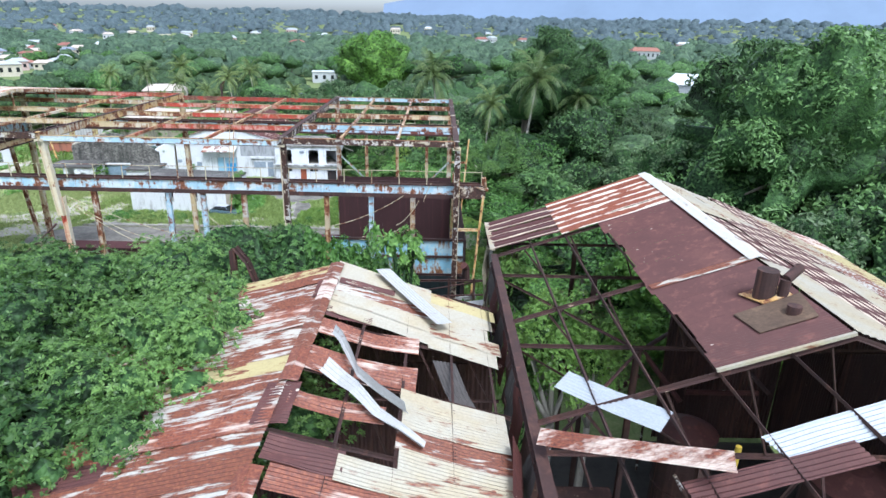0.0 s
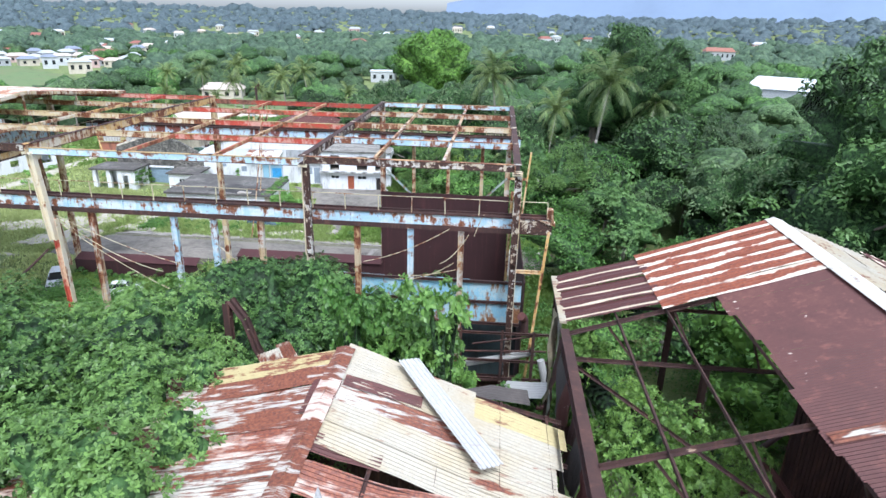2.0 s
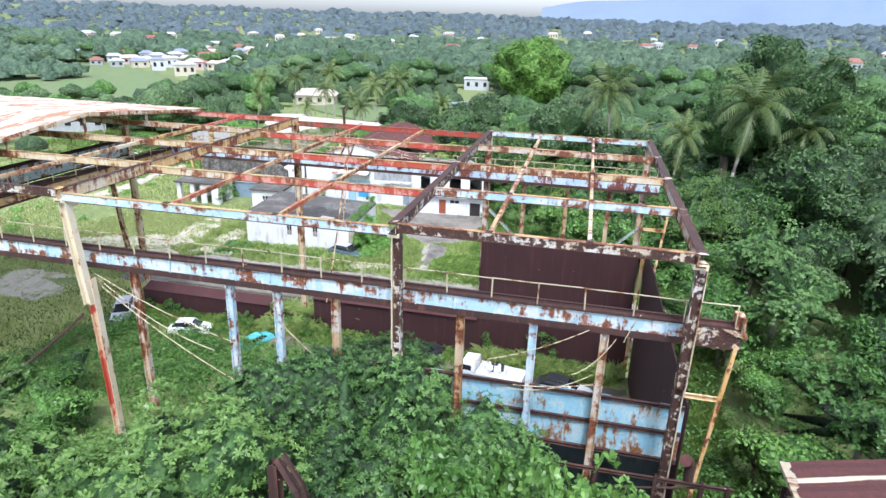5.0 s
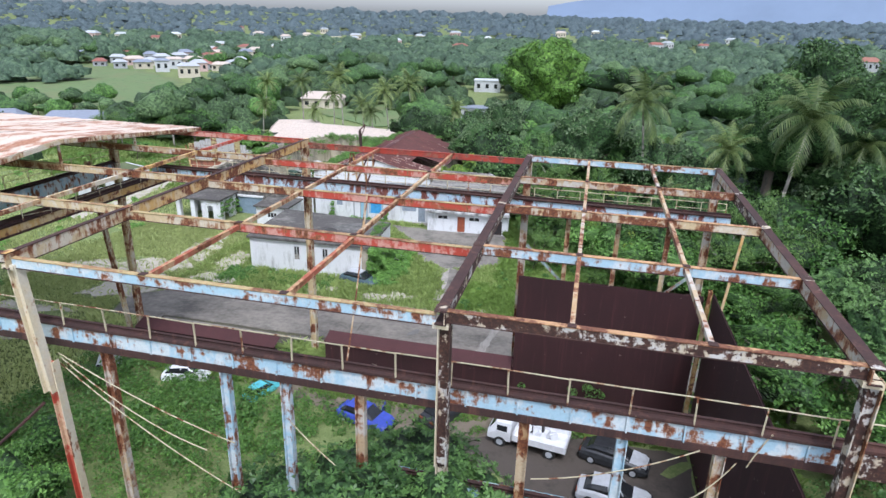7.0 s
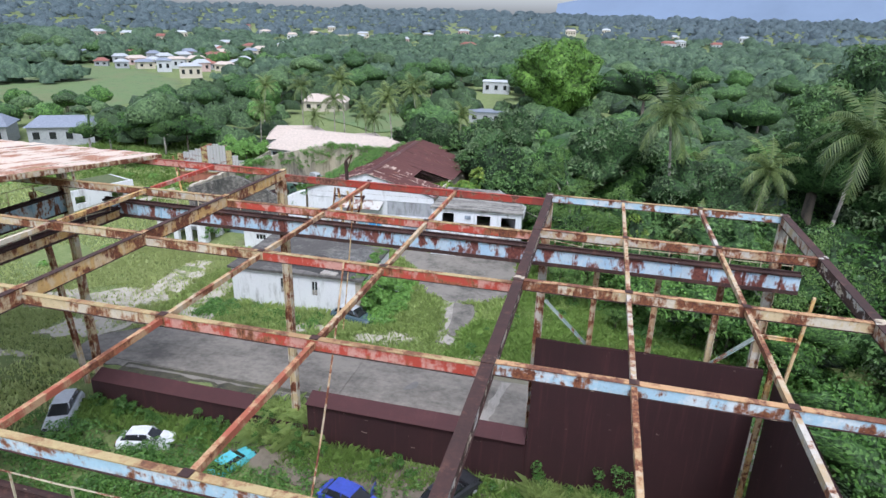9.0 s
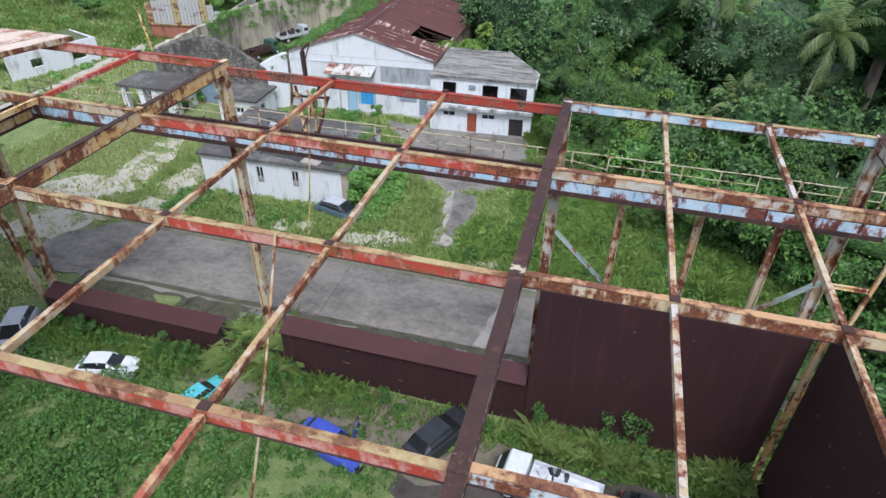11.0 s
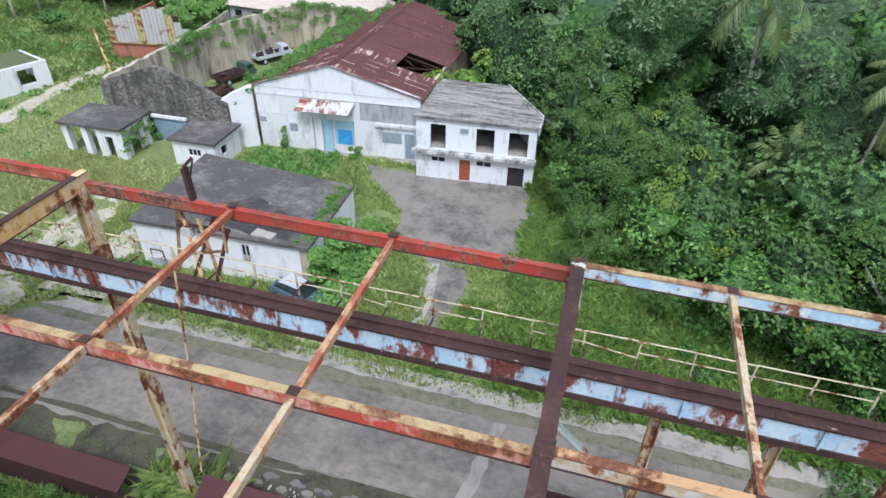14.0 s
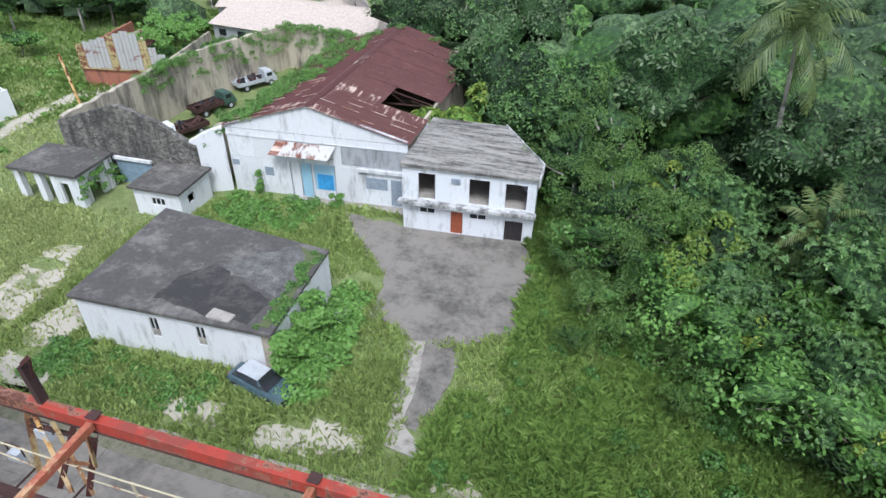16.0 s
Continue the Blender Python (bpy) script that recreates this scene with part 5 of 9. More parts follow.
for a, b in (((3.4, 14.95, 11.6), (8.3, 21.4, 11.6)), ((8.3, 14.95, 11.6), (3.4, 21.4, 11.6)), ((3.4, 28.6, 11.6), (8.3, 21.4, 11.6)), ((8.3, 8.5, 11.6), (11.8, 14.95, 11.6)), ((11.7, 14.95, 5), (8.3, 14.95, 11.4)), ((8.3, 14.95, 5), (11.6, 14.95, 11.4))):
    part("brace", Shape().angle(a, b, 0.09), RUST_DARK, big)
part("yellow_pipe", Shape().tube((9.5, 15.8, 3), (9.8, 15.8, 11.4), 0.1), simple("yellow_pipe_paint", (0.5, 0.36, 0.05), 0.5), big)
# ragged wall plate between both sheds
s = Shape()
s.ibeam((3.15, 6, 12.75), (3.15, 29.0, 12.75), 0.34, 0.5)
part("wall_beam", s, RUST_DARK, big)
for i in range(15):
    y = 7.2 + i * 1.5
    part("wall_sheet", Shape().tin((3.1, y, 12.5 - 0.2 * (i % 3)), (-0.25, 0.1, -1.7 - 1.2 * rnd.random()), (0, 1.4, 0), 0.2, 0.025, 4, 0, 0.25, i), (RUST_TIN, TIN_DARK, RUST_DARK)[i % 3], big)
part("wall_sheet", Shape().tin((2.75, 29.9, 12.4), (0, 0, -3.6), (0.4, 1.2, 0), 0.16, 0.03, 4, 0, 0.2, 3), TIN_CREAM, big)
# stack on the roof
fl = thing("roof_flue", (10.9, 17.4, tall_z(10.9)), "rusted flue with a bent cowl on a flashing plate", "chimney")
def on_roof(pts, lift, thick):
    return Shape().hexa([(x, y, tall_z(x) + lift) for x, y in pts], [(x, y, tall_z(x) + lift + thick) for x, y in pts])
part("flashing", on_roof([(9.59, 17.28), (9.76, 15.96), (11.38, 15.99), (11.62, 17.46)], 0.05, 0.03), FLASHING, fl, "brown patched flashing plate")
part("flashing", on_roof([(10.17, 18.34), (10.50, 17.35), (11.38, 17.42), (11.22, 18.36)], 0.09, 0.03), PAINT_ORANGE, fl, "rusty pale flashing plate")
part("flue", Shape().tube((10.72, 17.85, 15.3), (10.72, 17.85, 16.55), 0.33, n=18), RUST_DARK, fl)
part("cowl", Shape().tube((11.15, 17.55, 15.5), (11.15, 17.55, 16.35), 0.16, n=12).tube((11.15, 17.55, 16.35), (11.75, 17.95, 16.6), 0.16, n=12), RUST_DARK, fl)
part("stub", Shape().tube((10.95, 16.5, 15.4), (10.95, 16.5, 15.95), 0.21, n=14), RUST_DARK, fl)
# sheets left lying on the open frame
loose([(4.25, 16.70, 13.17), (5.28, 15.14, 13.48), (6.37, 13.50, 13.90)], 0.95, TIN_SHEET, "pale blue sheet lying across the bare purlins", (0.6, 0.75, 0.12))
loose([(3.07, 13.74, 13.22), (4.93, 12.38, 13.92), (6.82, 10.85, 14.79)], 0.7, TIN_RED, "long rusted white strip across the roof opening", (0.3, 0.9, 0.05))
loose([(8.14, 11.60, 14.56), (9.42, 11.69, 15.00), (11.91, 11.90, 15.74)], 0.95, TIN_SHEET, "pale blue ragged sheet lying on the purlins", (-0.25, 0.9, 0.0))
loose([(6.00, 10.95, 13.81), (7.79, 10.89, 14.45), (9.67, 10.91, 15.08)], 0.75, RUST_TIN, "maroon sheet with a pale torn edge", (-0.1, 0.95, 0))
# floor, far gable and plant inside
patch("shed_floor", [(3.4, 4), (22.3, 4), (22.3, 33.6), (3.4, 33.6)], 0.1, SHADE_FLOOR, "dirt floor inside the open shed, shade put into its colour", "floor", 0.1, 0.1)
patch("shed_floor", [(-12, 3), (3.0, 3), (3.0, 27), (-12, 27)], 0.1, SHADE_FLOOR, "dirt floor inside the torn shed, shade put into its colour", "floor", 0.1, 0.1)
# Wall sheets added to keep light out of both sheds, mostly unseen
for i in range(23):
    y = 5.2 + i * 1.22
    part("side_sheet", Shape().tin((22.35, y, 11.9), (0, 0, -13.5), (0, 1.24, 0), 0.2, 0.03, 1), RUST_DARK, big)
for i in range(5, 11):
    x = 8.4 + i * 1.24
    part("end_sheet", Shape().tin((x, 33.65, tall_z(x) - 0.4), (0, 0, -tall_z(x) - 1.2), (1.26, 0, 0), 0.2, 0.03, 1), RUST_DARK, big)
for i in range(12):
    x = -12.2 + i * 1.27
    part("gable_sheet", Shape().tin((x, 24.85, slope_z(x + 0.6) - 0.5), (0, 0, -slope_z(x) - 1.4), (1.28, 0, 0), 0.2, 0.03, 1), RUST_DARK, shed)
for i in range(16):
    part("side_sheet", Shape().tin((-12.25, 4.8 + i * 1.22, 9.4), (0, 0, -11.2), (0, 1.24, 0), 0.2, 0.03, 1), RUST_DARK, shed)
mill = thing("mill_machinery", (12.5, 17, -1.9), "rusted mill tanks, pipes and frames in the dark shed", "machinery")
for x, y, r, z in ((16.5, 19, 1.7, 7.5), (12.2, 24, 1.3, 6.0), (17.5, 12, 1.5, 6.5), (7.2, 18.2, 0.9, 5.0)):
    part("tank", Shape().tube((x, y, -1.9), (x, y, z), r, r, 20), RUST_DARK, mill)
    part("tank_lid", Shape().tube((x, y, z), (x, y, z + 0.5), r * 1.04, r * 0.3, 20), RUST_TIN, mill)
    part("tank_ring", Shape().tube((x, y, z * 0.5), (x, y, z * 0.5 + 0.12), r + 0.06, r + 0.06, 20), RUST_DARK, mill)
mr = random.Random(9)
for i in range(26):
    x, y, z = mr.uniform(4.5, 20), mr.uniform(9, 33), mr.uniform(1, 9.5)
    d = ((mr.uniform(2, 6), 0, 0), (0, mr.uniform(2, 7), 0), (mr.uniform(-3, 3), mr.uniform(-3, 3), mr.uniform(-4, 4)), (0, 0, -z - 1.9))[i % 4]
    part("pipe", Shape().tube((x, y, z), (x + d[0], y + d[1], z + d[2]), mr.uniform(0.06, 0.2), n=8), (RUST_DARK, PAINT_BROWN, RUST_TIN)[i % 3], mill)
part("platform", Shape().box(9.5, 15, 13, 17, 4.5, 4.65), RUST_DARK, mill)
part("platform", Shape().box(4.2, 8.5, 19, 23, 3.4, 3.5), RUST_DARK, mill)
loose([(-8.95, 32.4, 9.4), (-8.0, 30.9, 9.5), (-7.2, 29.6, 9.6), (-6.6, 28.7, 9.85), (-5.4, 28.2, 10.1), (-3.9, 27.6, 10.2)], 0.62, TIN_SHEETRUST, "narrow bent sheet sliding off the shed gable", (0.8, 0.5, 0.1), 0.02, 0.3)
loose([(-8.9, 30.6, 10.0), (-8.1, 29.3, 9.9), (-7.3, 28.2, 9.9), (-6.6, 27.5, 10.1), (-5.4, 27.1, 10.5), (-4.4, 26.8, 10.6)], 0.95, TIN_SHEETRUST, "wide folded sheet sliding off the shed gable", (0.75, 0.6, 0.1), 0.02, -0.25)
loose([(-10.46, 28.12, 9.75), (-8.60, 27.32, 9.95), (-6.54, 26.91, 10.35)], 1.0, RUST_TIN, "maroon sheet slipped below the gable end", (0.1, 1, 0.1))
loose([(-0.95, 27.85, 10.15), (0.62, 28.32, 10.25), (2.00, 28.42, 10.05)], 0.8, TIN_DARK, "dark corrugated sheet lying past the gable end", (-0.1, 0.9, 0.15))
loose([(1.04, 30.97, 8.75), (2.01, 30.18, 9.25), (2.79, 29.78, 9.55)], 1.0, TIN_GREY, "torn grey sheet propped beside the tall shed", (0.4, 0.8, 0.2))
part("wall_sheet", Shape().tin((3.1, 30.2, 12.3), (-0.1, 0.2, -4.4), (0.15, 1.1, 0), 0.16, 0.03, 5, 0, 0.2, 5), TIN_GREY, big)
part("wall_sheet", Shape().tin((3.1, 31.4, 12.0), (-0.1, 0.2, -4.2), (0.15, 1.0, 0), 0.16, 0.03, 5, 0, 0.2, 6), TIN_CREAM, big)

# ---- buildings behind the hall ----
class Plan:
    """A building's own axes: u along its front, v to the back."""

    def __init__(self, x, y, degrees, z=-1.2):
        a = radians(degrees)
        self.o, self.d, self.n, self.z = Vector((x, y, 0)), Vector((math.cos(a), math.sin(a), 0)), Vector((-math.sin(a), math.cos(a), 0)), z

    def at(self, u, v, z):
        p = self.o + self.d * u + self.n * v
        return (p.x, p.y, self.z + z)

    def box(self, s, u0, u1, v0, v1, z0, z1):
        return s.hexa([self.at(u, v, z0) for u, v in ((u0, v0), (u1, v0), (u1, v1), (u0, v1))], [self.at(u, v, z1) for u, v in ((u0, v0), (u1, v0), (u1, v1), (u0, v1))])

    def pierced(self, s, axis, fixed, thick, a0, a1, z0, z1, holes=()):
        """A wall with openings (a0, a1, z0, z1) right through it."""
        us = sorted({a0, a1, *(h[0] for h in holes), *(h[1] for h in holes)})
        zs = sorted({z0, z1, *(h[2] for h in holes), *(h[3] for h in holes)})
        nu, nz = len(us), len(zs)
        put = (lambda u, k, z: self.at(u, fixed + k, z)) if axis == "u" else (lambda u, k, z: self.at(fixed + k, u, z))
        verts = [put(u, k, z) for k in (0, thick) for u in us for z in zs]
        full = lambda i, j: 0 <= i < nu - 1 and 0 <= j < nz - 1 and not any(h[0] < (us[i] + us[i + 1]) / 2 < h[1] and h[2] < (zs[j] + zs[j + 1]) / 2 < h[3] for h in holes)
        at = lambda k, i, j: k * nu * nz + i * nz + j
        faces = []
        for i in range(nu - 1):
            for j in range(nz - 1):
                if not full(i, j):
                    continue
                faces += [(at(0, i, j), at(0, i + 1, j), at(0, i + 1, j + 1), at(0, i, j + 1)), (at(1, i, j), at(1, i, j + 1), at(1, i + 1, j + 1), at(1, i + 1, j))]
                for (di, dj), (p, q) in (((-1, 0), ((i, j), (i, j + 1))), ((1, 0), ((i + 1, j), (i + 1, j + 1))), ((0, -1), ((i, j), (i + 1, j))), ((0, 1), ((i, j + 1), (i + 1, j + 1)))):
                    if not full(i + di, j + dj):
                        faces.append((at(0, *p), at(0, *q), at(1, *q), at(1, *p)))
        used = sorted({v for fc in faces for v in fc})
        back = {v: n for n, v in enumerate(used)}
        s.add([verts[v] for v in used], [tuple(back[v] for v in fc) for fc in faces])
        return s


def window(pl, par, u0, u1, v, z0, z1, frame_m, bars=1, glass=GLASS):
    w = part("window", pl.box(Shape(), u0, u1, v + 0.1, v + 0.13, z0, z1), glass, par, "dark window pane")
    s = Shape()
    pl.box(s, u0, u0 + 0.06, v + 0.04, v + 0.1, z0, z1)
    pl.box(s, u1 - 0.06, u1, v + 0.04, v + 0.1, z0, z1)
    pl.box(s, u0 + 0.06, u1 - 0.06, v + 0.04, v + 0.1, z0, z0 + 0.06)
    pl.box(s, u0 + 0.06, u1 - 0.06, v + 0.04, v + 0.1, z1 - 0.06, z1)
    for i in range(bars):
        c = u0 + (u1 - u0) * (i + 1) / (bars + 1)
        pl.box(s, c - 0.03, c + 0.03, v + 0.04, v + 0.1, z0 + 0.06, z1 - 0.06)
    part("window_frame", s, frame_m, w)
    return w


# white house of two storeys
H = Plan(-25.8, 98.0, 4.5, -1.25)
house = thing("white_house", H.at(5, 4, 0), "white two-storey concrete house with empty upper openings and a red-brown door", "house")
up = [(1.27, 2.62, 3.0, 5.3), (5.28, 6.85, 3.0, 5.25), (8.08, 9.73, 3.0, 5.2)]
low = [(1.33, 2.62, 1.72, 2.25), (3.88, 4.86, 0.15, 2.18), (5.35, 6.73, 1.68, 2.22), (8.19, 9.62, 0.05, 1.95)]
part("wall", H.pierced(Shape(), "u", 0, 0.22, 0, 10.4, 0, 5.75, up + low), WHITE_WALL, house)
part("wall", H.pierced(Shape(), "v", 0, 0.22, 0.22, 8.2, 0, 5.7), WHITE_WALL, house)
part("wall", H.box(Shape(), 10.18, 10.4, 0.221, 2.1, 0, 5.7), WHITE_WALL, house)
s = Shape()
s.hexa([H.at(10.18, 2.101, 0), H.at(10.4, 2.101, 0), H.at(6.75, 8.2, 0), H.at(6.45, 8.2, 0)], [H.at(10.18, 2.101, 5.7), H.at(10.4, 2.101, 5.7), H.at(6.75, 8.2, 5.7), H.at(6.45, 8.2, 5.7)])
part("wall", s, WHITE_WALL, house)
part("wall", H.box(Shape(), 0.22, 6.44, 8.0, 8.2, 0, 5.7), WHITE_WALL, house)
eaves = [(-0.15, -0.2), (10.55, -0.25), (10.68, 2.1), (6.95, 8.35), (0.5, 8.6)]
part("roof", Shape().hexa([H.at(u, v, 5.76 + 0.016 * v) for u, v in eaves], [H.at(u, v, 5.95 + 0.022 * v) for u, v in eaves]), GREY_ROOF, house, "weathered grey sheet roof with moss")
part("parapet", Shape().hexa([H.at(10.5, -0.26, 5.3), H.at(10.62, -0.26, 5.3), H.at(10.76, 2.1, 5.5), H.at(10.64, 2.1, 5.5)], [H.at(10.5, -0.26, 6.05), H.at(10.62, -0.26, 6.05), H.at(10.76, 2.1, 6.15), H.at(10.64, 2.1, 6.15)]), SLAB_DARK, house)
part("parapet", Shape().hexa([H.at(10.64, 2.11, 5.5), H.at(10.76, 2.11, 5.5), H.at(7.03, 8.4, 5.9), H.at(6.91, 8.4, 5.9)], [H.at(10.64, 2.11, 6.12), H.at(10.76, 2.11, 6.12), H.at(7.03, 8.4, 6.24), H.at(6.91, 8.4, 6.24)]), SLAB_DARK, house)
for i in range(10):
    u = 0.1 + i * 0.98
    part("roof_seam", Shape().bar(H.at(u, -0.15, 5.96), H.at(u * 0.62 + 0.55, 8.3, 6.14), 0.05, 0.05), GREY_ROOF, house)
for i in range(7):
    v = 0.2 + i * 1.15
    part("roof_lap", Shape().bar(H.at(0.07 * v, v, 5.96 + v * 0.022), H.at(10.5 - max(0, v - 2) * 0.58, v, 5.96 + v * 0.022), 0.05, 0.03), CONC_PALE, house)
part("slab", H.box(Shape(), -0.3, 10.55, -0.6, -0.003, 2.68, 2.94), SLAB_DARK, house, "stained concrete balcony slab")
part("floor", H.box(Shape(), 0.23, 6.3, 0.23, 7.99, 2.75, 2.95), CONC_PALE, house)
fl_ = [(6.31, 0.23), (10.15, 0.23), (10.15, 2.0), (6.6, 7.9), (6.31, 7.9)]
part("floor", Shape().hexa([H.at(u, v, 2.75) for u, v in fl_], [H.at(u, v, 2.95) for u, v in fl_]), CONC_PALE, house)
for u in (3.8, 7.3):
    part("partition", H.box(Shape(), u, u + 0.12, 0.3, 5.5, 2.96, 5.65), WHITE_WALL, house)
part("door", H.box(Shape(), 3.9, 4.84, 0.05, 0.1, 0.16, 2.16), DOOR_RED, house, "red-brown painted door")
for u0, u1, z0, z1 in (low[0], low[2]):
    window(H, house, u0, u1, 0, z0, z1, WHITE_WALL, 1)
# A near-black plate behind the bars paints in the unlit inside
gr = part("grille_door", H.box(Shape(), 8.21, 9.6, 0.16, 0.19, 0.06, 1.94), DARK_IN, house, "barred doorway with its dark inside painted on a plate")
for i in range(7):
    part("grille_bar", H.box(Shape(), 8.24 + i * 0.21, 8.28 + i * 0.21, 0.08, 0.11, 0.06, 1.94), RUST_DARK, gr)
for u in (0.4, 3.1, 4.8, 7.0, 9.6):
    part("bracket", H.box(Shape(), u, u + 0.18, -0.45, -0.004, 2.48, 2.678), WHITE_WALL, house)
part("meter_box", H.box(Shape(), 3.9, 4.6, -0.12, -0.004, 4.75, 5.15), GREY_SHUT, house)

# white gabled hall
G = Plan(-34.6, 100.1, 5.0, -1.3)
G.n = Vector((-math.sin(radians(0.5)), math.cos(radians(0.5)), 0))
barn = thing("white_gabled_hall", G.at(0, 12, 0), "white gabled factory hall with a rusted red tin roof", "hall")
LU, RU, EZ, GZ, BZ = -7.55, 8.3, 6.35, 8.65, 5.5
s = Shape()
doors = [(-2.1, -0.2, 0.1, 3.45), (-0.05, 1.9, 0.1, 3.45), (4.2, 7.85, 0.15, 3.3)]
G.pierced(s, "u", 0, 0.25, LU, RU, 0, BZ - 0.004, doors)
part("wall", s, GREY_BAND, barn)
s = Shape()
s.hexa([G.at(LU, -0.03, BZ), G.at(RU, -0.03, BZ), G.at(RU, -0.03, EZ), G.at(0, -0.03, GZ), G.at(LU, -0.03, EZ)], [G.at(LU, 0.2, BZ), G.at(RU, 0.2, BZ), G.at(RU, 0.2, EZ), G.at(0, 0.2, GZ), G.at(LU, 0.2, EZ)])
part("gable", s, WHITEWASH, barn, "whitewashed board gable")
for i in range(16):
    u = LU + 0.5 + i
    h = EZ + (GZ - EZ) * (1 - abs(u) / (-LU if u < 0 else RU)) - 0.08
    part("cover_strip", G.box(Shape(), u - 0.03, u + 0.03, -0.06, -0.032, BZ + 0.01, h), WHITEWASH, barn)
part("drip_board", G.box(Shape(), LU, RU, -0.09, -0.061, BZ - 0.06, BZ + 0.05), WHITEWASH, barn)
# cement sheets nailed on the front, each its own tone
for k, (u0, u1, z0, z1, m) in enumerate(((-7.5, -5.2, 3.55, 5.4, WHITEWASH), (-5.18, -3.2, 3.55, 5.4, GREY_BAND), (2.6, 5.5, 3.72, 5.42, GREY_SHEET), (5.52, 8.2, 3.72, 5.42, GREY_SHEET), (-4.6, -2.2, 0.9, 3.5, WHITEWASH), (-7.4, -4.65, 0.6, 3.5, GREY_BAND), (2.0, 4.1, 0.9, 3.5, GREY_BAND))):
    part("front_board", G.box(Shape(), u0, u1, -0.03, -0.004, z0, z1), m, barn)
for u in (LU, RU - 0.25):
    part("wall", G.box(Shape(), u, u + 0.25, 0.255, 23.5, 0, EZ - 0.05), RUIN_WALL, barn)
part("wall", G.box(Shape(), LU, RU, 23.51, 23.8, 0, EZ), RUIN_WALL, barn)
pale_blue = stained("pale_blue_door_paint", (0.3, 0.5, 0.62), (0.55, 0.6, 0.6), 0.4)
part("door", G.box(Shape(), -2.08, -1.2, 0.08, 0.14, 0.12, 3.43), WHITEWASH, barn, "white metal door leaf with rust streaks")
part("door", G.box(Shape(), -1.18, -0.22, 0.08, 0.14, 0.12, 3.43), pale_blue, barn, "pale blue worn metal door")
part("door", G.box(Shape(), -0.03, 1.88, 0.1, 0.16, 0.12, 3.43), BLUE_DOOR, barn, "blue patched metal door")
part("panel", G.box(Shape(), 0.25, 1.65, 0.05, 0.098, 1.05, 2.5), simple("bright_blue_board", (0.06, 0.3, 0.6), 0.5), barn, "bright blue board")
part("kick_board", G.box(Shape(), -0.03, 1.88, 0.05, 0.098, 0.12, 0.95), GREY_BAND, barn)
for u in (-2.1, -1.19, -0.2, 1.9):
    part("door_post", G.box(Shape(), u - 0.03, u + 0.03, -0.06, -0.002, 0.05, 3.5), GREY_SHEET, barn)
sf = part("shop_front", G.box(Shape(), 4.22, 7.83, 0.0, 0.2, 0.17, 3.28), WHITE_WALL, barn, "white boarded shop front")
part("shutter", G.box(Shape(), 4.6, 6.5, -0.04, -0.002, 1.7, 2.75), GREY_SHUT, sf)
part("side_door", G.box(Shape(), 6.8, 7.72, -0.04, -0.002, 0.3, 2.75), GREY_SHUT, sf)
part("lintel", G.box(Shape(), 4.0, 8.2, -0.28, -0.031, 3.34, 3.6), GREY_BAND, barn)
part("doorstep", G.box(Shape(), -2.6, 8.4, -1.0, -0.005, 0, 0.14), CONC_PALE, barn)
for i in range(6):
    u = -3.0 + i * 0.86
    o = Vector(G.at(u, -0.1, 5.35))
    part("awning_sheet", Shape().tin(o, Vector(G.at(u - 0.3, -1.25, 4.55)) - o, G.d * 0.9, 0.15, 0.02, 3, 0, 0.05, i), TIN_RED if i == 0 else TIN_PALE, barn)
for u in (-3.1, -0.5, 1.9):
    part("awning_bracket", Shape().angle(G.at(u, -0.09, 4.2), G.at(u, -1.2, 4.52), 0.05), RUST_DARK, barn)
part("grille", G.box(Shape(), -7.45, -6.8, -0.05, -0.031, 2.6, 3.1), GREY_SHUT, barn)
part("grille", G.box(Shape(), -4.5, -3.7, -0.05, -0.031, 1.9, 2.7), GREY_SHUT, barn)
rb = random.Random(11)
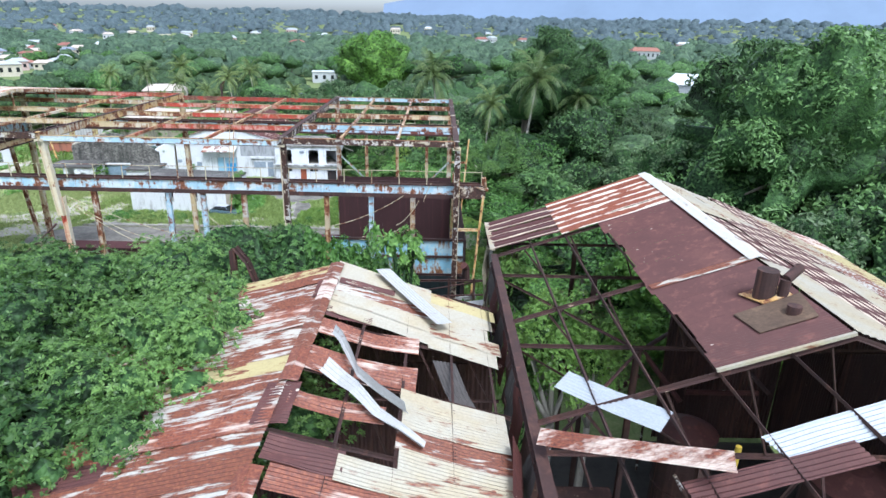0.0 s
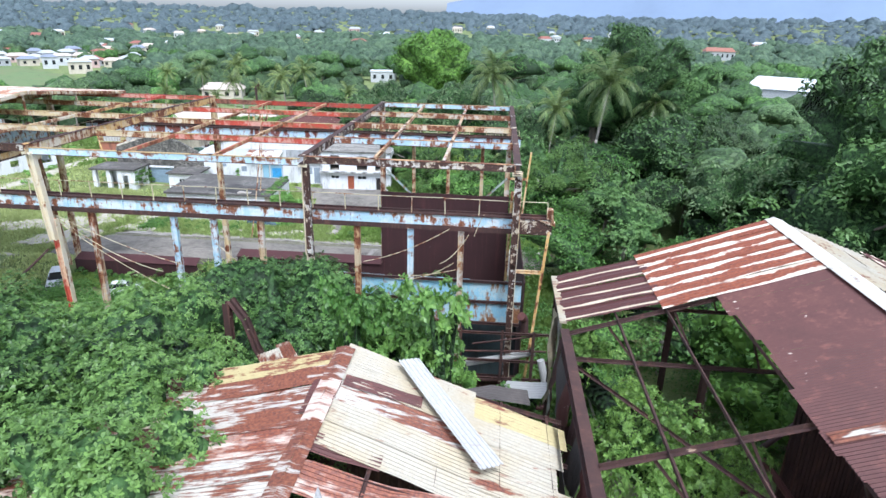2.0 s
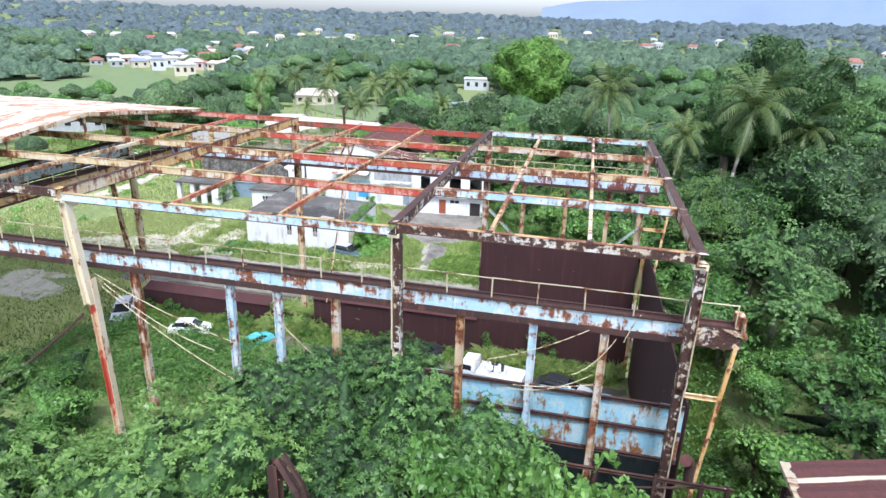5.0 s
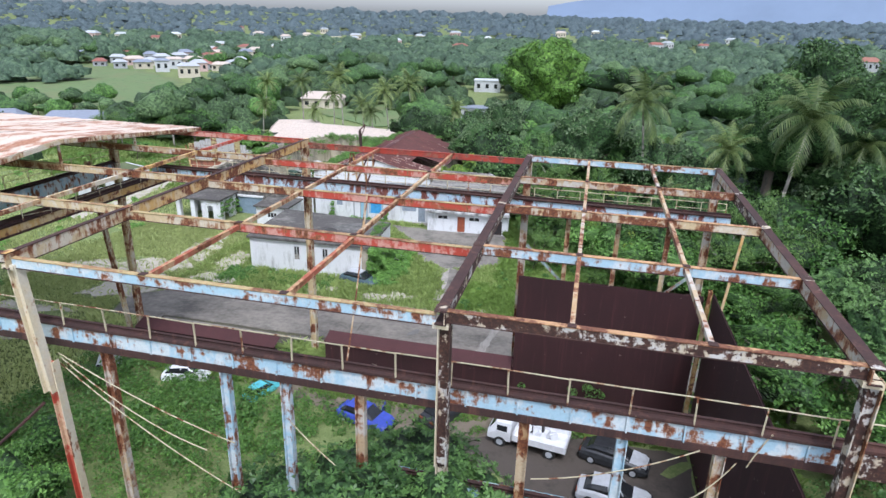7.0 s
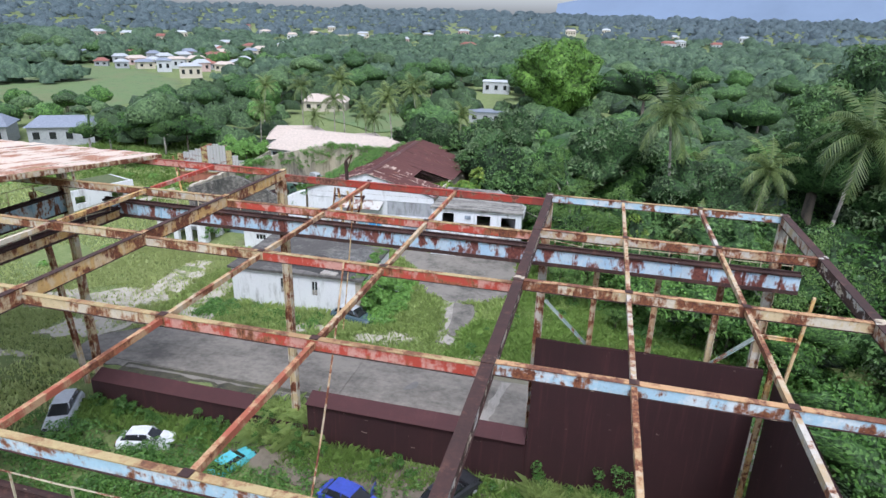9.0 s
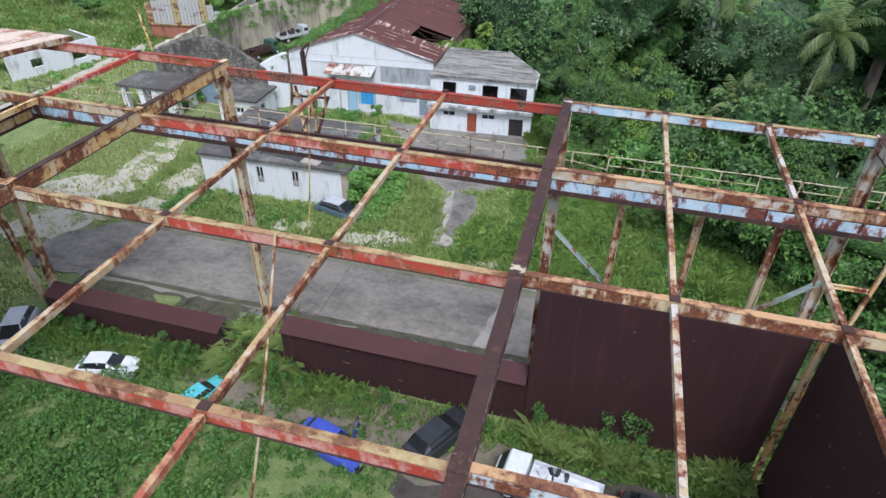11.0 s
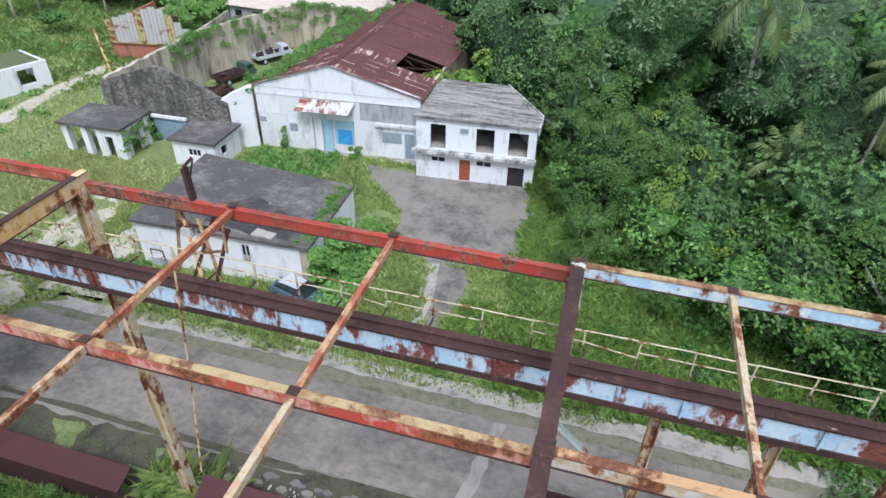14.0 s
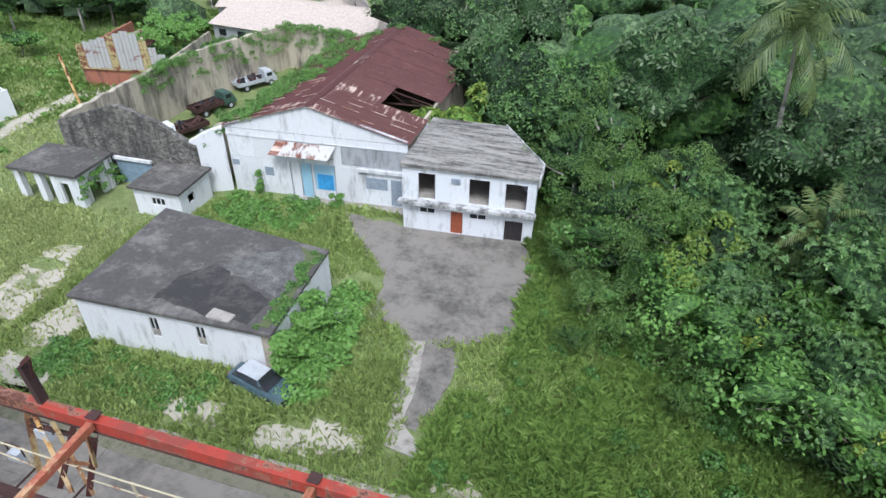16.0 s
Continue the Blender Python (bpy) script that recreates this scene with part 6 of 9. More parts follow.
for i in range(24):
    v = -0.25 + i
    for side, eu in ((-1, LU - 0.25), (1, RU + 0.25)):
        zt = GZ + 0.05
        ze = EZ - 0.06
        mid = 0.52
        for k, (a, b) in enumerate(((0.0, mid), (mid - 0.03, 1.0))):
            if side == 1 and k == 1 and 5 <= i <= 8:
                continue
            if side == 1 and k == 1 and i in (22, 23):
                continue
            p = Vector(G.at(eu * a, v, zt + (ze - zt) * a + 0.015 * (i % 2) - 0.02 * k))
            q = Vector(G.at(eu * b, v, zt + (ze - zt) * b + 0.015 * (i % 2) - 0.02 * k))
            part("roof_sheet", Shape().tin(p, q - p, G.n * 1.04, 0.26, 0.03, 2, 0, 0.05, i), RUST_TIN if i > 7 or (side == -1 and k) else TIN_RUSTSTREAK, barn)
    if i < 9:
        for eu in (LU - 0.25, RU + 0.25):
            if eu > 0 and i > 4:
                continue
            for k in range(4):
                if rb.random() < 0.35:
                    continue
                a_, b_ = 0.02 + 0.24 * k, 0.02 + 0.24 * k + 0.1 + 0.14 * rb.random()
                part("seam", Shape().bar(G.at(eu * a_, v + 0.02, GZ + 0.1 + (EZ - 0.06 - GZ - 0.05) * a_), G.at(eu * b_, v + 0.02, GZ + 0.1 + (EZ - 0.06 - GZ - 0.05) * b_), 0.04, 0.03), TIN_PINK, barn)
    if i % 4 == 0:
        part("rafter", Shape().angle(G.at(0, v + 0.3, GZ - 0.15), G.at(RU, v + 0.3, EZ - 0.2), 0.1), RUST_DARK, barn)
        part("tie", Shape().angle(G.at(LU, v + 0.3, EZ - 0.25), G.at(RU, v + 0.3, EZ - 0.25), 0.1), RUST_DARK, barn)
        for u in (2, 4, 6):
            part("truss_web", Shape().angle(G.at(u, v + 0.3, GZ - 0.2 - u * 0.32), G.at(u + 1.5, v + 0.3, EZ - 0.25), 0.07), RUST_DARK, barn)
for i in range(9):
    s = Shape()
    for sd in (-1, 1):
        s.grid(lambda u, w, sd=sd: G.at(sd * 0.35 * u, -0.25 + i * 2.62 + 2.57 * w, GZ + 0.14 - 0.33 * 0.35 * u), 1, 4)
    part("ridge_cap", s, TIN_RUSTSTREAK, barn)

# low white building with a flat dark roof
U = Plan(-40.55, 79.75, 2.3, -1.3)
UW, UD, UL, UH = 13.2, 8.1, 9.9, 3.65
hut = thing("flat_roofed_building", U.at(6.8, 4.8, 0), "low white building with stained walls and a flat dark roof", "building")
wins = [(4.95, 5.6, 1.55, 3.1), (8.1, 8.75, 1.6, 3.1)]
part("wall", U.pierced(Shape(), "u", 0, 0.22, 0, UW, 0, UH, wins), WHITEWASH, hut)
part("wall", U.pierced(Shape(), "v", UW - 0.22, 0.22, 0.221, UD, 0, UH, [(5.6, 6.3, 1.3, 2.4)]), WHITEWASH, hut)
part("wall", U.box(Shape(), 0, 0.22, 0.221, UL, 0, UH), WHITEWASH, hut)
part("wall", Shape().hexa([U.at(0.221, UL - 0.22, 0), U.at(UW - 0.221, UD - 0.22, 0), U.at(UW - 0.221, UD, 0), U.at(0.221, UL, 0)], [U.at(0.221, UL - 0.22, UH), U.at(UW - 0.221, UD - 0.22, UH), U.at(UW - 0.221, UD, UH), U.at(0.221, UL, UH)]), WHITEWASH, hut)
part("corner_pier", U.box(Shape(), UW - 0.75, UW + 0.004, -0.006, -0.002, 0, UH), RUIN_WALL, hut, "dark mouldy corner plaster")
for u0, u1, z0, z1 in wins:
    w = window(U, hut, u0, u1, 0, z0, z1, GREY_BAND, 1)
    for k in range(4):
        part("louvre", U.box(Shape(), u0 + 0.08, u1 - 0.08, 0.02, 0.06, z0 + 0.1 + k * 0.14, z0 + 0.2 + k * 0.14), CONC_PALE, w)
edge_u = [(-0.25, -0.2), (UW + 0.08, -0.2), (UW + 0.02, UD + 0.2), (-0.45, UL + 0.2)]
part("roof", Shape().hexa([U.at(u, v, UH + 0.004) for u, v in edge_u], [U.at(u, v, UH + 0.2) for u, v in edge_u]), BLACK_ROOF, hut, "flat dark roof with a pale lichen patch")
def roof_patch(name, pts, m, lift, label):
    out = []
    for (ua, va), (ub, vb) in zip(pts, pts[1:] + pts[:1]):
        for k in range(5):
            u, v = ua + (ub - ua) * k / 5, va + (vb - va) * k / 5
            out.append((u + 0.3 * noise.noise(Vector((u * 1.7, v * 1.7, 1))), v + 0.3 * noise.noise(Vector((u * 1.7, v * 1.7, 7)))))
    part(name, Shape().hexa([U.at(u, v, UH + 0.19) for u, v in out], [U.at(u, v, UH + 0.2 + lift) for u, v in out]), m, hut, label)
roof_patch("tar_patch", [(4.9, 1.0), (8.9, 0.15), (11.6, 0.4), (11.9, 2.6), (9.4, 3.6), (6.8, 4.9), (5.2, 3.2)], stained("black_tar", (0.036, 0.034, 0.033), (0.1, 0.093, 0.085), 0.55, 0.6, (1, 1, 1)), 0.004, "black wet-looking tar patch")
roof_patch("crazed_patch", [(7.4, 5.0), (9.6, 3.8), (12.2, 2.8), (12.8, 5.0), (12.9, 7.2), (10.6, 8.0), (8.8, 6.6)], CRAZED, 0.008, "crazed pale grey roof coating")
roof_patch("moss_patch", [(12.1, 0.2), (12.9, 0.2), (12.95, 7.8), (11.2, 8.0), (12.6, 6.4), (12.5, 3.0)], MOSSY, 0.012, "mossy roof edge")
part("kerb", U.box(Shape(), -0.24, UW + 0.08, -0.26, -0.201, UH - 0.02, UH + 0.215), BLACK_ROOF, hut)
part("vent_plate", Shape().hexa([U.at(9.0, 0.1, UH + 0.21), U.at(10.5, 0.0, UH + 0.21), U.at(10.6, 0.7, UH + 0.21), U.at(9.1, 0.9, UH + 0.21)], [U.at(9.0, 0.1, UH + 0.36), U.at(10.5, 0.0, UH + 0.3), U.at(10.6, 0.7, UH + 0.3), U.at(9.1, 0.9, UH + 0.36)]), CONC_PALE, hut)

# roofless stone ruin
ruin = thing("roofless_stone_ruin", (-50, 110, -1.3), "roofless stone and plaster ruin overgrown with creepers", "ruin")
R = Plan(-57.7, 97.3, 1.5, -1.3)
s = Shape()
prof = [(0, 5.4), (3.0, 6.4), (6.3, 7.5), (7.2, 7.4), (9.9, 6.6), (12.4, 5.3), (13.4, 4.6)]
def ridge_line(pl, sh, line_, thick):
    """One wall whose top follows a line of (u, height)."""
    out = [(u, 0) for u, h in line_[:1]] + [(line_[-1][0], 0)] + [(u, h) for u, h in line_[::-1]]
    return sh.hexa([pl.at(u, 0, h) for u, h in out], [pl.at(u, thick, h) for u, h in out])
ragged_top = [(u + 0.01, h + 0.12 * noise.noise(Vector((u * 3, h, 2)))) for (ua, za), (ub, zb) in zip(prof, prof[1:]) for u, h in [(ua + (ub - ua) * k / 5, za + (zb - za) * k / 5) for k in range(5)]] + [prof[-1]]
ridge_line(R, s, ragged_top, 0.5)
part("gable_wall", s, RUBBLE, ruin, "dark mouldy rubble gable")
def long_wall(name, x0, y0, x1, y1, h0, h1, m, thick=0.5, holes=()):
    pl = Plan(x0, y0, math.degrees(math.atan2(y1 - y0, x1 - x0)), -1.3)
    L = math.hypot(x1 - x0, y1 - y0)
    n = max(4, round(L / 0.6))
    tops = [(L * i / n, h0 + (h1 - h0) * i / n + 0.3 * noise.noise(Vector((x0 + i * 0.5, y0, 5)))) for i in range(n + 1)]
    sh = ridge_line(pl, Shape(), tops, thick)
    return part(name, sh, m, ruin)
long_wall("side_wall", -57.4, 97.9, -57.2, 114, 5.6, 5.9, RUIN_WALL)
long_wall("side_wall", -57.2, 114, -52.8, 129.5, 5.9, 5.6, RUIN_WALL)
long_wall("end_wall", -52.8, 129.5, -42, 128.4, 5.6, 5.6, RUIN_WALL)
long_wall("cross_wall", -44.9, 97.8, -42.3, 99.2, 5.0, 6.2, WHITEWASH)
long_wall("side_wall", -44.3, 98.6, -43.2, 106, 5.2, 5.0, RUIN_WALL)
# porch ruin and small hut before it
porch = thing("ruined_porch", (-54, 93, -1.3), "ruined white porch with a dark concrete slab roof", "ruin")
Pp = Plan(-58.9, 92.4, 2.0, -1.3)
part("roof", Pp.box(Shape(), -0.2, 6.6, -0.2, 4.5, 2.95, 3.2), BLACK_ROOF, porch)
for u, v in ((0.1, 0), (2.2, 0), (3.8, 0), (5.9, 0), (5.9, 3.3), (0.1, 3.6)):
    part("pillar", Pp.box(Shape(), u, u + 0.6, v, v + 0.5, 0, 2.946), WHITEWASH, porch)
part("wall", Pp.pierced(Shape(), "v", 6.1, 0.25, 0.51, 3.28, 0, 2.946, [(1.2, 2.6, 0, 2.4)]), WHITEWASH, porch)
part("wall", Pp.pierced(Shape(), "u", 0.05, 0.2, 4.41, 5.89, 0, 2.946, [(4.6, 5.4, 0, 2.2)]), WHITEWASH, porch)
part("wall", Pp.box(Shape(), 0.2, 6.3, 4.15, 4.4, 0, 2.946), WHITEWASH, porch)
lean = thing("blue_grey_lean_to", (-50.8, 97.1, -1.3), "blue-grey shuttered lean-to against the stone gable", "lean-to")
part("shutter", Pp.box(Shape(), 6.5, 10.1, 4.7, 4.85, 0, 2.5), simple("blue_grey_shutter", (0.2, 0.27, 0.34), 0.6), lean)
part("lintel", Pp.box(Shape(), 6.4, 10.2, 4.5, 4.9, 2.51, 2.75), WHITEWASH, lean)
K = Plan(-47.6, 93.3, 2.0, -1.3)
kiosk = thing("small_white_hut", K.at(2.2, 2, 0), "small white hut with a dark flat roof", "hut")
part("wall", K.pierced(Shape(), "u", 0, 0.2, 0, 4.3, 0, 2.6, [(1.5, 2.8, 1.2, 1.9)]), WHITEWASH, kiosk)
part("wall", K.pierced(Shape(), "v", 4.1, 0.2, 0.201, 4.2, 0, 2.6, [(1.0, 1.9, 1.1, 1.9)]), WHITEWASH, kiosk)
part("wall", K.box(Shape(), 0, 0.2, 0.201, 4.2, 0, 2.6), WHITEWASH, kiosk)
part("wall", K.box(Shape(), 0.201, 4.099, 4.0, 4.2, 0, 2.6), WHITEWASH, kiosk)
window(K, kiosk, 1.5, 2.8, 0.03, 1.2, 1.9, GREY_BAND, 2)
part("roof", K.box(Shape(), -0.25, 4.55, -0.3, 4.5, 2.604, 2.8), BLACK_ROOF, kiosk)
# brick store with a grey tin front
st = thing("brick_store", (-66, 117, -1.2), "red brick store with a grey corrugated front and fallen roof", "building")
Q = Plan(-73.0, 116.0, 10.0, -1.3)
part("wall", Q.box(Shape(), 0, 11, 0, 0.3, 0, 2.4), BRICK, st)
part("wall", Q.box(Shape(), 0, 0.3, 0.301, 12, 0, 4.4), BRICK, st)
part("wall", Q.box(Shape(), 10.7, 11, 0.301, 12, 0, 3.6), RUIN_WALL, st)
for i in range(11):
    k = i + 0.5
    top = 5.0 + (2.0 * k / 7.0 if k < 7.0 else 2.0 - 3.0 * (k - 7.0) / 4.0)
    part("front_sheet", Shape().tin(Q.at(i, -0.1, top), (0, 0, -(top - 2.3)), Q.d * 0.98, 0.5, 0.07, 1), TIN_GREY if i % 4 else TIN_YELLOW, st)
part("bottom_rail", Shape().bar(Q.at(0, -0.2, 2.3), Q.at(11, -0.2, 2.3), 0.1, 0.16), TIN_YELLOW, st)
for k in range(3):
    part("roof_sheet", Shape().tin(Q.at(3 + k * 1.4, 2.2, 5.0 - 0.3 * k), Q.n * 3.4, Q.d * 1.2 + Vector((0, 0, -0.3)), 0.25, 0.03, 2), (TIN_RED, TIN_PINK, RUST_TIN)[k], st)
part("rafter", Shape().bar(Q.at(3.2, 2, 5.0), Q.at(6.8, 3.4, 6.0), 0.2), TIN_CREAM, st)
# broken white walls by the track
bw = thing("broken_white_walls", (-76, 100, -1.2), "broken white walls of a small ruined building", "ruin")
Wp = Plan(-77.1, 95.6, 70.0, -1.3)
part("wall", Wp.pierced(Shape(), "u", 0, 0.3, 0, 11, 0, 3.1, [(2.6, 4.0, 1.2, 2.2), (7.6, 9.4, 0.9, 2.6)]), WHITEWASH, bw)
part("wall", Wp.pierced(Shape(), "v", 10.7, 0.3, 0.301, 6, 0, 3.0, [(1.8, 3.4, 0.8, 2.3)]), WHITEWASH, bw)
part("roof", Wp.box(Shape(), -0.2, 10.6, 0.35, 6, 2.95, 3.05), MOSSY, bw, "mossy flat roof")
pole = solid("leaning_pole", Shape().tube((-67.6, 109.2, -1.3), (-69.2, 110.0, 4.8), 0.16, 0.13, 8), PAINT_ORANGE, "leaning ochre painted pole in the grass", "pole")

# ---- abandoned vehicles ----
def loft(sections):
    """A closed hull through rings of equal count."""
    s, n = Shape(), len(sections[0])
    pts = [p for ring in sections for p in ring]
    fs = [tuple(range(n))[::-1], tuple(range(len(pts) - n, len(pts)))]
    for k in range(len(sections) - 1):
        fs += [(k * n + i, k * n + (i + 1) % n, (k + 1) * n + (i + 1) % n, (k + 1) * n + i) for i in range(n)]
    return s.add(pts, fs)


def ring_at(x, half, z0, z1, lean=0.06, r=0.12):
    return [(x, -half, z0), (x, half, z0), (x, half + lean * 0.3, z0 + (z1 - z0) * 0.5), (x, half - lean, z1 - r), (x, half - lean - r, z1), (x, -half + lean + r, z1), (x, -half + lean, z1 - r), (x, -half - lean * 0.3, z0 + (z1 - z0) * 0.5)]


def car(label, paint, bonnet=None, wheels=True, estate=False, top=None):
    c = thing("abandoned_car", (0, 0, 0), label, "car", "abandoned vehicles")
    hull = [ring_at(-2.15, 0.72, 0.3, 0.72), ring_at(-2.05, 0.8, 0.22, 0.88), ring_at(-1.2, 0.84, 0.2, 0.96), ring_at(-0.2, 0.85, 0.2, 0.95), ring_at(0.85, 0.84, 0.2, 0.92), ring_at(1.75, 0.8, 0.22, 0.8), ring_at(2.1, 0.7, 0.3, 0.62)]
    part("body", loft(hull), paint, c, smooth=False)
    back = -2.0 if estate else -1.75
    gh = [ring_at(back, 0.66, 0.9, 0.97, 0.02, 0.03), ring_at(back + 0.45, 0.66, 0.9, 1.36, 0.12), ring_at(-0.4, 0.68, 0.9, 1.43, 0.14), ring_at(0.25, 0.68, 0.9, 1.4, 0.14), ring_at(1.0, 0.64, 0.88, 0.95, 0.02, 0.03)]
    part("glasshouse", loft(gh), GLASS, c, "dark car windows")
    rf = [ring_at(back + 0.42, 0.56, 1.345, 1.385, 0.02, 0.02), ring_at(-0.4, 0.56, 1.42, 1.46, 0.02, 0.02), ring_at(0.28, 0.55, 1.39, 1.43, 0.02, 0.02)]
    part("roof", loft(rf), top or paint, c)
    for y in (-0.66, 0.66):
        for x, lean in ((-0.35, 0.0), (0.62, -0.32)):
            part("pillar", Shape().bar((x, y, 0.92), (x + lean, y * 0.84, 1.4), 0.07, 0.05), paint, c)
    if bonnet:
        part("bonnet", loft([ring_at(1.0, 0.7, 0.93, 0.965, 0.02, 0.02), ring_at(1.75, 0.68, 0.83, 0.865, 0.02, 0.02), ring_at(2.02, 0.6, 0.7, 0.73, 0.02, 0.02)]), bonnet, c)
    for x in (-1.35, 1.3):
        for y in (-0.78, 0.78):
            if wheels:
                w = part("wheel", Shape().tube((x, y - 0.1, 0.31), (x, y + 0.1, 0.31), 0.31, n=16), RUBBER, c)
                part("rim", Shape().tube((x, y + math.copysign(0.105, y) - 0.005, 0.31), (x, y + math.copysign(0.105, y) + 0.005, 0.31), 0.19, n=12), CAR_SILVER, w)
    part("front_bumper", Shape().box(2.06, 2.2, -0.72, 0.72, 0.3, 0.5), RUBBER, c)
    part("rear_bumper", Shape().box(-2.24, -2.1, -0.72, 0.72, 0.3, 0.5), RUBBER, c)
    for y in (-0.5, 0.5):
        part("headlight", Shape().box(1.98, 2.12, y - 0.16, y + 0.16, 0.54, 0.66), GLASS, c)
        part("tail_light", Shape().box(-2.17, -2.1, y - 0.16, y + 0.16, 0.6, 0.76), DOOR_RED, c)
    return c


def truck(label, cab_m, bed_m, load_m):
    c = thing("abandoned_truck", (0, 0, 0), label, "truck", "abandoned vehicles")
    part("chassis", Shape().box(-2.6, 2.4, -0.4, 0.4, 0.45, 0.65), RUBBER, c)
    part("cab", loft([ring_at(0.9, 0.86, 0.5, 1.95, 0.1), ring_at(1.9, 0.86, 0.5, 1.9, 0.12), ring_at(2.35, 0.84, 0.5, 1.2, 0.06), ring_at(2.5, 0.8, 0.5, 1.05, 0.06)]), cab_m, c)
    part("windscreen", Shape().hexa([(2.0, -0.66, 1.72), (2.36, -0.68, 1.22), (2.36, 0.68, 1.22), (2.0, 0.66, 1.72)], [(2.03, -0.66, 1.74), (2.39, -0.68, 1.24), (2.39, 0.68, 1.24), (2.03, 0.66, 1.74)]), GLASS, c)
    for y in (-0.875, 0.875):
        part("side_window", Shape().box(1.15, 1.85, y - 0.012, y + 0.012, 1.2, 1.65), GLASS, c)
    part("bed", Shape().box(-2.7, 0.75, -0.95, 0.95, 0.75, 0.87), bed_m, c)
    for a in ((-2.7, 0.75, -0.98, -0.93), (-2.7, 0.75, 0.93, 0.98), (-2.74, -2.7, -0.98, 0.98), (0.75, 0.79, -0.98, 0.98)):
        part("bed_side", Shape().box(*a, 0.75, 1.2), bed_m, c)
    rr = random.Random(len(label))
    for i in range(9):
        x, y = -2.4 + rr.random() * 2.8, -0.6 + rr.random() * 1.2
        m = Matrix.Translation((x, y, 1.02 + 0.25 * rr.random())) @ Euler((rr.random() * 2, rr.random() * 2, rr.random() * 3)).to_matrix().to_4x4()
        s = Shape().box(-0.35, 0.35, -0.25, 0.25, -0.1, 0.1)
        s.v = [tuple(m @ Vector(p)) for p in s.v]
        part("scrap", s, load_m if i % 3 else CAR_BLACK, c)
    for x in (-1.7, 1.6):
        for y in (-0.8, 0.8):
            w = part("wheel", Shape().tube((x, y - 0.13, 0.38), (x, y + 0.13, 0.38), 0.38, n=16), RUBBER, c)
            part("rim", Shape().tube((x, y + math.copysign(0.135, y) - 0.004, 0.38), (x, y + math.copysign(0.135, y) + 0.004, 0.38), 0.22, n=12), CAR_SILVER, w)
    return c


def park(ob, x, y, deg, z=None, pitch=0, roll=0, k=1.0):
    ob.matrix_basis = pose(x, y, (ground_z(x, y) if z is None else z) + 0.02, roll, pitch, deg) @ Matrix.Scale(k, 4)
    return ob


park(car("wrecked dark teal saloon with a white roof in the weeds", CAR_TEAL, None, True, top=CAR_SILVER), -27.9, 79.3, -14, -1.34)
park(car("silver hatchback parked at the end of the low wall", CAR_SILVER, estate=True), -42.1, 60.7, -62)
park(car("white saloon sunk into weeds inside the hall", CAR_WHITE, CAR_WHITE, False), -34.8, 60.1, 14, -2.25, k=0.86)
park(car("turquoise car body half covered in creepers", CAR_CYAN, CAR_CYAN, False), -28.3, 59.8, 70, -2.3, k=0.72)
blue = car("bright blue car with a door standing open among weeds", CAR_BLUE, CAR_BLUE, True)
door_ = part("open_door", Shape().hexa([(0.72, 0.84, 0.3), (0.42, 1.78, 0.3), (0.46, 1.79, 0.3), (0.76, 0.86, 0.3)], [(0.72, 0.84, 0.93), (0.42, 1.78, 0.93), (0.46, 1.79, 0.93), (0.76, 0.86, 0.93)]), CAR_BLUE, blue)
part("window_frame", Shape().bar((0.74, 0.85, 0.93), (0.56, 1.2, 1.36), 0.04, 0.04).bar((0.56, 1.2, 1.36), (0.46, 1.72, 1.36), 0.04, 0.04).bar((0.46, 1.72, 1.36), (0.44, 1.77, 0.93), 0.04, 0.04), CAR_BLACK, door_)
park(blue, -19.6, 58.6, -15, -2.3)
park(car("burnt black car wreck beside the weeds", CAR_BLACK, CAR_BLACK), -14.2, 60.6, 60)
park(truck("white flatbed truck loaded with scrap", CAR_WHITE, CAR_WHITE, CAR_WHITE), -8.4, 58.9, 172)
park(car("black saloon with a pale nose on the hall floor", CAR_BLACK, CAR_SILVER), -2.7, 58.6, -14)
park(car("silver saloon on the hall floor", CAR_SILVER, CAR_SILVER), -2.8, 55.0, -8)
park(car("white car wreck hidden in weeds beside the building", CAR_WHITE, CAR_WHITE, False), -25.9, 86.6, 80, -1.75, k=0.78)
park(truck("rusted brown flatbed truck inside the ruin", CAR_WHITE, RUST_DARK, RUST_DARK), -53.2, 107.0, 245)
park(truck("dark green flatbed truck inside the ruin", simple("dark_green_truck_paint", (0.05, 0.1, 0.08), 0.5), RUST_DARK, RUST_DARK), -54.0, 114.0, 70)
park(truck("white-cabbed truck with a scrap load inside the ruin", CAR_SILVER, CAR_SILVER, RUST_DARK), -53.4, 122.0, 60)

# ---- trees and plants ----
rng = np.random.default_rng(7)


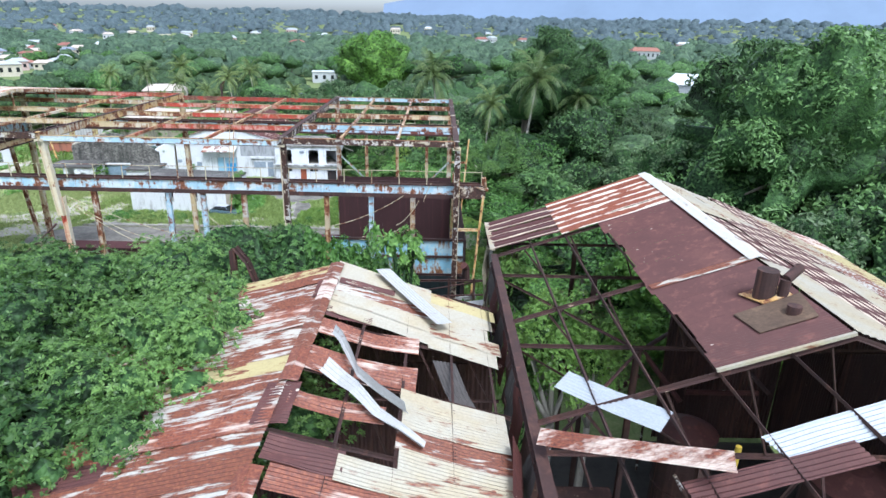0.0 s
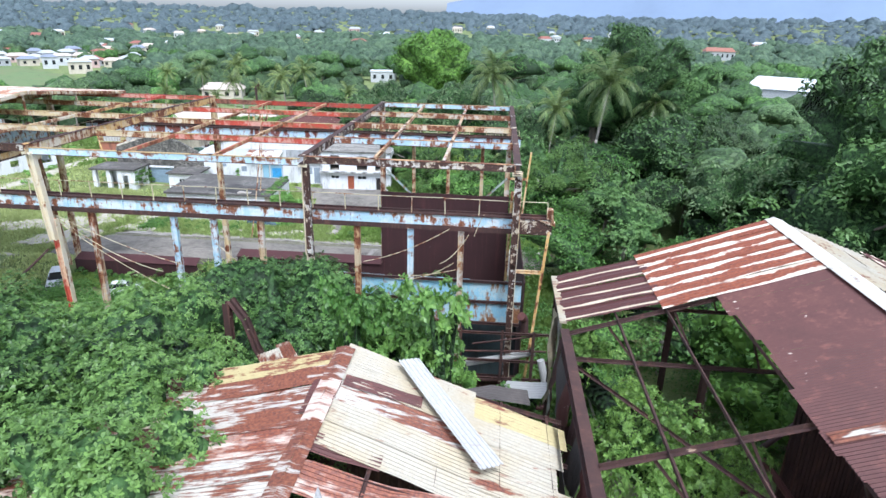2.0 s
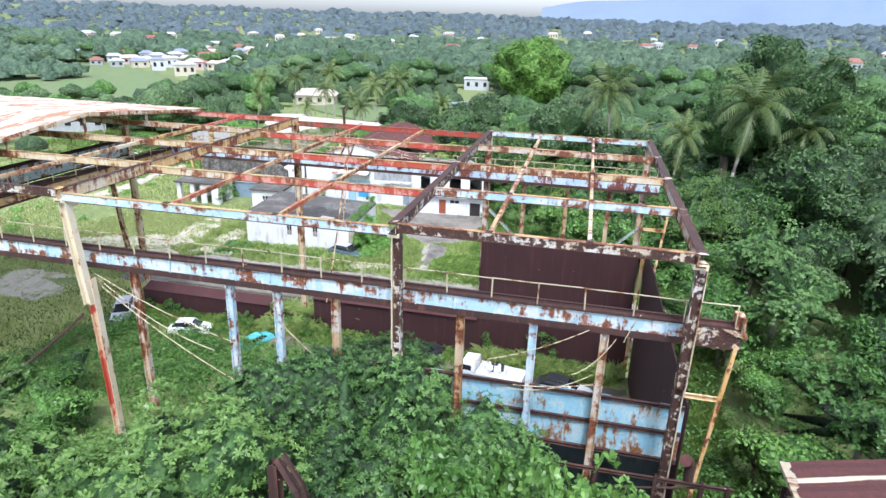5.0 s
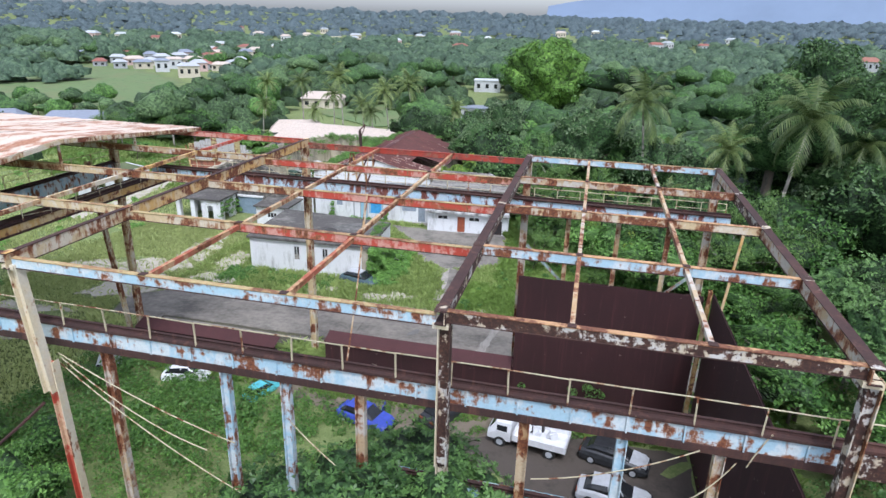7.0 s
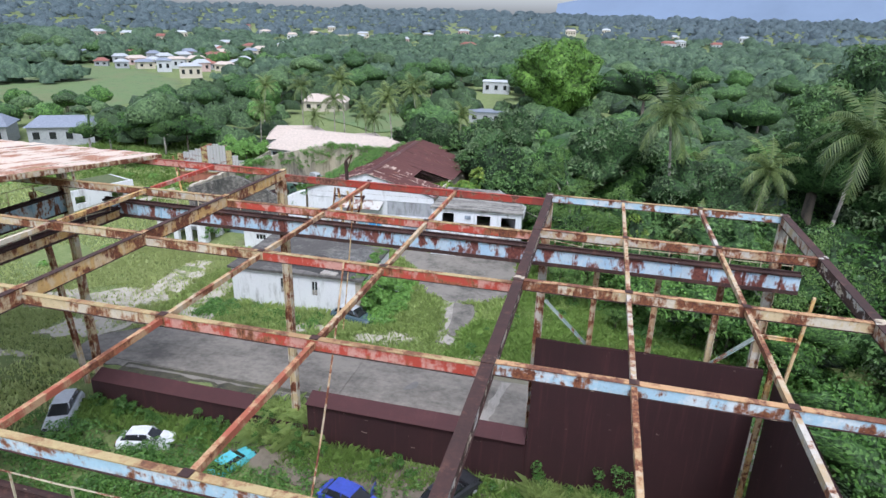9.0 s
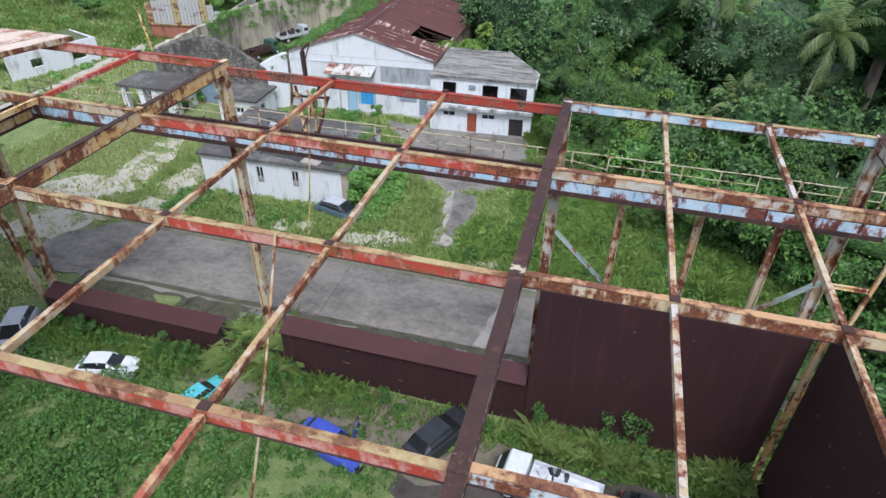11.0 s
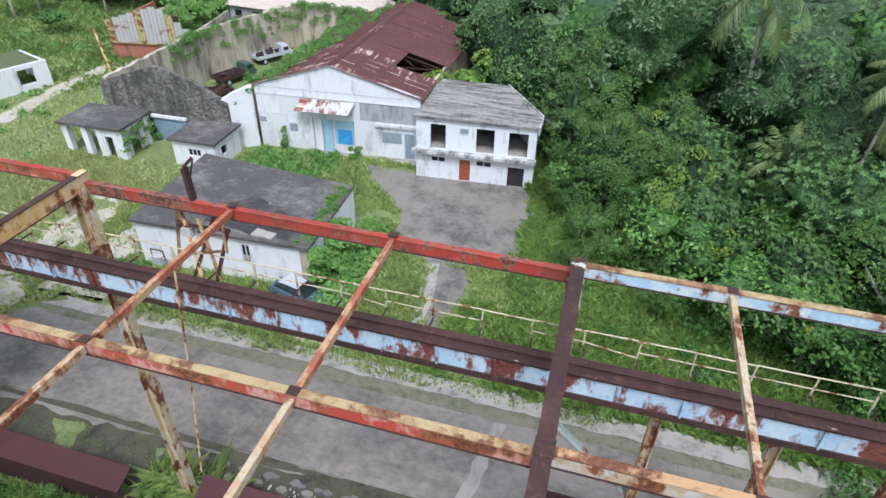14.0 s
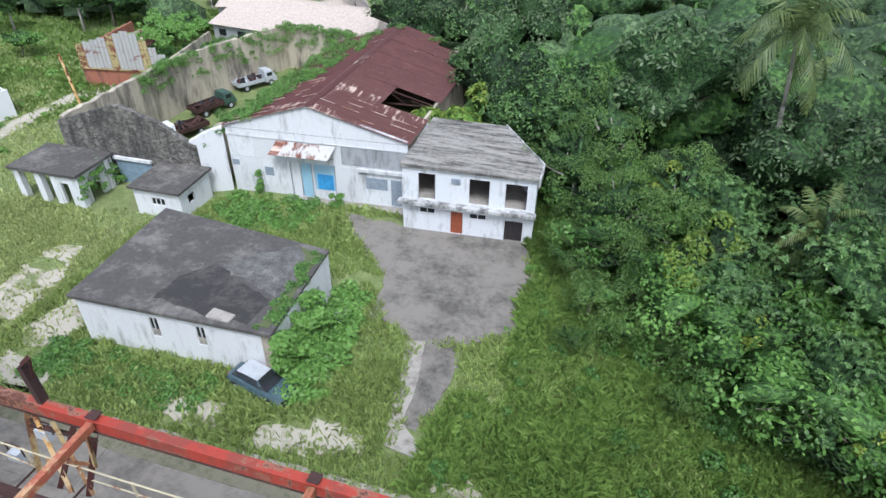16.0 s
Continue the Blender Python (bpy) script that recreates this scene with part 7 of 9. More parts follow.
def leaf_cloud(centres, radii, count, size, aspect=0.5, up=0.5, gen=rng, fold=0.0):
    """Leaves as small kites scattered near the skins of clumps."""
    w = radii ** 2
    pick = gen.choice(len(centres), count, p=w / w.sum())
    d = gen.normal(size=(count, 3))
    d /= np.linalg.norm(d, axis=1)[:, None]
    d[:, 2] = np.where(d[:, 2] < -0.35, -d[:, 2], d[:, 2])
    rad = radii[pick] * (1 - 0.35 * gen.random(count) ** 2)
    c = centres[pick] + d * rad[:, None] * np.array([1, 1, 0.8])
    nrm = d + gen.normal(size=(count, 3)) * 0.55 + np.array([0, 0, up])
    nrm /= np.linalg.norm(nrm, axis=1)[:, None]
    a = np.cross(nrm, gen.normal(size=(count, 3)))
    a /= np.linalg.norm(a, axis=1)[:, None]
    b = np.cross(nrm, a)
    s = (size * (0.65 + 0.7 * gen.random(count)))[:, None]
    v = np.stack([c - a * s * 0.5, c + b * s * aspect * 0.5 - a * s * 0.05 - nrm * s * 0.06, c + a * s * 0.5 - nrm * s * 0.12, c - b * s * aspect * 0.5 - a * s * 0.05 - nrm * s * 0.06], 1).reshape(-1, 3)
    return v


def quads(v):
    return np.arange(len(v)).reshape(-1, 4)


def clumps(gen, n, rx, ry, rz, cz, small, lobes=5, dome=False):
    """Clump centres on the skins of a few lobes, so that the outline is uneven."""
    lc = np.stack([gen.normal(size=lobes) * rx * 0.42, gen.normal(size=lobes) * ry * 0.42, cz + gen.normal(size=lobes) * rz * 0.3], 1)
    lr = 0.45 + 0.3 * gen.random(lobes)
    k = gen.integers(0, lobes, n)
    d = gen.normal(size=(n, 3))
    d /= np.linalg.norm(d, axis=1)[:, None]
    d[:, 2] = np.where(d[:, 2] < -0.2, -d[:, 2] * 0.6, d[:, 2])
    c = lc[k] + d * lr[k][:, None] * np.array([rx, ry, rz])
    if dome:
        d = gen.normal(size=(n, 3))
        d /= np.linalg.norm(d, axis=1)[:, None]
        c = np.array([0, 0, cz]) + d * np.array([rx, ry, rz]) * (0.74 + 0.2 * gen.random(n))[:, None]
    return c, small * (0.6 + 0.8 * gen.random(n)), lc


def limbs(s, gen, lc, height, r0, n_fork=4):
    top = Vector((gen.normal() * 0.2, gen.normal() * 0.2, height * 0.45))
    s.tube((0, 0, -0.3), top, r0, r0 * 0.65, 8)
    for c in lc[:n_fork + 3]:
        mid = top.lerp(Vector(c), 0.5) + Vector((gen.normal() * 0.3, gen.normal() * 0.3, 0.2))
        s.tube(top, mid, r0 * 0.5, r0 * 0.32, 6)
        s.tube(mid, Vector(c), r0 * 0.32, r0 * 0.1, 5)
    return s


def rosettes(centres, radii, count, size, aspect=0.45, gen=rng, per=7):
    """Whorls of leaves at the twig tips, as on an almond tree."""
    n = count // per
    w = radii ** 2
    pick = gen.choice(len(centres), n, p=w / w.sum())
    d = gen.normal(size=(n, 3))
    d /= np.linalg.norm(d, axis=1)[:, None]
    d[:, 2] = np.where(d[:, 2] < -0.3, -d[:, 2], d[:, 2])
    tip = centres[pick] + d * (radii[pick] * (1.05 - 0.4 * gen.random(n) ** 2))[:, None] * np.array([1, 1, 0.85])
    ax = d + np.array([0, 0, 0.6]) + gen.normal(size=(n, 3)) * 0.25
    ax /= np.linalg.norm(ax, axis=1)[:, None]
    e1 = np.cross(ax, gen.normal(size=(n, 3)))
    e1 /= np.linalg.norm(e1, axis=1)[:, None]
    e2 = np.cross(ax, e1)
    k = np.repeat(np.arange(n), per)
    m = len(k)
    phi = np.tile(np.arange(per) * math.tau / per, n) + gen.normal(size=m) * 0.25
    out = e1[k] * np.cos(phi)[:, None] + e2[k] * np.sin(phi)[:, None]
    lift = (0.05 + 0.75 * gen.random(m))[:, None]
    a = out + ax[k] * lift
    a /= np.linalg.norm(a, axis=1)[:, None]
    side = np.cross(ax[k], out)
    nr = np.cross(a, side)
    s = (size * (0.7 + 0.6 * gen.random(m)))[:, None]
    o = tip[k]
    v = np.stack([o, o + a * s * 0.6 + side * s * aspect * 0.5 - nr * s * 0.05, o + a * s - np.array([0, 0, 0.12]) * s, o + a * s * 0.6 - side * s * aspect * 0.5 - nr * s * 0.05], 1)
    return v.reshape(-1, 3)


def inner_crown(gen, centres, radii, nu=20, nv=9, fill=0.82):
    """The inside of a crown, where INNER paints shade: the hull of its clumps, as seen from its middle."""
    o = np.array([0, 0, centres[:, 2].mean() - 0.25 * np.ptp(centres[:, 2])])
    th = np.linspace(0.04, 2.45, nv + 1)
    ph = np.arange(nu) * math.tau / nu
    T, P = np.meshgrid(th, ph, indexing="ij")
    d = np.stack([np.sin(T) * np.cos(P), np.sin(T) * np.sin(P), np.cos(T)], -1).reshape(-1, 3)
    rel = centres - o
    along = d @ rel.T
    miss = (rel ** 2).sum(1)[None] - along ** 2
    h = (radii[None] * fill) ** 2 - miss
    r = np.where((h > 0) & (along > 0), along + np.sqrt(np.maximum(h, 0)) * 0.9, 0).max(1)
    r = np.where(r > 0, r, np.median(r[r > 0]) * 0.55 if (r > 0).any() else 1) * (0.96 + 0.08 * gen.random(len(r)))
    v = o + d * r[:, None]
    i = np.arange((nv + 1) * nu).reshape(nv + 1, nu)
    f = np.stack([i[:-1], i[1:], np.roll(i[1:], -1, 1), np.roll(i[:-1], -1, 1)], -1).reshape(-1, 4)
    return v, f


def crown_mesh(gen, c, r, leaves, size, material, aspect, inner, nu, nv, whorl, fill):
    iv, jf = inner_crown(gen, c, r, nu, nv, fill)
    v = (rosettes(c, r, leaves * 3, size, aspect, gen) if whorl else leaf_cloud(c, r, leaves * 3, size, aspect, gen=gen, up=0.35)).reshape(-1, 4, 3)
    o = np.array([0, 0, c[:, 2].mean() - 0.25 * np.ptp(c[:, 2])])
    q = v.mean(1) - o
    rq = np.linalg.norm(q, axis=1)
    ti = np.clip(np.round((np.arccos(q[:, 2] / rq) - 0.04) / 2.41 * nv), 0, nv).astype(int)
    pi_ = np.round(np.arctan2(q[:, 1], q[:, 0]) / math.tau * nu).astype(int) % nu
    hull = np.linalg.norm(iv - o, axis=1).reshape(nv + 1, nu)[ti, pi_]
    v = v[(rq > hull * 0.9) & (ti < nv)][:leaves].reshape(-1, 3)
    f = quads(v)
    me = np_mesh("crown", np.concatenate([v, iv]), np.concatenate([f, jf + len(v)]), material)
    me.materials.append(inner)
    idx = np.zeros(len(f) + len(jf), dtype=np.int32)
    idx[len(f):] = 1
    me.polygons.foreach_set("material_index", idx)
    return me


def tree_kind(name, seed, height, spread_, leaves, size, material, label, n_clump=60, aspect=0.5, bark=BARK, small=None, category="tree", group="trees", rise=0.3, inner=None, nu=22, nv=10, whorl=False, fill=0.74, lobes=5, dome=False):
    gen = np.random.default_rng(seed)
    rz = height * rise
    c, r, lc = clumps(gen, n_clump, spread_, spread_, rz, height - rz * 1.25, small or spread_ * 0.26, lobes, dome)
    t = thing(name, (0, 0, 0), label, category, group)
    part("trunk", limbs(Shape(), gen, lc, height, height * 0.028), bark, t, smooth=True)
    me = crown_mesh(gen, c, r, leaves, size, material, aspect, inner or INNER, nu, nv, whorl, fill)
    part("crown", me, material, t)
    return t


def stand(kind, x, y, scale=1.0, turn=None, z=None, sz=None, first=set()):
    z = ground_z(x, y) if z is None else z
    turn = random.uniform(0, 360) if turn is None else turn
    m = pose(x, y, z - 0.05, 0, 0, turn) @ Matrix.Diagonal((scale, scale, sz or scale, 1))
    if kind.name not in first:
        first.add(kind.name)
        kind.matrix_basis = m
        kind.scale = (scale, scale, sz or scale)
        return kind
    ob = copy_thing(kind, Matrix())
    ob.matrix_basis = m
    return ob


def palm_kind(name, seed, height, fronds, length, leaflets, label):
    gen = np.random.default_rng(seed)
    t = thing(name, (0, 0, 0), label, "palm", "palms")
    s, p = Shape(), Vector((0, 0, -0.2))
    bend = gen.normal(size=2) * 0.8
    for i in range(7):
        k = (i + 1) / 7
        q = Vector((bend[0] * k * k, bend[1] * k * k, height * k))
        s.tube(p, q, 0.2 - 0.012 * i, 0.19 - 0.012 * i, 8)
        p = q
    part("trunk", s, BARK_PALE, t, smooth=True)
    vs = []
    for f in range(fronds):
        az = f * 2.399 + gen.normal() * 0.1
        el = radians(75 - 105 * (f / fronds) + gen.normal() * 6)
        L = length * (0.85 + 0.3 * gen.random())
        h = np.array([math.cos(az), math.sin(az), 0])
        side = np.array([-math.sin(az), math.cos(az), 0])
        pts, pos, e = [], np.array(p), el
        for i in range(leaflets + 1):
            pts.append(pos.copy())
            pos = pos + (h * math.cos(e) + np.array([0, 0, 1]) * math.sin(e)) * L / leaflets
            e -= 1.35 / leaflets * (0.6 + i / leaflets)
        for i in range(1, leaflets):
            d = pts[i + 1] - pts[i]
            d /= np.linalg.norm(d)
            ll = L * 0.26 * math.sin(math.pi * (0.12 + 0.82 * i / leaflets))
            for sg in (-1, 1):
                out = side * sg * 0.8 + d * 0.55 + np.array([0, 0, -0.35 - 0.25 * gen.random()])
                out /= np.linalg.norm(out)
                wd = d * L / leaflets * 0.42
                vs += [pts[i] - wd, pts[i] + wd, pts[i] + out * ll + wd * 0.15, pts[i] + out * ll - wd * 0.15]
        for i in range(leaflets):
            wv = side * 0.03
            vs += [pts[i] - wv, pts[i] + wv, pts[i + 1] + wv, pts[i + 1] - wv]
    v = np.array(vs)
    part("fronds", np_mesh("fronds", v, quads(v), LEAF_P), LEAF_P, t)
    return t


def inside(x, y, poly):
    hit = np.zeros(len(x), bool)
    for (xa, ya), (xb, yb) in zip(poly, poly[1:] + poly[:1]):
        cut = ((ya > y) != (yb > y)) & (x < (xb - xa) * (y - ya) / (yb - ya + 1e-9) + xa)
        hit ^= cut
    return hit


BARE = [[(-48, 66.4), (6, 66.4), (6, 73.6), (-10, 73.9), (-27, 74.1), (-44, 73.8), (-48.5, 70)], [(-31, 98.4), (-15.8, 98.8), (-14.6, 94.5), (-14.7, 88.4), (-18, 86.1), (-20.8, 85.9), (-23.9, 87.3), (-24.8, 91.6), (-29.2, 95.6)],
        [(-20.6, 85.8), (-19.4, 78.4), (-19.8, 77.4), (-17.9, 77.4), (-18.4, 79.6), (-17.2, 81.0), (-17.9, 85.6)], [(-41, 79.5), (-27.1, 80.2), (-26.9, 88.2), (-41.3, 89.8)], [(-26, 97.8), (-15, 99), (-18.8, 106.5), (-26, 106)],
        [(-43, 99), (-26, 101), (-27, 124), (-43, 124)], [(-59, 92.2), (-52, 92.4), (-48, 93.2), (-43, 93.2), (-43, 98), (-58, 97.2)], 
        [(-57.5, 97), (-44.5, 98), (-43, 128), (-56, 124)]]
HALF = [[(-73.5, 88), (-70.5, 88), (-69.6, 97), (-70.4, 104), (-70.6, 112), (-72.6, 113), (-72.8, 104), (-72, 97)], [(-50, 79), (-46.8, 79.5), (-46.5, 83), (-48.5, 88), (-51, 87), (-50.5, 82)], [(-62, 72), (-50, 74.5), (-46, 78), (-49, 80), (-60, 76)], [(-46, 74.3), (-40, 75), (-41, 77.5), (-45, 77)], [(-33, 75.6), (-29, 75.8), (-29.5, 77.6), (-33, 77.4)], [(-27, 75.4), (-23.4, 75.6), (-24, 77.4), (-26.5, 77)], [(-60, 60), (-52, 61), (-50, 66), (-58, 66)], [(-24.5, 76.0), (-20.6, 76.4), (-20.8, 77.8), (-23.8, 78.0)], [(-16.6, 75.6), (-13.6, 75.8), (-14.6, 77.2), (-16.8, 77.0)], [(-45.6, 85), (-43, 86), (-42.6, 91), (-45, 92)], [(-53, 68.5), (-47.6, 69.5), (-45.5, 73.8), (-48, 75.5), (-52, 73)], [(-45.5, 78.5), (-42.2, 78), (-42, 83), (-44.5, 84)]]


def grass(name, label, area, count, height, width, material, seed, lean=0.35, bare=BARE, thin=0.0):
    gen = np.random.default_rng(seed)
    xs, ys = zip(*area)
    x, y = gen.uniform(min(xs), max(xs), count * 2), gen.uniform(min(ys), max(ys), count * 2)
    keep = inside(x, y, area)
    wob = np.array([noise.noise(Vector((p * 0.45, q * 0.45, 3.3))) + 0.5 * noise.noise(Vector((p * 1.7, q * 1.7, 5.1))) for p, q in zip(x, y)])
    xj, yj = x + 1.3 * wob, y - 1.3 * wob
    for b in bare:
        keep &= ~inside(xj, yj, b)
    for b in HALF:
        keep &= ~inside(xj, yj, b) | (gen.random(len(x)) < 0.12)
    x, y = x[keep][:count], y[keep][:count]
    dens = np.array([noise.noise(Vector((p * 0.16, q * 0.16, seed))) + 0.5 * noise.noise(Vector((p * 0.6, q * 0.6, seed))) for p, q in zip(x, y)])
    k = dens > thin - 0.35
    x, y, dens = x[k], y[k], dens[k]
    n = len(x)
    h = height * (0.45 + 0.5 * gen.random(n) + 0.7 * np.clip(dens, -0.3, 0.7))
    a = gen.uniform(0, math.tau, n)
    z = np.array([ground_z(p, q) for p, q in zip(x, y)]) - 0.03
    b = gen.normal(size=(n, 2)) * lean * h[:, None]
    w = width * (0.6 + 0.8 * gen.random(n))
    c, s = np.cos(a) * w, np.sin(a) * w
    v = np.stack([np.stack([x - c, y - s, z], 1), np.stack([x + c, y + s, z], 1), np.stack([x + b[:, 0] * 0.5 + c * 0.8, y + b[:, 1] * 0.5 + s * 0.8, z + h * 0.65], 1), np.stack([x + b[:, 0], y + b[:, 1], z + h * (1 - 0.25 * np.abs(b).sum(1) / (h + 0.01))], 1)], 1).reshape(-1, 3)
    return tagged(new(name, np_mesh(name, v, quads(v), material)), label, "grass", kind="stuff")


def weeds(name, label, area, clump_n, leaves, rad, size, material, seed, bare=BARE, lift=0.1, zs=None):
    """Low creepers and broad-leaved weeds in clumps on the ground."""
    gen = np.random.default_rng(seed)
    xs, ys = zip(*area)
    x, y = gen.uniform(min(xs), max(xs), clump_n * 2), gen.uniform(min(ys), max(ys), clump_n * 2)
    keep = inside(x, y, area)
    for b in bare:
        keep &= ~inside(x, y, b)
    x, y = x[keep][:clump_n], y[keep][:clump_n]
    r = rad * (0.4 + 0.9 * gen.random(len(x)) ** 1.5)
    z = np.array([ground_z(p, q) for p, q in zip(x, y)]) if zs is None else np.full(len(x), zs)
    v = leaf_cloud(np.stack([x, y, z + lift], 1), r, leaves, size, 0.6, 0.7, gen)
    return tagged(new(name, np_mesh(name, v, quads(v), material)), label, "weeds", kind="stuff")


grass("tall_grass", "tall green grass round the yard buildings", [(-46, 74.2), (-8, 74), (-2, 78), (-10, 92), (-14, 98), (-30, 100), (-46, 97)], 54000, 0.66, 0.055, GRASS, 3, thin=-0.25)
grass("tall_grass", "lush tall grass between road and forest", [(-18, 75), (7, 74.8), (8, 79), (-6, 88), (-12, 98), (-15, 98), (-14.5, 86), (-17, 83)], 44000, 1.0, 0.06, GRASS2, 4, 0.45, thin=-0.3)
weeds("meadow_clumps", "bushy weeds scattered through the tall grass", [(-17, 76), (6, 76), (7, 79), (-6, 88), (-12, 97), (-14, 96), (-14.5, 86)], 70, 5000, 0.6, 0.2, VINE, 31, [], 0.35)
grass("meadow_grass", "rough meadow grass beside the track", [(-110, 50), (-47, 50), (-44, 66), (-44, 98), (-60, 112), (-110, 135)], 60000, 0.45, 0.1, GRASS3, 5, thin=0.0)
grass("meadow_grass", "rough grass beside the flat-roofed building", [(-62, 66), (-47.5, 66), (-44, 74.4), (-42, 90), (-49, 90), (-58, 96), (-62, 90)], 24000, 0.42, 0.07, GRASS3, 45, thin=-0.3)
grass("meadow_grass", "pale grass beyond the end of the hall", [(-66, 34), (-44.5, 34), (-43.5, 66), (-66, 66)], 20000, 0.5, 0.08, GRASS3, 46, thin=-0.3)
grass("hall_grass", "grass along the low wall inside the hall", [(-42, 60.4), (-14, 60.4), (1, 60.8), (1, 62.9), (-42, 62.9)], 9000, 0.8, 0.035, GRASS2, 6, 0.4)
grass("hall_grass", "tall seeding grass at the foot of the maroon wall", [(-9.4, 61.2), (1.2, 61.6), (1.2, 62.9), (-9.4, 62.8)], 4200, 1.5, 0.03, GRASS, 51, 0.4, [])
grass("hall_grass", "tuft of long grass in the gap of the low wall", [(-28.6, 62.5), (-25.0, 62.3), (-24.8, 64.8), (-28.4, 64.8)], 3600, 1.7, 0.024, GRASS, 52, 0.6, [], -1)
weeds("hall_creepers", "dense green creepers over the floor of the hall", [(-44, 30), (-14, 30), (-11, 44), (-15, 56), (-16, 59.5), (-26, 60), (-44, 58.5)], 1500, 60000, 0.72, 0.19, CREEP, 8)
weeds("hall_creepers", "tall leafy weeds in drifts over the hall floor", [(-44, 48), (-33, 50), (-24, 53), (-22, 57), (-31, 60.4), (-44, 60.4)], 130, 16000, 0.95, 0.2, VINE, 61, [], 0.35)
weeds("hall_creepers", "low weeds among the abandoned cars", [(-40, 57), (-16, 56), (-8, 60.3), (-2, 60.6), (-3, 62.6), (-40, 62.6)], 150, 8000, 0.45, 0.15, CREEP, 9)
weeds("yard_weeds", "broad-leaved weeds along the building walls", [(-42, 91.4), (-36, 92.6), (-33, 96.6), (-33, 99.4), (-42, 99)], 130, 7000, 0.7, 0.26, VINE, 10)
weeds("yard_weeds", "creepers climbing beside the flat-roofed building", [(-27.4, 78.6), (-24.2, 79.2), (-24.8, 88.6), (-27.0, 89.4)], 70, 8000, 0.95, 0.28, VINE, 11)
weeds("yard_weeds", "weeds in front of the flat-roofed building", [(-42, 75.6), (-30, 76.4), (-30, 79), (-43, 79)], 110, 6000, 0.55, 0.22, VINE, 12)
weeds("yard_weeds", "weeds in the cracks and along the edge of the yard", [(-15.4, 98.2), (-14.2, 98.4), (-13.4, 92), (-14.2, 87.4), (-16, 86.4), (-15.2, 90), (-15.2, 94)], 34, 2600, 0.34, 0.16, VINE, 21, [])
grass("meadow_grass", "rough grass and weeds beyond the ruins", [(-110, 108), (-70, 104), (-57, 122), (-48, 131), (-26, 128), (-24, 140), (-60, 150), (-110, 150)], 26000, 0.9, 0.12, GRASS2, 22, 0.5, [])
weeds("yard_weeds", "weeds along the foot of the white house", [(-15.3, 97.6), (-12.6, 98), (-13.6, 104), (-17.2, 105.5)], 60, 4200, 0.5, 0.17, VINE, 72, [], 0.2)
grass("tall_grass", "tall grass beside the white house", [(-15.2, 97.4), (-11, 97.5), (-12.5, 105), (-17.4, 106)], 6000, 0.9, 0.05, GRASS2, 73, 0.45, [], -0.5)
weeds("forest_edge", "tangled shrubs and creepers along the forest edge", [(-11, 98), (-7, 88), (2, 82), (9, 76), (14, 76), (8, 86), (0, 96), (-8, 104), (-14, 106)], 300, 34000, 1.5, 0.22, VINE, 13, [], 0.6)
grass("verge_grass", "weeds along the rubble edge of the road", [(-42, 65.2), (-28, 65.4), (-24, 66.1), (-8, 66.6), (-8, 67.5), (-24, 67.2), (-42, 66.8)], 1800, 0.14, 0.03, GRASS2, 41, 0.5, [])
grass("verge_grass", "grass in the joint between road and gutter", [(-43, 73.2), (5, 73.1), (5, 73.75), (-43, 74.0)], 1100, 0.18, 0.03, GRASS, 42, 0.5, [])
weeds("forest_floor", "dense green undergrowth beside the hall", [(3.5, 40), (18, 40), (18, 76), (3.5, 76)], 240, 22000, 1.2, 0.22, LEAF_B, 14, [], 0.4)
weeds("forest_floor", "dense green undergrowth below the trees", [(18, 40), (60, 40), (60, 76), (18, 76)], 300, 9000, 2.2, 0.5, LEAF_B, 24, [], 0.4)
grass("tall_grass", "tall grass along the end wall of the hall", [(2.8, 42), (8, 42), (8.5, 66), (2.8, 66)], 12000, 1.1, 0.05, GRASS2, 51, 0.45, [], -0.3)
weeds("shed_undergrowth", "undergrowth between the sheds and the hall", [(-14, 27.5), (2.6, 27.5), (2.6, 41), (-14, 41)], 180, 12000, 1.2, 0.32, VINE, 15, [], 1.0)
weeds("meadow_weeds", "bushy weeds in the meadow", [(-100, 60), (-62, 60), (-60, 108), (-100, 130)], 120, 7000, 0.8, 0.35, VINE, 16)
# kinds of tree; the leaves of the nearer ones are small, of the far ones larger
near_a = tree_kind("almond_tree", 1, 15.4, 4.2, 31000, 0.135, LEAF_N, "leafy fresh green tree crowding the shed", 48, 0.42, small=1.05, rise=0.16, lobes=9, fill=0.6, whorl=True, nu=36, nv=16)
near_c = tree_kind("almond_tree", 41, 15.4, 4.2, 14000, 0.18, LEAF_N, "leafy fresh green tree behind the shed", 48, 0.42, small=1.05, rise=0.16, lobes=9, fill=0.62, whorl=True, nu=36, nv=16)
near_b = tree_kind("mango_tree", 2, 12, 4.0, 16000, 0.185, LEAF_A2, "dense dark green tree beside the steel hall", 130, 0.42, small=0.8, whorl=True, nu=32, nv=14)
broad = tree_kind("breadfruit_tree", 3, 12, 2.7, 9000, 0.17, LEAF_L, "airy light green tree growing through the open roof", 46, 0.45, small=0.62, rise=0.2, whorl=True, fill=0.3, lobes=7, bark=BARK_PALE)
climber = tree_kind("climber_clad_tree", 17, 14, 1.75, 4600, 0.28, BREAD, "slender tree clad in large-leaved climbers", 60, 0.55, small=0.5, rise=0.4, whorl=True, fill=0.35, lobes=9)
cecropia = tree_kind("cecropia_tree", 61, 9, 2.2, 520, 0.8, BREAD, "tree with very large fingered leaves at the forest edge", 26, 0.34, small=0.7, rise=0.25, whorl=True, fill=0.3, inner=MOUND)
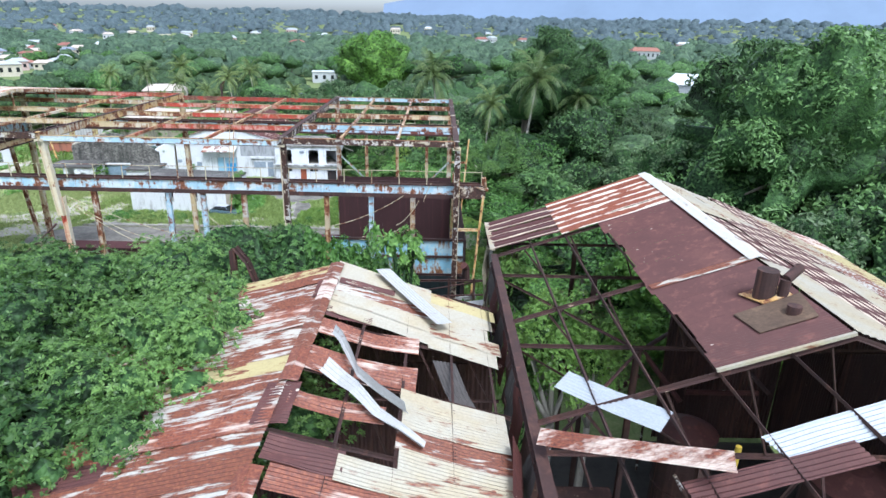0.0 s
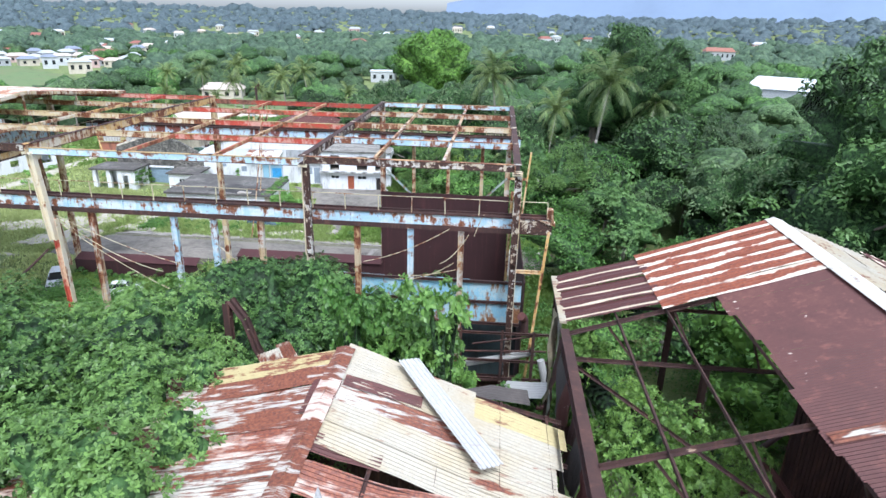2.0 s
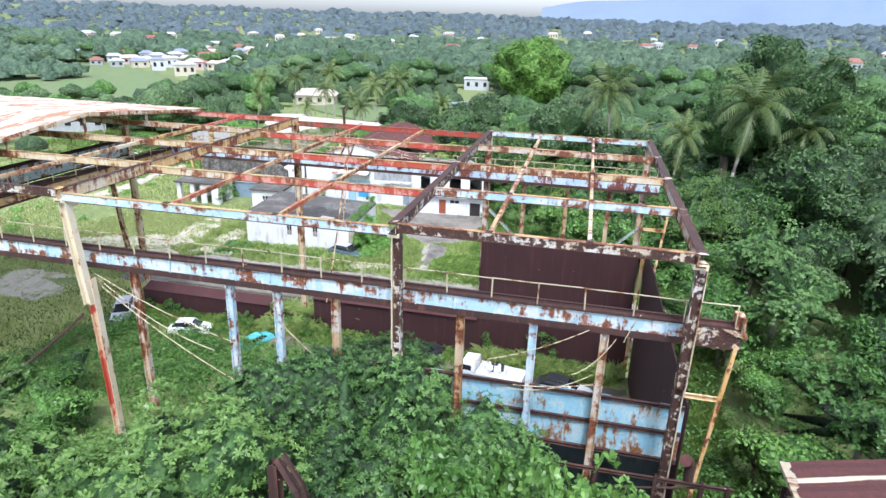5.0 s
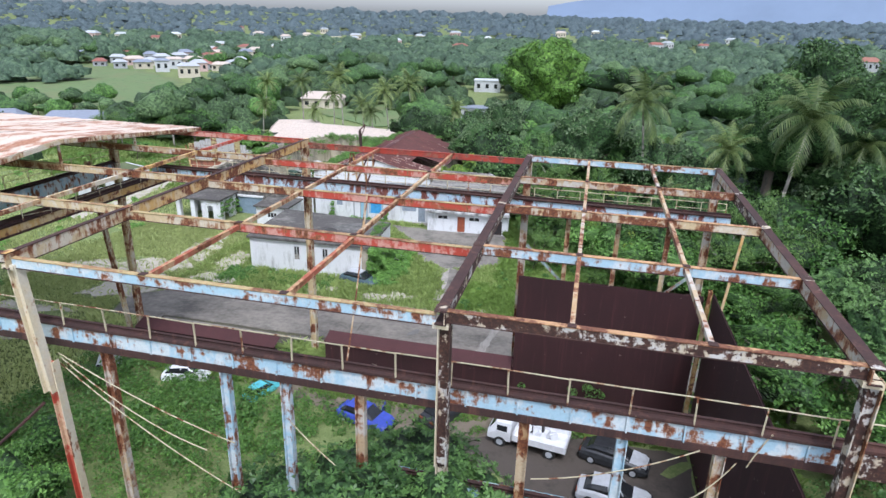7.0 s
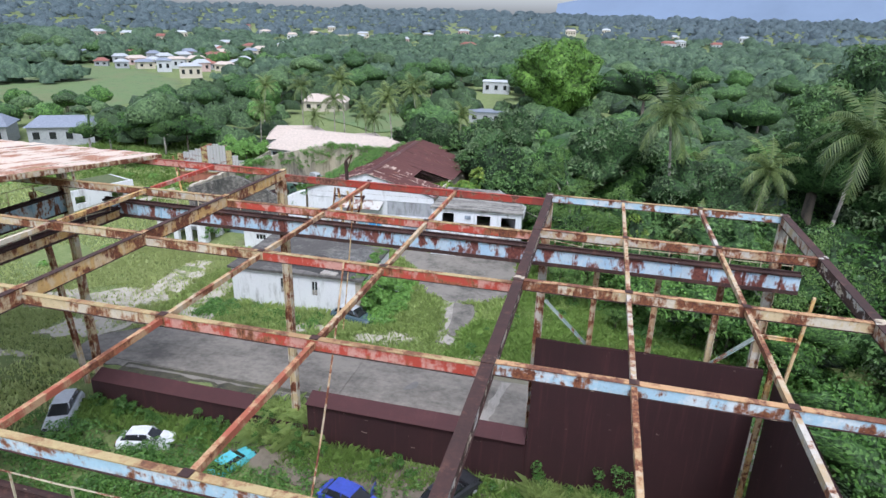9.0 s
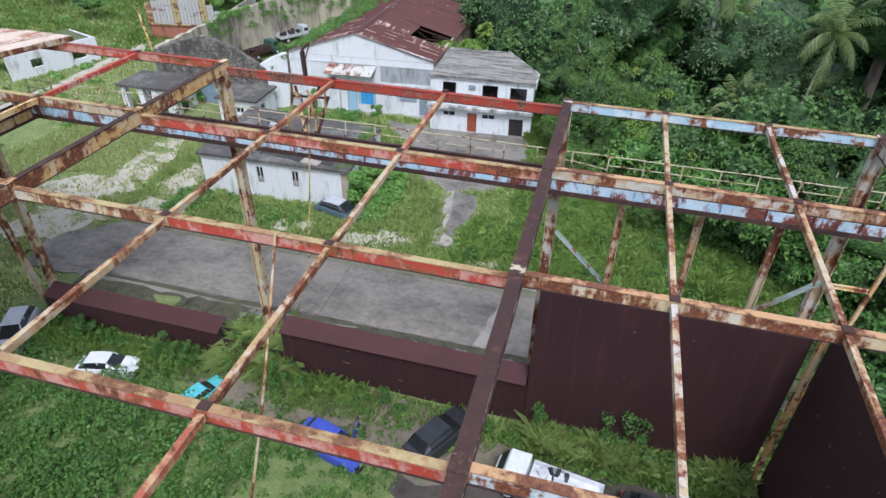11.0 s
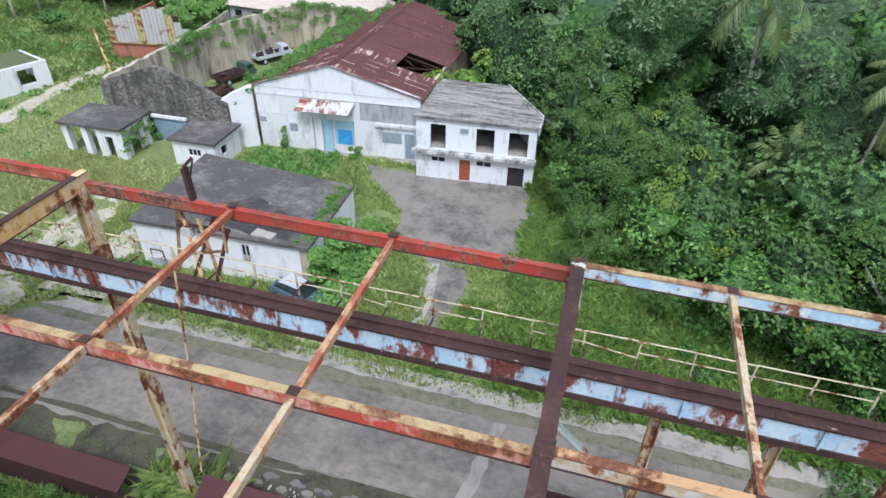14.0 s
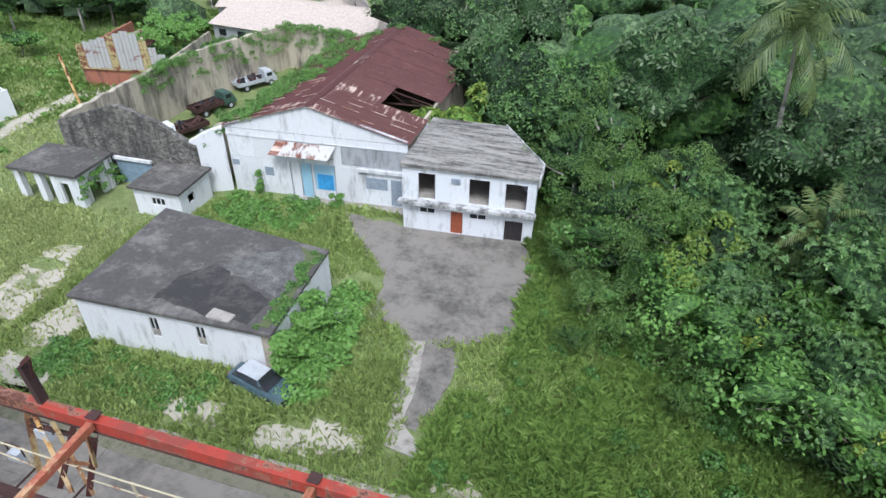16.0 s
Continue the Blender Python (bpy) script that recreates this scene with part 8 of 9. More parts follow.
mid_a = tree_kind("forest_tree", 4, 14, 5.2, 2200, 0.5, LEAF_A, "dense dark green forest tree", 90, 0.5, small=1.2, nu=26, nv=11)
mid_b = tree_kind("forest_tree", 5, 15, 5.0, 2300, 0.46, LEAF_C, "airy grey-green forest tree", 90, 0.45, small=1.15, nu=26, nv=11)
mid_c = tree_kind("forest_tree", 6, 12, 5.4, 2200, 0.48, LEAF_B, "leafy fresh green forest tree", 90, 0.5, small=1.15, nu=26, nv=11)
tall = tree_kind("tall_forest_tree", 8, 31, 6.2, 10500, 0.44, LEAF_A, "very tall dark green tree with feathery branches", 150, 0.4, small=1.3, rise=0.36, nu=32, nv=16, fill=0.7, lobes=9)
bright = tree_kind("round_crowned_tree", 9, 23, 11.5, 6500, 0.6, LEAF_Y, "large round yellow-green tree standing out of the forest", 140, 0.5, small=1.7, nu=36, nv=14, inner=LEAF_Y2, dome=True, rise=0.4)
far_a = tree_kind("far_tree", 10, 13, 5.6, 170, 0.9, LEAF_A, "forest tree in the distance", 40, 0.6, small=1.7, nu=18, nv=7, fill=0.95, inner=CROWN_A)
far_b = tree_kind("far_tree", 12, 12, 5.4, 170, 0.9, LEAF_C, "forest tree in the distance", 40, 0.6, small=1.7, nu=18, nv=7, fill=0.95, inner=CROWN_C)
far_c = tree_kind("far_tree", 13, 11, 5.6, 170, 0.9, LEAF_B, "fresh green tree in the distance", 40, 0.6, small=1.7, dome=True, nu=18, nv=7, fill=0.95, inner=CROWN_B)
bush = tree_kind("shrub", 14, 4.2, 2.4, 800, 0.27, VINE, "dense green shrub overgrown with creepers", 60, 0.55, small=0.7, category="shrub", group="shrubs", nu=14, nv=6, inner=MOUND, fill=0.6)
bush2 = tree_kind("shrub", 18, 4.0, 2.4, 700, 0.32, VINE, "green shrub at the edge of the wood", 50, 0.6, small=0.7, category="shrub", group="shrubs", nu=14, nv=6, inner=MOUND)
edge_a = tree_kind("forest_edge_tree", 34, 13, 4.6, 5600, 0.27, LEAF_A, "dense dark green tree at the forest edge", 40, 0.46, small=1.35, nu=26, nv=11, whorl=True, fill=0.55, lobes=7)
edge_b = tree_kind("forest_edge_tree", 35, 14, 4.4, 5600, 0.24, LEAF_F, "airy light green tree at the forest edge", 34, 0.42, bark=BARK_PALE, small=1.25, nu=26, nv=11, fill=0.45, lobes=8)
edge_c = tree_kind("forest_edge_tree", 36, 14, 4.5, 5200, 0.25, LEAF_C, "grey-green tree with tufted crown at the forest edge", 36, 0.4, bark=BARK_PALE, small=1.3, nu=26, nv=11, fill=0.5, lobes=9)
edge_d = tree_kind("forest_edge_tree", 37, 12, 4.4, 4800, 0.3, LEAF_B, "fresh green large-leaved tree at the forest edge", 34, 0.5, bark=BARK_PALE, small=1.3, nu=26, nv=11, whorl=True, fill=0.5, lobes=7)
open_tree = tree_kind("leaning_pale_tree", 38, 9, 3.6, 2600, 0.22, LEAF_F, "half-bare light green tree with pale twisting branches", 30, 0.45, bark=BARK_PALE, small=0.75, rise=0.24, nu=20, nv=9, fill=0.2, lobes=9)
palm = palm_kind("coconut_palm", 15, 12, 22, 4.6, 22, "tall coconut palm with drooping fronds")
palm2 = palm_kind("coconut_palm", 16, 8, 20, 4.2, 20, "coconut palm rising out of the forest")

random.seed(3)
# left of the near shed
for x, y, k in ((-9.9, 23.4, 1.06), (-8.2, 19.4, 1.1), (-8.9, 14.4, 1.02), (-10.8, 10.6, 1.0), (-14.8, 21.3, 1.05), (-14.2, 15.6, 1.03), (-15.8, 26.2, 1.02), (-13.6, 29.6, 0.94), (-20.0, 23.0, 1.02), (-19.4, 17.5, 1.02), (-22, 28, 0.94), (-16, 32.0, 0.86)):
    stand(near_a if x > -12 else near_c, x, y, k * random.uniform(0.98, 1.03))
# between the sheds and the hall front
for x, y, k in ((-11.7, 39.2, 1.13), (-8.7, 38.2, 1.08), (-14.2, 37.6, 1.08), (-6.6, 39.0, 0.7), (-15.6, 34.6, 0.85)):
    stand(near_b, x, y, k)
for x, y, k, h in ((-1.4, 31.8, 0.72, 1.31), (-2.3, 32.2, 0.7, 1.1), (-3.3, 32.0, 0.75, 0.98), (-4.4, 32.1, 0.72, 1.08), (-5.3, 31.9, 0.6, 1.26), (-4.8, 32.8, 0.65, 1.16), (2.1, 31.6, 0.5, 0.94), (1.2, 31.9, 0.5, 0.86)):
    stand(climber, x, y, k, sz=h)
# inside the tall shed
for x, y, k in ((6.0, 26.2, 0.95), (8.2, 27.2, 0.8)):
    stand(broad, x, y, k, sz=1.26 if x < 7 else 1.1)
for x, y, k in ((4.6, 26.4, 0.5),):
    stand(climber, x, y, k, sz=0.8)
# forest on the right, dense
kinds = [mid_a, mid_b, mid_c, mid_a]
fr = random.Random(21)
for i in range(11):
    for j in range(10):
        x, y = -2 + i * 6.2 + fr.uniform(-2.2, 2.2), 76 + j * 6.6 + fr.uniform(-2.4, 2.4)
        edge = -13 + max(0, 98 - y) * 0.62
        if y > 104:
            edge = -26 + max(0, 112 - y) * 1.2
        x -= 22 if y > 108 else 10 if y > 98 else 0
        if x < edge + 3.5 or (x < 12 and y < 82):
            continue
        if abs(x - 0.345 * y) < 8 and y > 84:
            stand(fr.choice((edge_a, edge_c, far_a)), x, y, fr.uniform(0.72, 0.95))
            continue
        if y < 110 and x < edge + 17 and x < 22:
            stand(fr.choice((edge_a, edge_b, edge_c, edge_d, edge_a)), x, y, fr.uniform(0.55, 1.0))
            continue
        deep = x > 20 + max(0, y - 84) * 0.5 or y > 112
        stand(fr.choice((far_a, far_b, far_c) if deep else kinds), x, y, fr.uniform(0.6, 1.12))
for i in range(7):
    for j in range(5):
        x, y = 8.5 + i * 6.6 + fr.uniform(-2, 2), 44 + j * 6.6 + fr.uniform(-2, 2)
        if x < 25 and y < 44 or x < 13:
            continue
        stand(fr.choice(kinds if x > 19 else (edge_a, edge_c, edge_d)), x, y, fr.uniform(0.6, 0.9) if x < 26 else fr.uniform(0.8, 1.1))
for x, y, k in ((19.8, 103, 0.98), (14.6, 103.5, 0.86), (25.5, 104, 0.84), (31.5, 60, 1.0), (35, 55, 1.03), (41, 66, 1.0), (36, 66, 0.95)):
    stand(tall, x, y, k)
for x, y, k in ((19.5, 43, 1.0), (23, 43.5, 1.0), (26, 42, 0.9)):
    stand(bright, x, y, 0.56 * k)
for x, y, k, kd in ((13.2, 93, 1.46, palm), (21.3, 100, 1.2, palm), (0.5, 102.5, 1.42, palm), (2.6, 95, 0.92, palm2), (-2.2, 115, 1.15, palm2), (1.4, 92.5, 0.62, palm2), (8.6, 99, 0.9, palm2), (4.6, 116, 1.1, palm2), (7.5, 97, 1.1, palm), (-43, 150, 1.1, palm), (-47, 146, 1.0, palm), (-72, 158, 1.0, palm), (-78, 150, 0.9, palm2), (-63, 160, 1.1, palm), (-36, 156, 1.0, palm2), (-84, 162, 0.9, palm), (-52, 150, 0.9, palm2), (-56, 155, 1, palm2), (-60, 148, 0.9, palm), (-66, 152, 0.8, palm2), (20, 104, 1.3, palm)):
    stand(kd, x, y, k * (0.68 if y < 103 and x < 8 else 0.78), sz=k)
# shrubs that close the edge of the forest
for i in range(46):
    k = i / 45
    x0, y0 = -14.5 + 24 * k, 104 - 27 * k - 5 * math.sin(k * 3.14)
    stand(bush, x0 + fr.uniform(0, 4.5), y0 + fr.uniform(0, 4.0), fr.uniform(0.55, 1.35))
for i in range(10):
    stand(bush, fr.uniform(7, 13), fr.uniform(40, 72), fr.uniform(0.7, 1.3))
for x, y, k in ((-13.0, 103.5, 0.62), (-8.0, 96.0, 0.55), (-5.0, 99.0, 0.7), (0.5, 90.5, 0.6)):
    stand(edge_b, x, y, k)
# between the gabled hall, the house and the forest
for x, y, k, kd in ((-18.6, 110.0, 0.6, edge_a), (-12.6, 108.5, 0.6, edge_a), (-21.5, 114, 0.75, mid_a), (-24.0, 121, 0.8, mid_b), (-14.0, 110, 0.85, edge_a), (-17, 118, 0.9, mid_c), (-25, 129, 0.8, mid_a), (-33, 131, 0.7, mid_b), (-38, 133, 0.75, mid_a), (-28, 136, 0.9, mid_c), (-21, 128, 0.95, mid_b)):
    stand(kd, x, y, k)
for i in range(26):
    stand(bush2, fr.uniform(-24.5, -15), fr.uniform(105.5, 124), fr.uniform(0.5, 0.95))
golden = tree_kind("golden_shrub", 23, 5.6, 2.0, 1500, 0.3, LEAF_V, "bright yellow-green shrub leaning on the hall roof", 50, 0.55, small=0.55, category="shrub", group="shrubs", rise=0.36, nu=16, nv=8, inner=LEAF_Y2)
stand(golden, -24.9, 108.4, 1.45)
for i in range(9):
    stand(fr.choice((mid_c, edge_d, edge_b)), fr.uniform(-104, -78), fr.uniform(126, 150), fr.uniform(0.4, 0.7))
for i in range(14):
    stand(bush2, fr.uniform(-95, -58), fr.uniform(117, 140), fr.uniform(0.5, 1.0))
airy = tree_kind("feathery_shrub", 24, 4.6, 2.3, 2600, 0.2, LEAF_F, "light green feathery shrub in the tall grass", 70, 0.4, small=0.55, category="shrub", group="shrubs", rise=0.34, nu=16, nv=8, fill=0.4, inner=MOUND)
for x, y, k in ((-11.6, 94.6, 0.8), (-10.2, 91.0, 0.9), (-9.4, 96.6, 1.0), (-12.4, 98.4, 0.75), (-7.4, 92.4, 1.0), (-8.6, 88.6, 0.7), (-5.6, 89.4, 0.9), (-3.0, 86.4, 0.8), (-11.0, 87.6, 0.5), (-4.6, 84.4, 0.55), (-11.4, 99.8, 1.15), (-8.2, 99.0, 1.2), (-6.2, 94.6, 1.15), (-4.4, 91.6, 1.05), (-2.2, 88.6, 0.95), (0.4, 84.8, 0.85)):
    stand(airy, x, y, k)
vine_tree = tree_kind("climber_clad_tree", 25, 9, 1.7, 2400, 0.3, LEAF_V, "dead trunk draped in pale variegated climbers", 50, 0.6, small=0.6, rise=0.42, nu=16, nv=10)
for x, y, k in ((-4.2, 92.4, 1.05), (-3.2, 90.8, 0.8), (-1.5, 88.0, 0.7), (0.6, 86.0, 0.6), (3.5, 82.0, 0.6), (-6.4, 101.0, 0.9)):
    stand(vine_tree, x, y, k)
for x, y, k in ((-9.6, 97.0, 1.0), (-3.6, 115.6, 1.25), (2.6, 90.0, 0.7)):
    stand(open_tree, x, y, k)
for x, y, k in ((1.6, 90.2, 0.8), (3.4, 88.4, 0.7), (-0.6, 90.4, 0.62), (5.6, 92.6, 0.95), (-2.6, 89.0, 0.55)):
    stand(cecropia, x, y, k)
# trees close beside the tall shed
for x, y, k, kd in ((26.5, 39.5, 0.82, edge_a), (29.0, 34.0, 0.86, mid_a), (33.5, 39.0, 0.95, mid_a), (27.5, 28.5, 0.78, mid_c), (33.0, 30.5, 0.9, mid_a), (30.0, 45.0, 0.9, mid_b), (37.0, 35.0, 0.9, mid_a), (36.5, 45.0, 1.0, mid_a)):
    stand(kd, x, y, k)
# lighter trees among the forest edge
for x, y, k, kd in ((7.5, 81.5, 0.82, edge_b), (-9.5, 101.5, 0.6, edge_b), (9.0, 90.5, 0.8, edge_a), (12.0, 84.5, 0.85, edge_b), (4.0, 100.5, 0.9, mid_b), (16.5, 88.0, 0.95, mid_c)):
    stand(kd, x, y, k)
# creeper mounds on the floor of the hall and before it
for i in range(30):
    x, y = fr.uniform(-44, -17), fr.uniform(36, 50)
    stand(bush, x, y, fr.uniform(0.28, 0.62) if x > -30 else fr.uniform(0.4, 0.85))
# middle distance; lanes are the clearings before single houses
LANES = [(74, 190, 5), (-48, 272, 60), (-87, 202, 40), (-70, 150, 30), (-40, 201, 40), (150, 490, 200)]
for i in range(330):
    y = fr.uniform(112, 330)
    x = fr.uniform(-0.95, 0.85) * (y + 20)
    if -90 < x < -22 and y < 142:
        continue
    if -64 < x < -46 and y < 205:
        continue
    if -262 < x < -135 and 190 < y < 275:
        continue
    if x < -22 and y < 135 and x > -110:
        continue
    if -262 < x < -165 and y > 240:
        continue
    if inside(np.array([x]), np.array([y]), [(-100, 124), (-175, 165), (-300, 230), (-262, 296), (-215, 284), (-165, 254), (-136, 205), (-116, 150)])[0]:
        continue
    if any(abs(x * hy - y * hx) / math.hypot(hx, hy) < 9 and math.hypot(hx, hy) - hd < math.hypot(x, y) < math.hypot(hx, hy) + 3 for hx, hy, hd in LANES):
        continue
    stand(fr.choice((far_a, far_b, far_c, far_a)), x, y, fr.uniform(0.6, 1.05))
stand(bright, -20.5, 205, 1.08)
stand(mid_c, 2, 200, 1.5)
# rounded bush and tree tops, each with an uneven skin
def domes(gen, c, r, nu, nv, flat=0.8):
    n = len(c)
    th = np.linspace(0.0, 1.75, nv + 1)
    th[0] = 0.12
    ph = np.arange(nu) * math.tau / nu
    T, P = np.meshgrid(th, ph, indexing="ij")
    d = np.stack([np.sin(T) * np.cos(P), np.sin(T) * np.sin(P), np.cos(T)], -1).reshape(-1, 3)
    k = 0.68 + 0.5 * gen.random((n, len(d)))
    v = c[:, None, :] + d[None] * (r[:, None] * k)[..., None] * np.array([1, 1, flat])
    i = np.arange((nv + 1) * nu).reshape(nv + 1, nu)
    f = np.stack([i[:-1], i[1:], np.roll(i[1:], -1, 1), np.roll(i[:-1], -1, 1)], -1).reshape(-1, 4)
    f = np.concatenate([f, i[0][[0, 2, 4, 6]][None] if nu < 9 else i[0][[0, 2, 4, 7]][None]])
    return v.reshape(-1, 3), (f[None] + (np.arange(n) * len(d))[:, None, None]).reshape(-1, 4)


# understorey that closes the wood
def understorey():
    gen = np.random.default_rng(31)
    n = 2600
    y = gen.uniform(108, 335, n)
    x = gen.uniform(-1.0, 0.9, n) * (y + 25)
    out = ((x > -262) & (x < -165) & (y > 240)) | ((x > -100) & (x < -22) & (y < 136)) | ((x > -70) & (x < -46) & (y < 200)) | ((x > -262) & (x < -135) & (y > 190) & (y < 275)) | ((x > -130) & (x < -104) & (y < 140))
    out |= inside(x, y, [(-100, 124), (-175, 165), (-300, 230), (-262, 296), (-215, 284), (-165, 254), (-136, 205), (-116, 150)])
    for hx, hy, hd in LANES:
        d = math.hypot(hx, hy)
        out |= (np.abs(x * hy - y * hx) / d < 9) & (np.hypot(x, y) > d - hd) & (np.hypot(x, y) < d + 3)
    x, y = x[~out], y[~out]
    r = 2.2 + 2.4 * gen.random(len(x))
    c = np.stack([x, y, np.array([ground_z(p, q) for p, q in zip(x, y)]) + r * 0.6], 1)
    v, f = domes(gen, c, r, 9, 3)
    return tagged(new("woodland_understorey", np_mesh("woodland_understorey", v, f, CROWN_C)), "bushy understorey closing the wood below the trees", "woodland", kind="stuff")
understorey()
# far woodland, to the skyline, with haze painted into its crown colours
def far_woods(name, label, material, rings, seed, houses):
    gen = np.random.default_rng(seed)
    vs, fs, base = [], [], 0
    hx, hy = np.array(houses).T
    for r0, r1, n, leaves, rad in rings:
        r = np.sqrt(gen.uniform(r0 ** 2, r1 ** 2, n))
        a = gen.uniform(radians(-47), radians(47), n)
        x, y = r * np.sin(a - radians(8)), r * np.cos(a - radians(8))
        clear = ((x < -165) & (x > -262) & (y > 240) & (y < 345)) | ((np.abs(x - 150) < 40) & (y > 440) & (y < 520))
        for p, q in zip(hx, hy):
            d = math.hypot(p, q)
            along, off = (x * p + y * q) / d, (x * q - y * p) / d
            clear |= (np.abs(off) < 11) & (along < d + 4) & (along > d - 45)
        x, y = x[~clear], y[~clear]
        z = np.array([ground_z(p, q) for p, q in zip(x, y)])
        rr = rad * (0.42 + 1.05 * gen.random(len(x)) ** 3)
        c = np.stack([x, y, z + rr * (0.35 + 0.35 * gen.random(len(x)))], 1)
        v, f = domes(gen, c, rr, leaves, 3 if rad < 5 else 2, 0.8 if rad < 5 else 0.6)
        vs.append(v)
        fs.append(f + base)
        base += len(v)
    v = np.concatenate(vs)
    return tagged(new(name, np_mesh(name, v, np.concatenate(fs), material)), label, "woodland", kind="stuff")


FAR_HOMES = [(-426, 481), (-412, 500), (-363, 483), (-385, 539), (-224, 394), (-248, 469), (-312, 606), (-313, 658), (-298, 697), (-246, 626), (-198, 610), (-197, 687), (-174, 743), (-127, 680), (37, 626), (52, 656), (81, 657), (53, 734), (228, 619), (-289, 456), (-245, 417), (-329, 737), (-267, 675), (-60, 800), (-20, 860), (120, 760), (-420, 700), (-350, 620), (-120, 540)]
far_woods("far_woodland", "distant woodland across the plain", FAR_CROWN_HAZE, ((300, 480, 3000, 9, 4.8), (480, 700, 3200, 7, 5.8)), 5, FAR_HOMES)
far_woods("hill_woodland", "wooded hills rising to the skyline", HILL_CROWN_HAZE, ((700, 1250, 4600, 7, 6.6), (1250, 2100, 3000, 7, 9.6)), 6, FAR_HOMES)


def creeper(name, label, centres, rad, leaves, size, material=VINE, seed=1):
    """A mat of creeper leaves over roofs and wall tops."""
    gen = np.random.default_rng(seed)
    c = np.array(centres)
    v = leaf_cloud(c, rad * (0.5 + 0.8 * gen.random(len(c))), leaves, size, 0.65, 0.8, gen)
    return tagged(new(name, np_mesh(name, v, quads(v), material)), label, "creeper", kind="stuff")


cr = random.Random(8)
pts = []
for i in range(220):
    v = cr.uniform(0, 23.6)
    edge = -7.9 + 2.6 + 0.2 * v + 1.4 * noise.noise(Vector((v * 0.35, 0, 2)))
    u = cr.uniform(-8.0, min(edge, 7.5))
    if v > 17:
        u = cr.uniform(-8.0, 8.0 if v > 22 else -2)
    k = abs(u) / (7.8 if u < 0 else 8.55)
    pts.append(G.at(u, v, GZ + 0.1 - (GZ - EZ + 0.1) * k))
creeper("roof_creeper", "green creeper spreading over the hall roof", pts, 0.5, 17000, 0.16, VINE, 2)
pts = [(-57.3 + 0.1 * k + cr.uniform(-0.4, 0.4), 98 + 16 * k, 4.5 - cr.random() ** 3 * 2.6) for k in [0.55 + 0.45 * cr.random() for i in range(46)]]
pts += [(-57.2 + 4.4 * k, 114 + 15.5 * k, 4.4 - cr.random() ** 2 * 3) for k in [cr.random() for i in range(70)]]
pts += [(-52.8 + 10.5 * k, 129.5 - 1.1 * k, 4.4 - cr.random() ** 2 * 2.5) for k in [cr.random() for i in range(70)]]
creeper("wall_creeper", "creepers hanging over the ruin walls", pts, 0.55, 16000, 0.17, VINE, 3)
creeper("wall_creeper", "creepers over the broken cross wall", [(-44.2 + cr.uniform(-0.6, 1.6), 99.0 + cr.uniform(-0.4, 6), 3.2 + cr.uniform(0, 1.2)) for i in range(26)], 0.5, 2600, 0.2, VINE, 4)
creeper("wall_creeper", "creeper climbing the end of the flat-roofed building", [U.at(13.5 + cr.uniform(-0.5, 1.1), cr.uniform(-0.4, 5), cr.uniform(0.2, 3.6)) for i in range(60)], 0.6, 7000, 0.24, VINE, 5)
creeper("roof_moss", "moss and weeds on the roof edge", [U.at(12.9 + cr.uniform(-0.8, 0.3), cr.uniform(0, 7.8), UH + 0.2) for i in range(40)], 0.3, 2200, 0.14, VINE, 6)
creeper("porch_creeper", "creepers hanging from the ruined porch", [Pp.at(6.3 + cr.uniform(-0.3, 0.6), cr.uniform(0, 4.5), cr.uniform(0.5, 3.2)) for i in range(22)], 0.4, 2200, 0.2, VINE, 7)
creeper("door_climber", "narrow climber on the hall front", [G.at(2.4 + cr.uniform(-0.5, 0.5), -1.2, cr.uniform(0.1, 1.4)) for i in range(16)] + [G.at(-5.2 + cr.uniform(-0.2, 0.2), -0.3, cr.uniform(0.1, 2.4)) for i in range(12)], 0.3, 1800, 0.18, VINE, 8)
creeper("back_roof_creeper", "creepers over the brick store", [Q.at(cr.uniform(3, 11), cr.uniform(2, 13), 4.6 + cr.uniform(-0.6, 0.8)) for i in range(60)], 0.7, 5200, 0.28, VINE, 9)
creeper("wall_weeds", "weeds rooted along the maroon wall", [(cr.uniform(-9, 1.5), 62.5 + cr.uniform(-0.7, 0.3), -1.8 + cr.random() ** 2 * 0.7) for i in range(80)] + [(x + cr.uniform(-0.2, 0.2), 62.75, -1.6 + h * cr.random()) for x, h in ((-9.2, 2.4), (-5.6, 2.2), (-4.7, 3.0), (-3.9, 2.0)) for i in range(9)] + [(-26.8 + cr.uniform(-1.6, 1.6), 63.2 + cr.uniform(-0.6, 0.8), cr.uniform(-1.7, -0.7)) for i in range(30)], 0.36, 8000, 0.12, VINE, 10)
creeper("wall_weeds", "climbing weeds along the foot of the low wall", [(x + cr.uniform(-0.5, 0.5), 62.2 + cr.uniform(-0.7, 0.45), -1.7 + cr.random() ** 1.6 * h) for x, h in [(cr.uniform(-43, -12), cr.choice((0.3, 0.5, 0.7, 1.3))) for j in range(26)] for i in range(5)], 0.26, 11000, 0.11, CREEP, 12)

